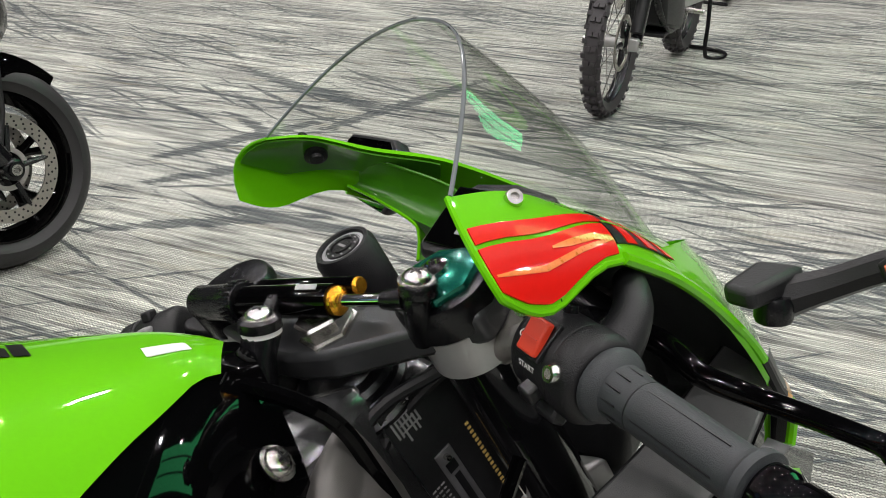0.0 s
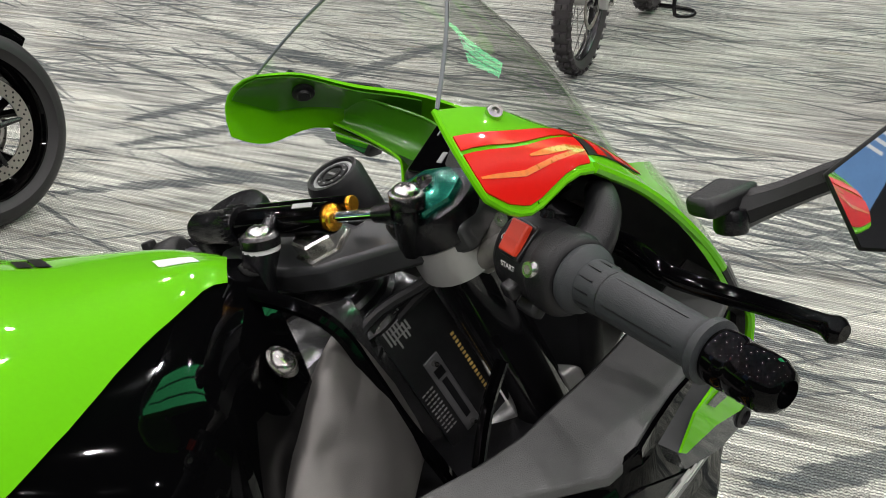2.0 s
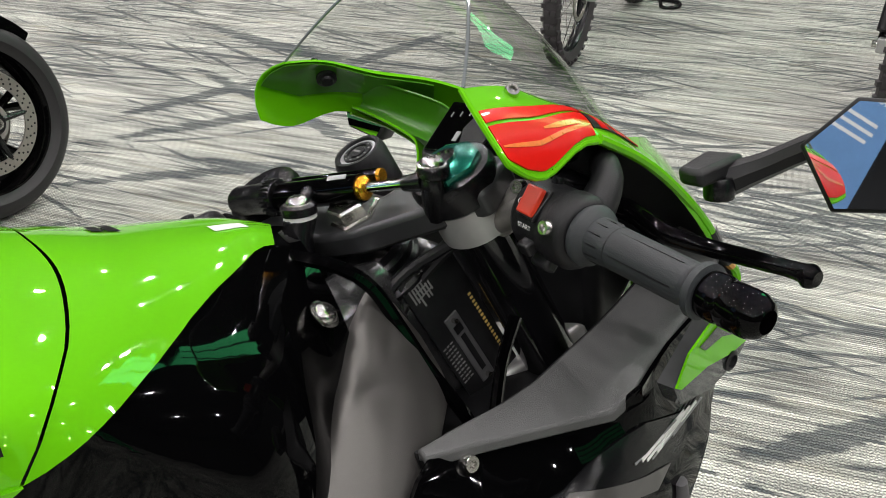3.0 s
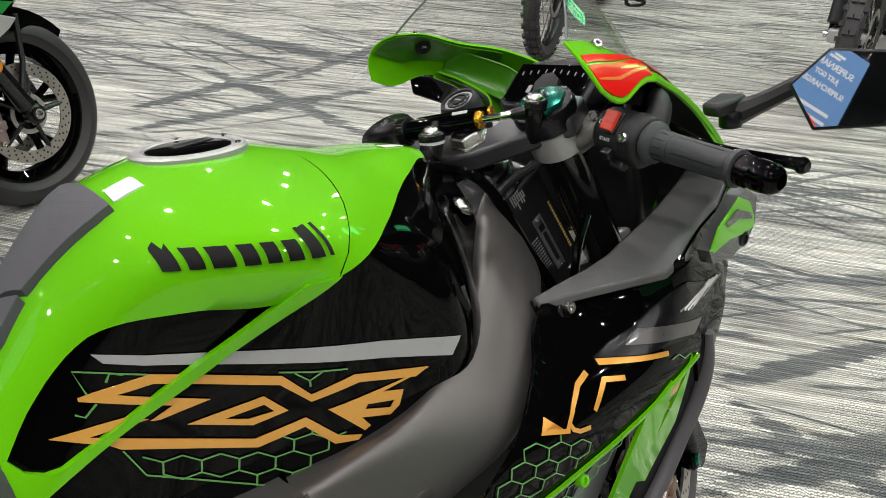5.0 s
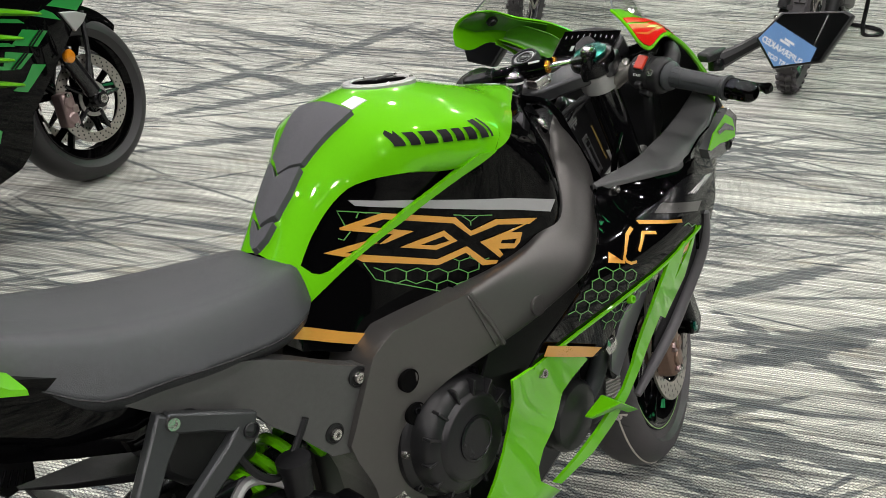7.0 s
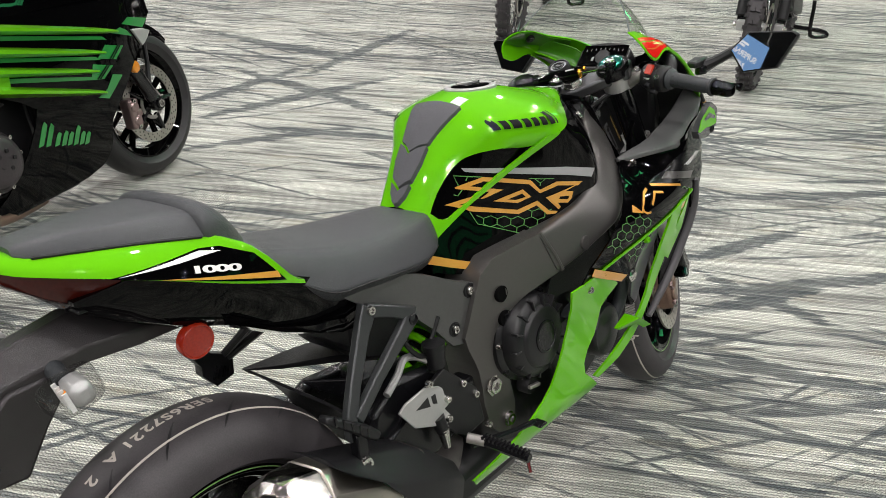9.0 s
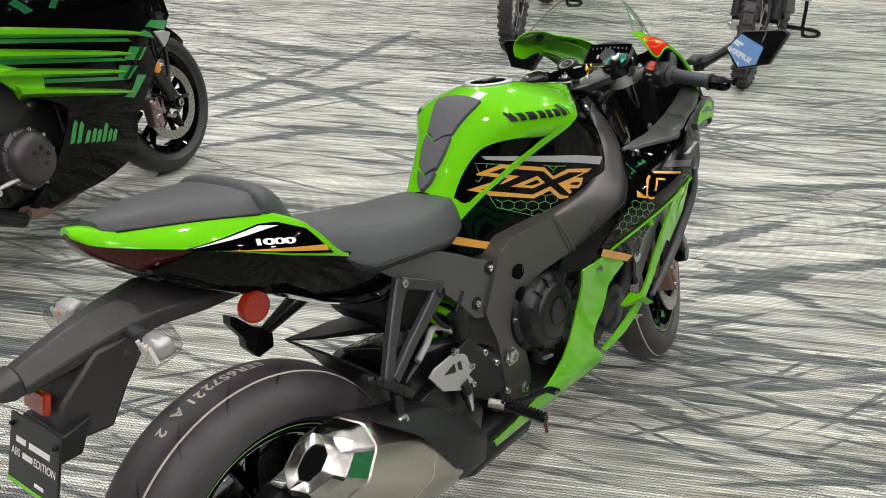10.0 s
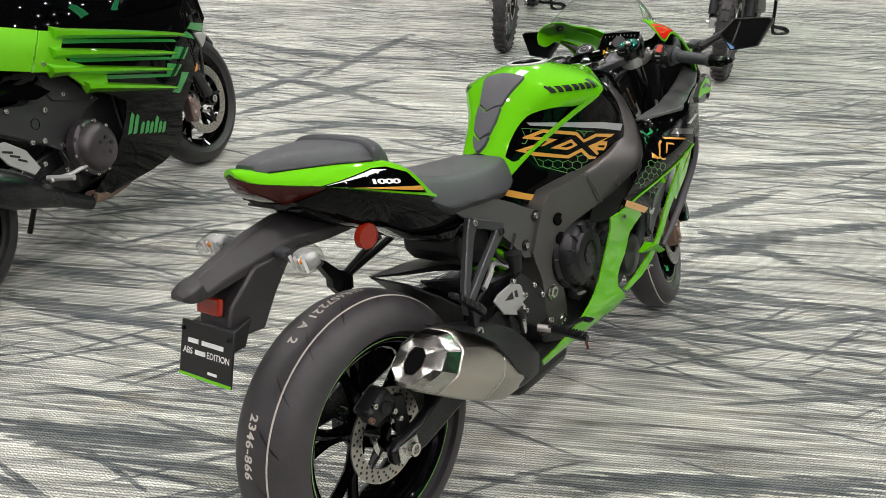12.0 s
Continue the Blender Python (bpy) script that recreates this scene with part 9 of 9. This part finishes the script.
    part("header_pipe", tube([(0.98, -0.02, 0.62), (1.04, -0.08, 0.50), (0.92, -0.14, 0.42), (0.60, -0.13, 0.50), (0.25, -0.12, 0.66)], [0.020, 0.022, 0.024, 0.030, 0.040], 12, smooth=4), STEEL, ob)
    part("seat", dome([(-0.05, 0.08, 0.94, 0.90), (0.3, 0.08, 0.91, 0.86), (0.7, 0.075, 0.92, 0.87), (0.95, 0.05, 0.97, 0.92)]), VINYL, ob, "black bench seat", angle=60)
    part("front_mudguard", loft([[(base - 0.62, -0.05, 0.80), (base - 0.62, 0.05, 0.80), (base - 0.62, 0, 0.815)], [(base - 0.25, -0.07, 0.84), (base - 0.25, 0.07, 0.84), (base - 0.25, 0, 0.865)], [(base + 0.28, -0.05, 0.80), (base + 0.28, 0.05, 0.80), (base + 0.28, 0, 0.815)]]), GREEN, ob)
    part("rear_mudguard", loft([[(0.3, -0.07, 0.86), (0.3, 0.07, 0.86), (0.3, 0, 0.875)], [(-0.1, -0.08, 0.90), (-0.1, 0.08, 0.90), (-0.1, 0, 0.925)], [(-0.5, -0.06, 0.93), (-0.5, 0.06, 0.93), (-0.5, 0, 0.945)]]), GREEN, ob)
    part("handlebar", tube([(base - 0.40, -0.38, 1.06), (base - 0.34, -0.16, 1.10), (base - 0.32, 0.16, 1.10), (base - 0.40, 0.38, 1.06)], 0.013, 10, smooth=3), SATIN, ob)
    # triangle stand hooked to the rear axle
    stand = tagged(part("bike_stand", tube([(0.0, 0.15, 0.345), (0.03, 0.165, 0.20), (0.05, 0.18, 0.018), (-0.02, 0.28, 0.015), (-0.16, 0.22, 0.015), (-0.20, -0.05, 0.015)], 0.013, 10, smooth=3), SATIN, None, "", m=m), "black tubular triangle stand under the rear axle", "bike stand", "bike stands")
    return ob


dirt_bike((3.97, 2.31), (5.31, 2.92), "off-road motorcycle with knobbly tyres on a triangle stand")
dirt_bike((4.23, 0.83), (5.62, 1.14), "off-road motorcycle with knobbly tyres on a triangle stand")
dirt_bike((8.55, 4.45), (7.20, 3.88), "off-road motorcycle with knobbly tyres on a triangle stand")
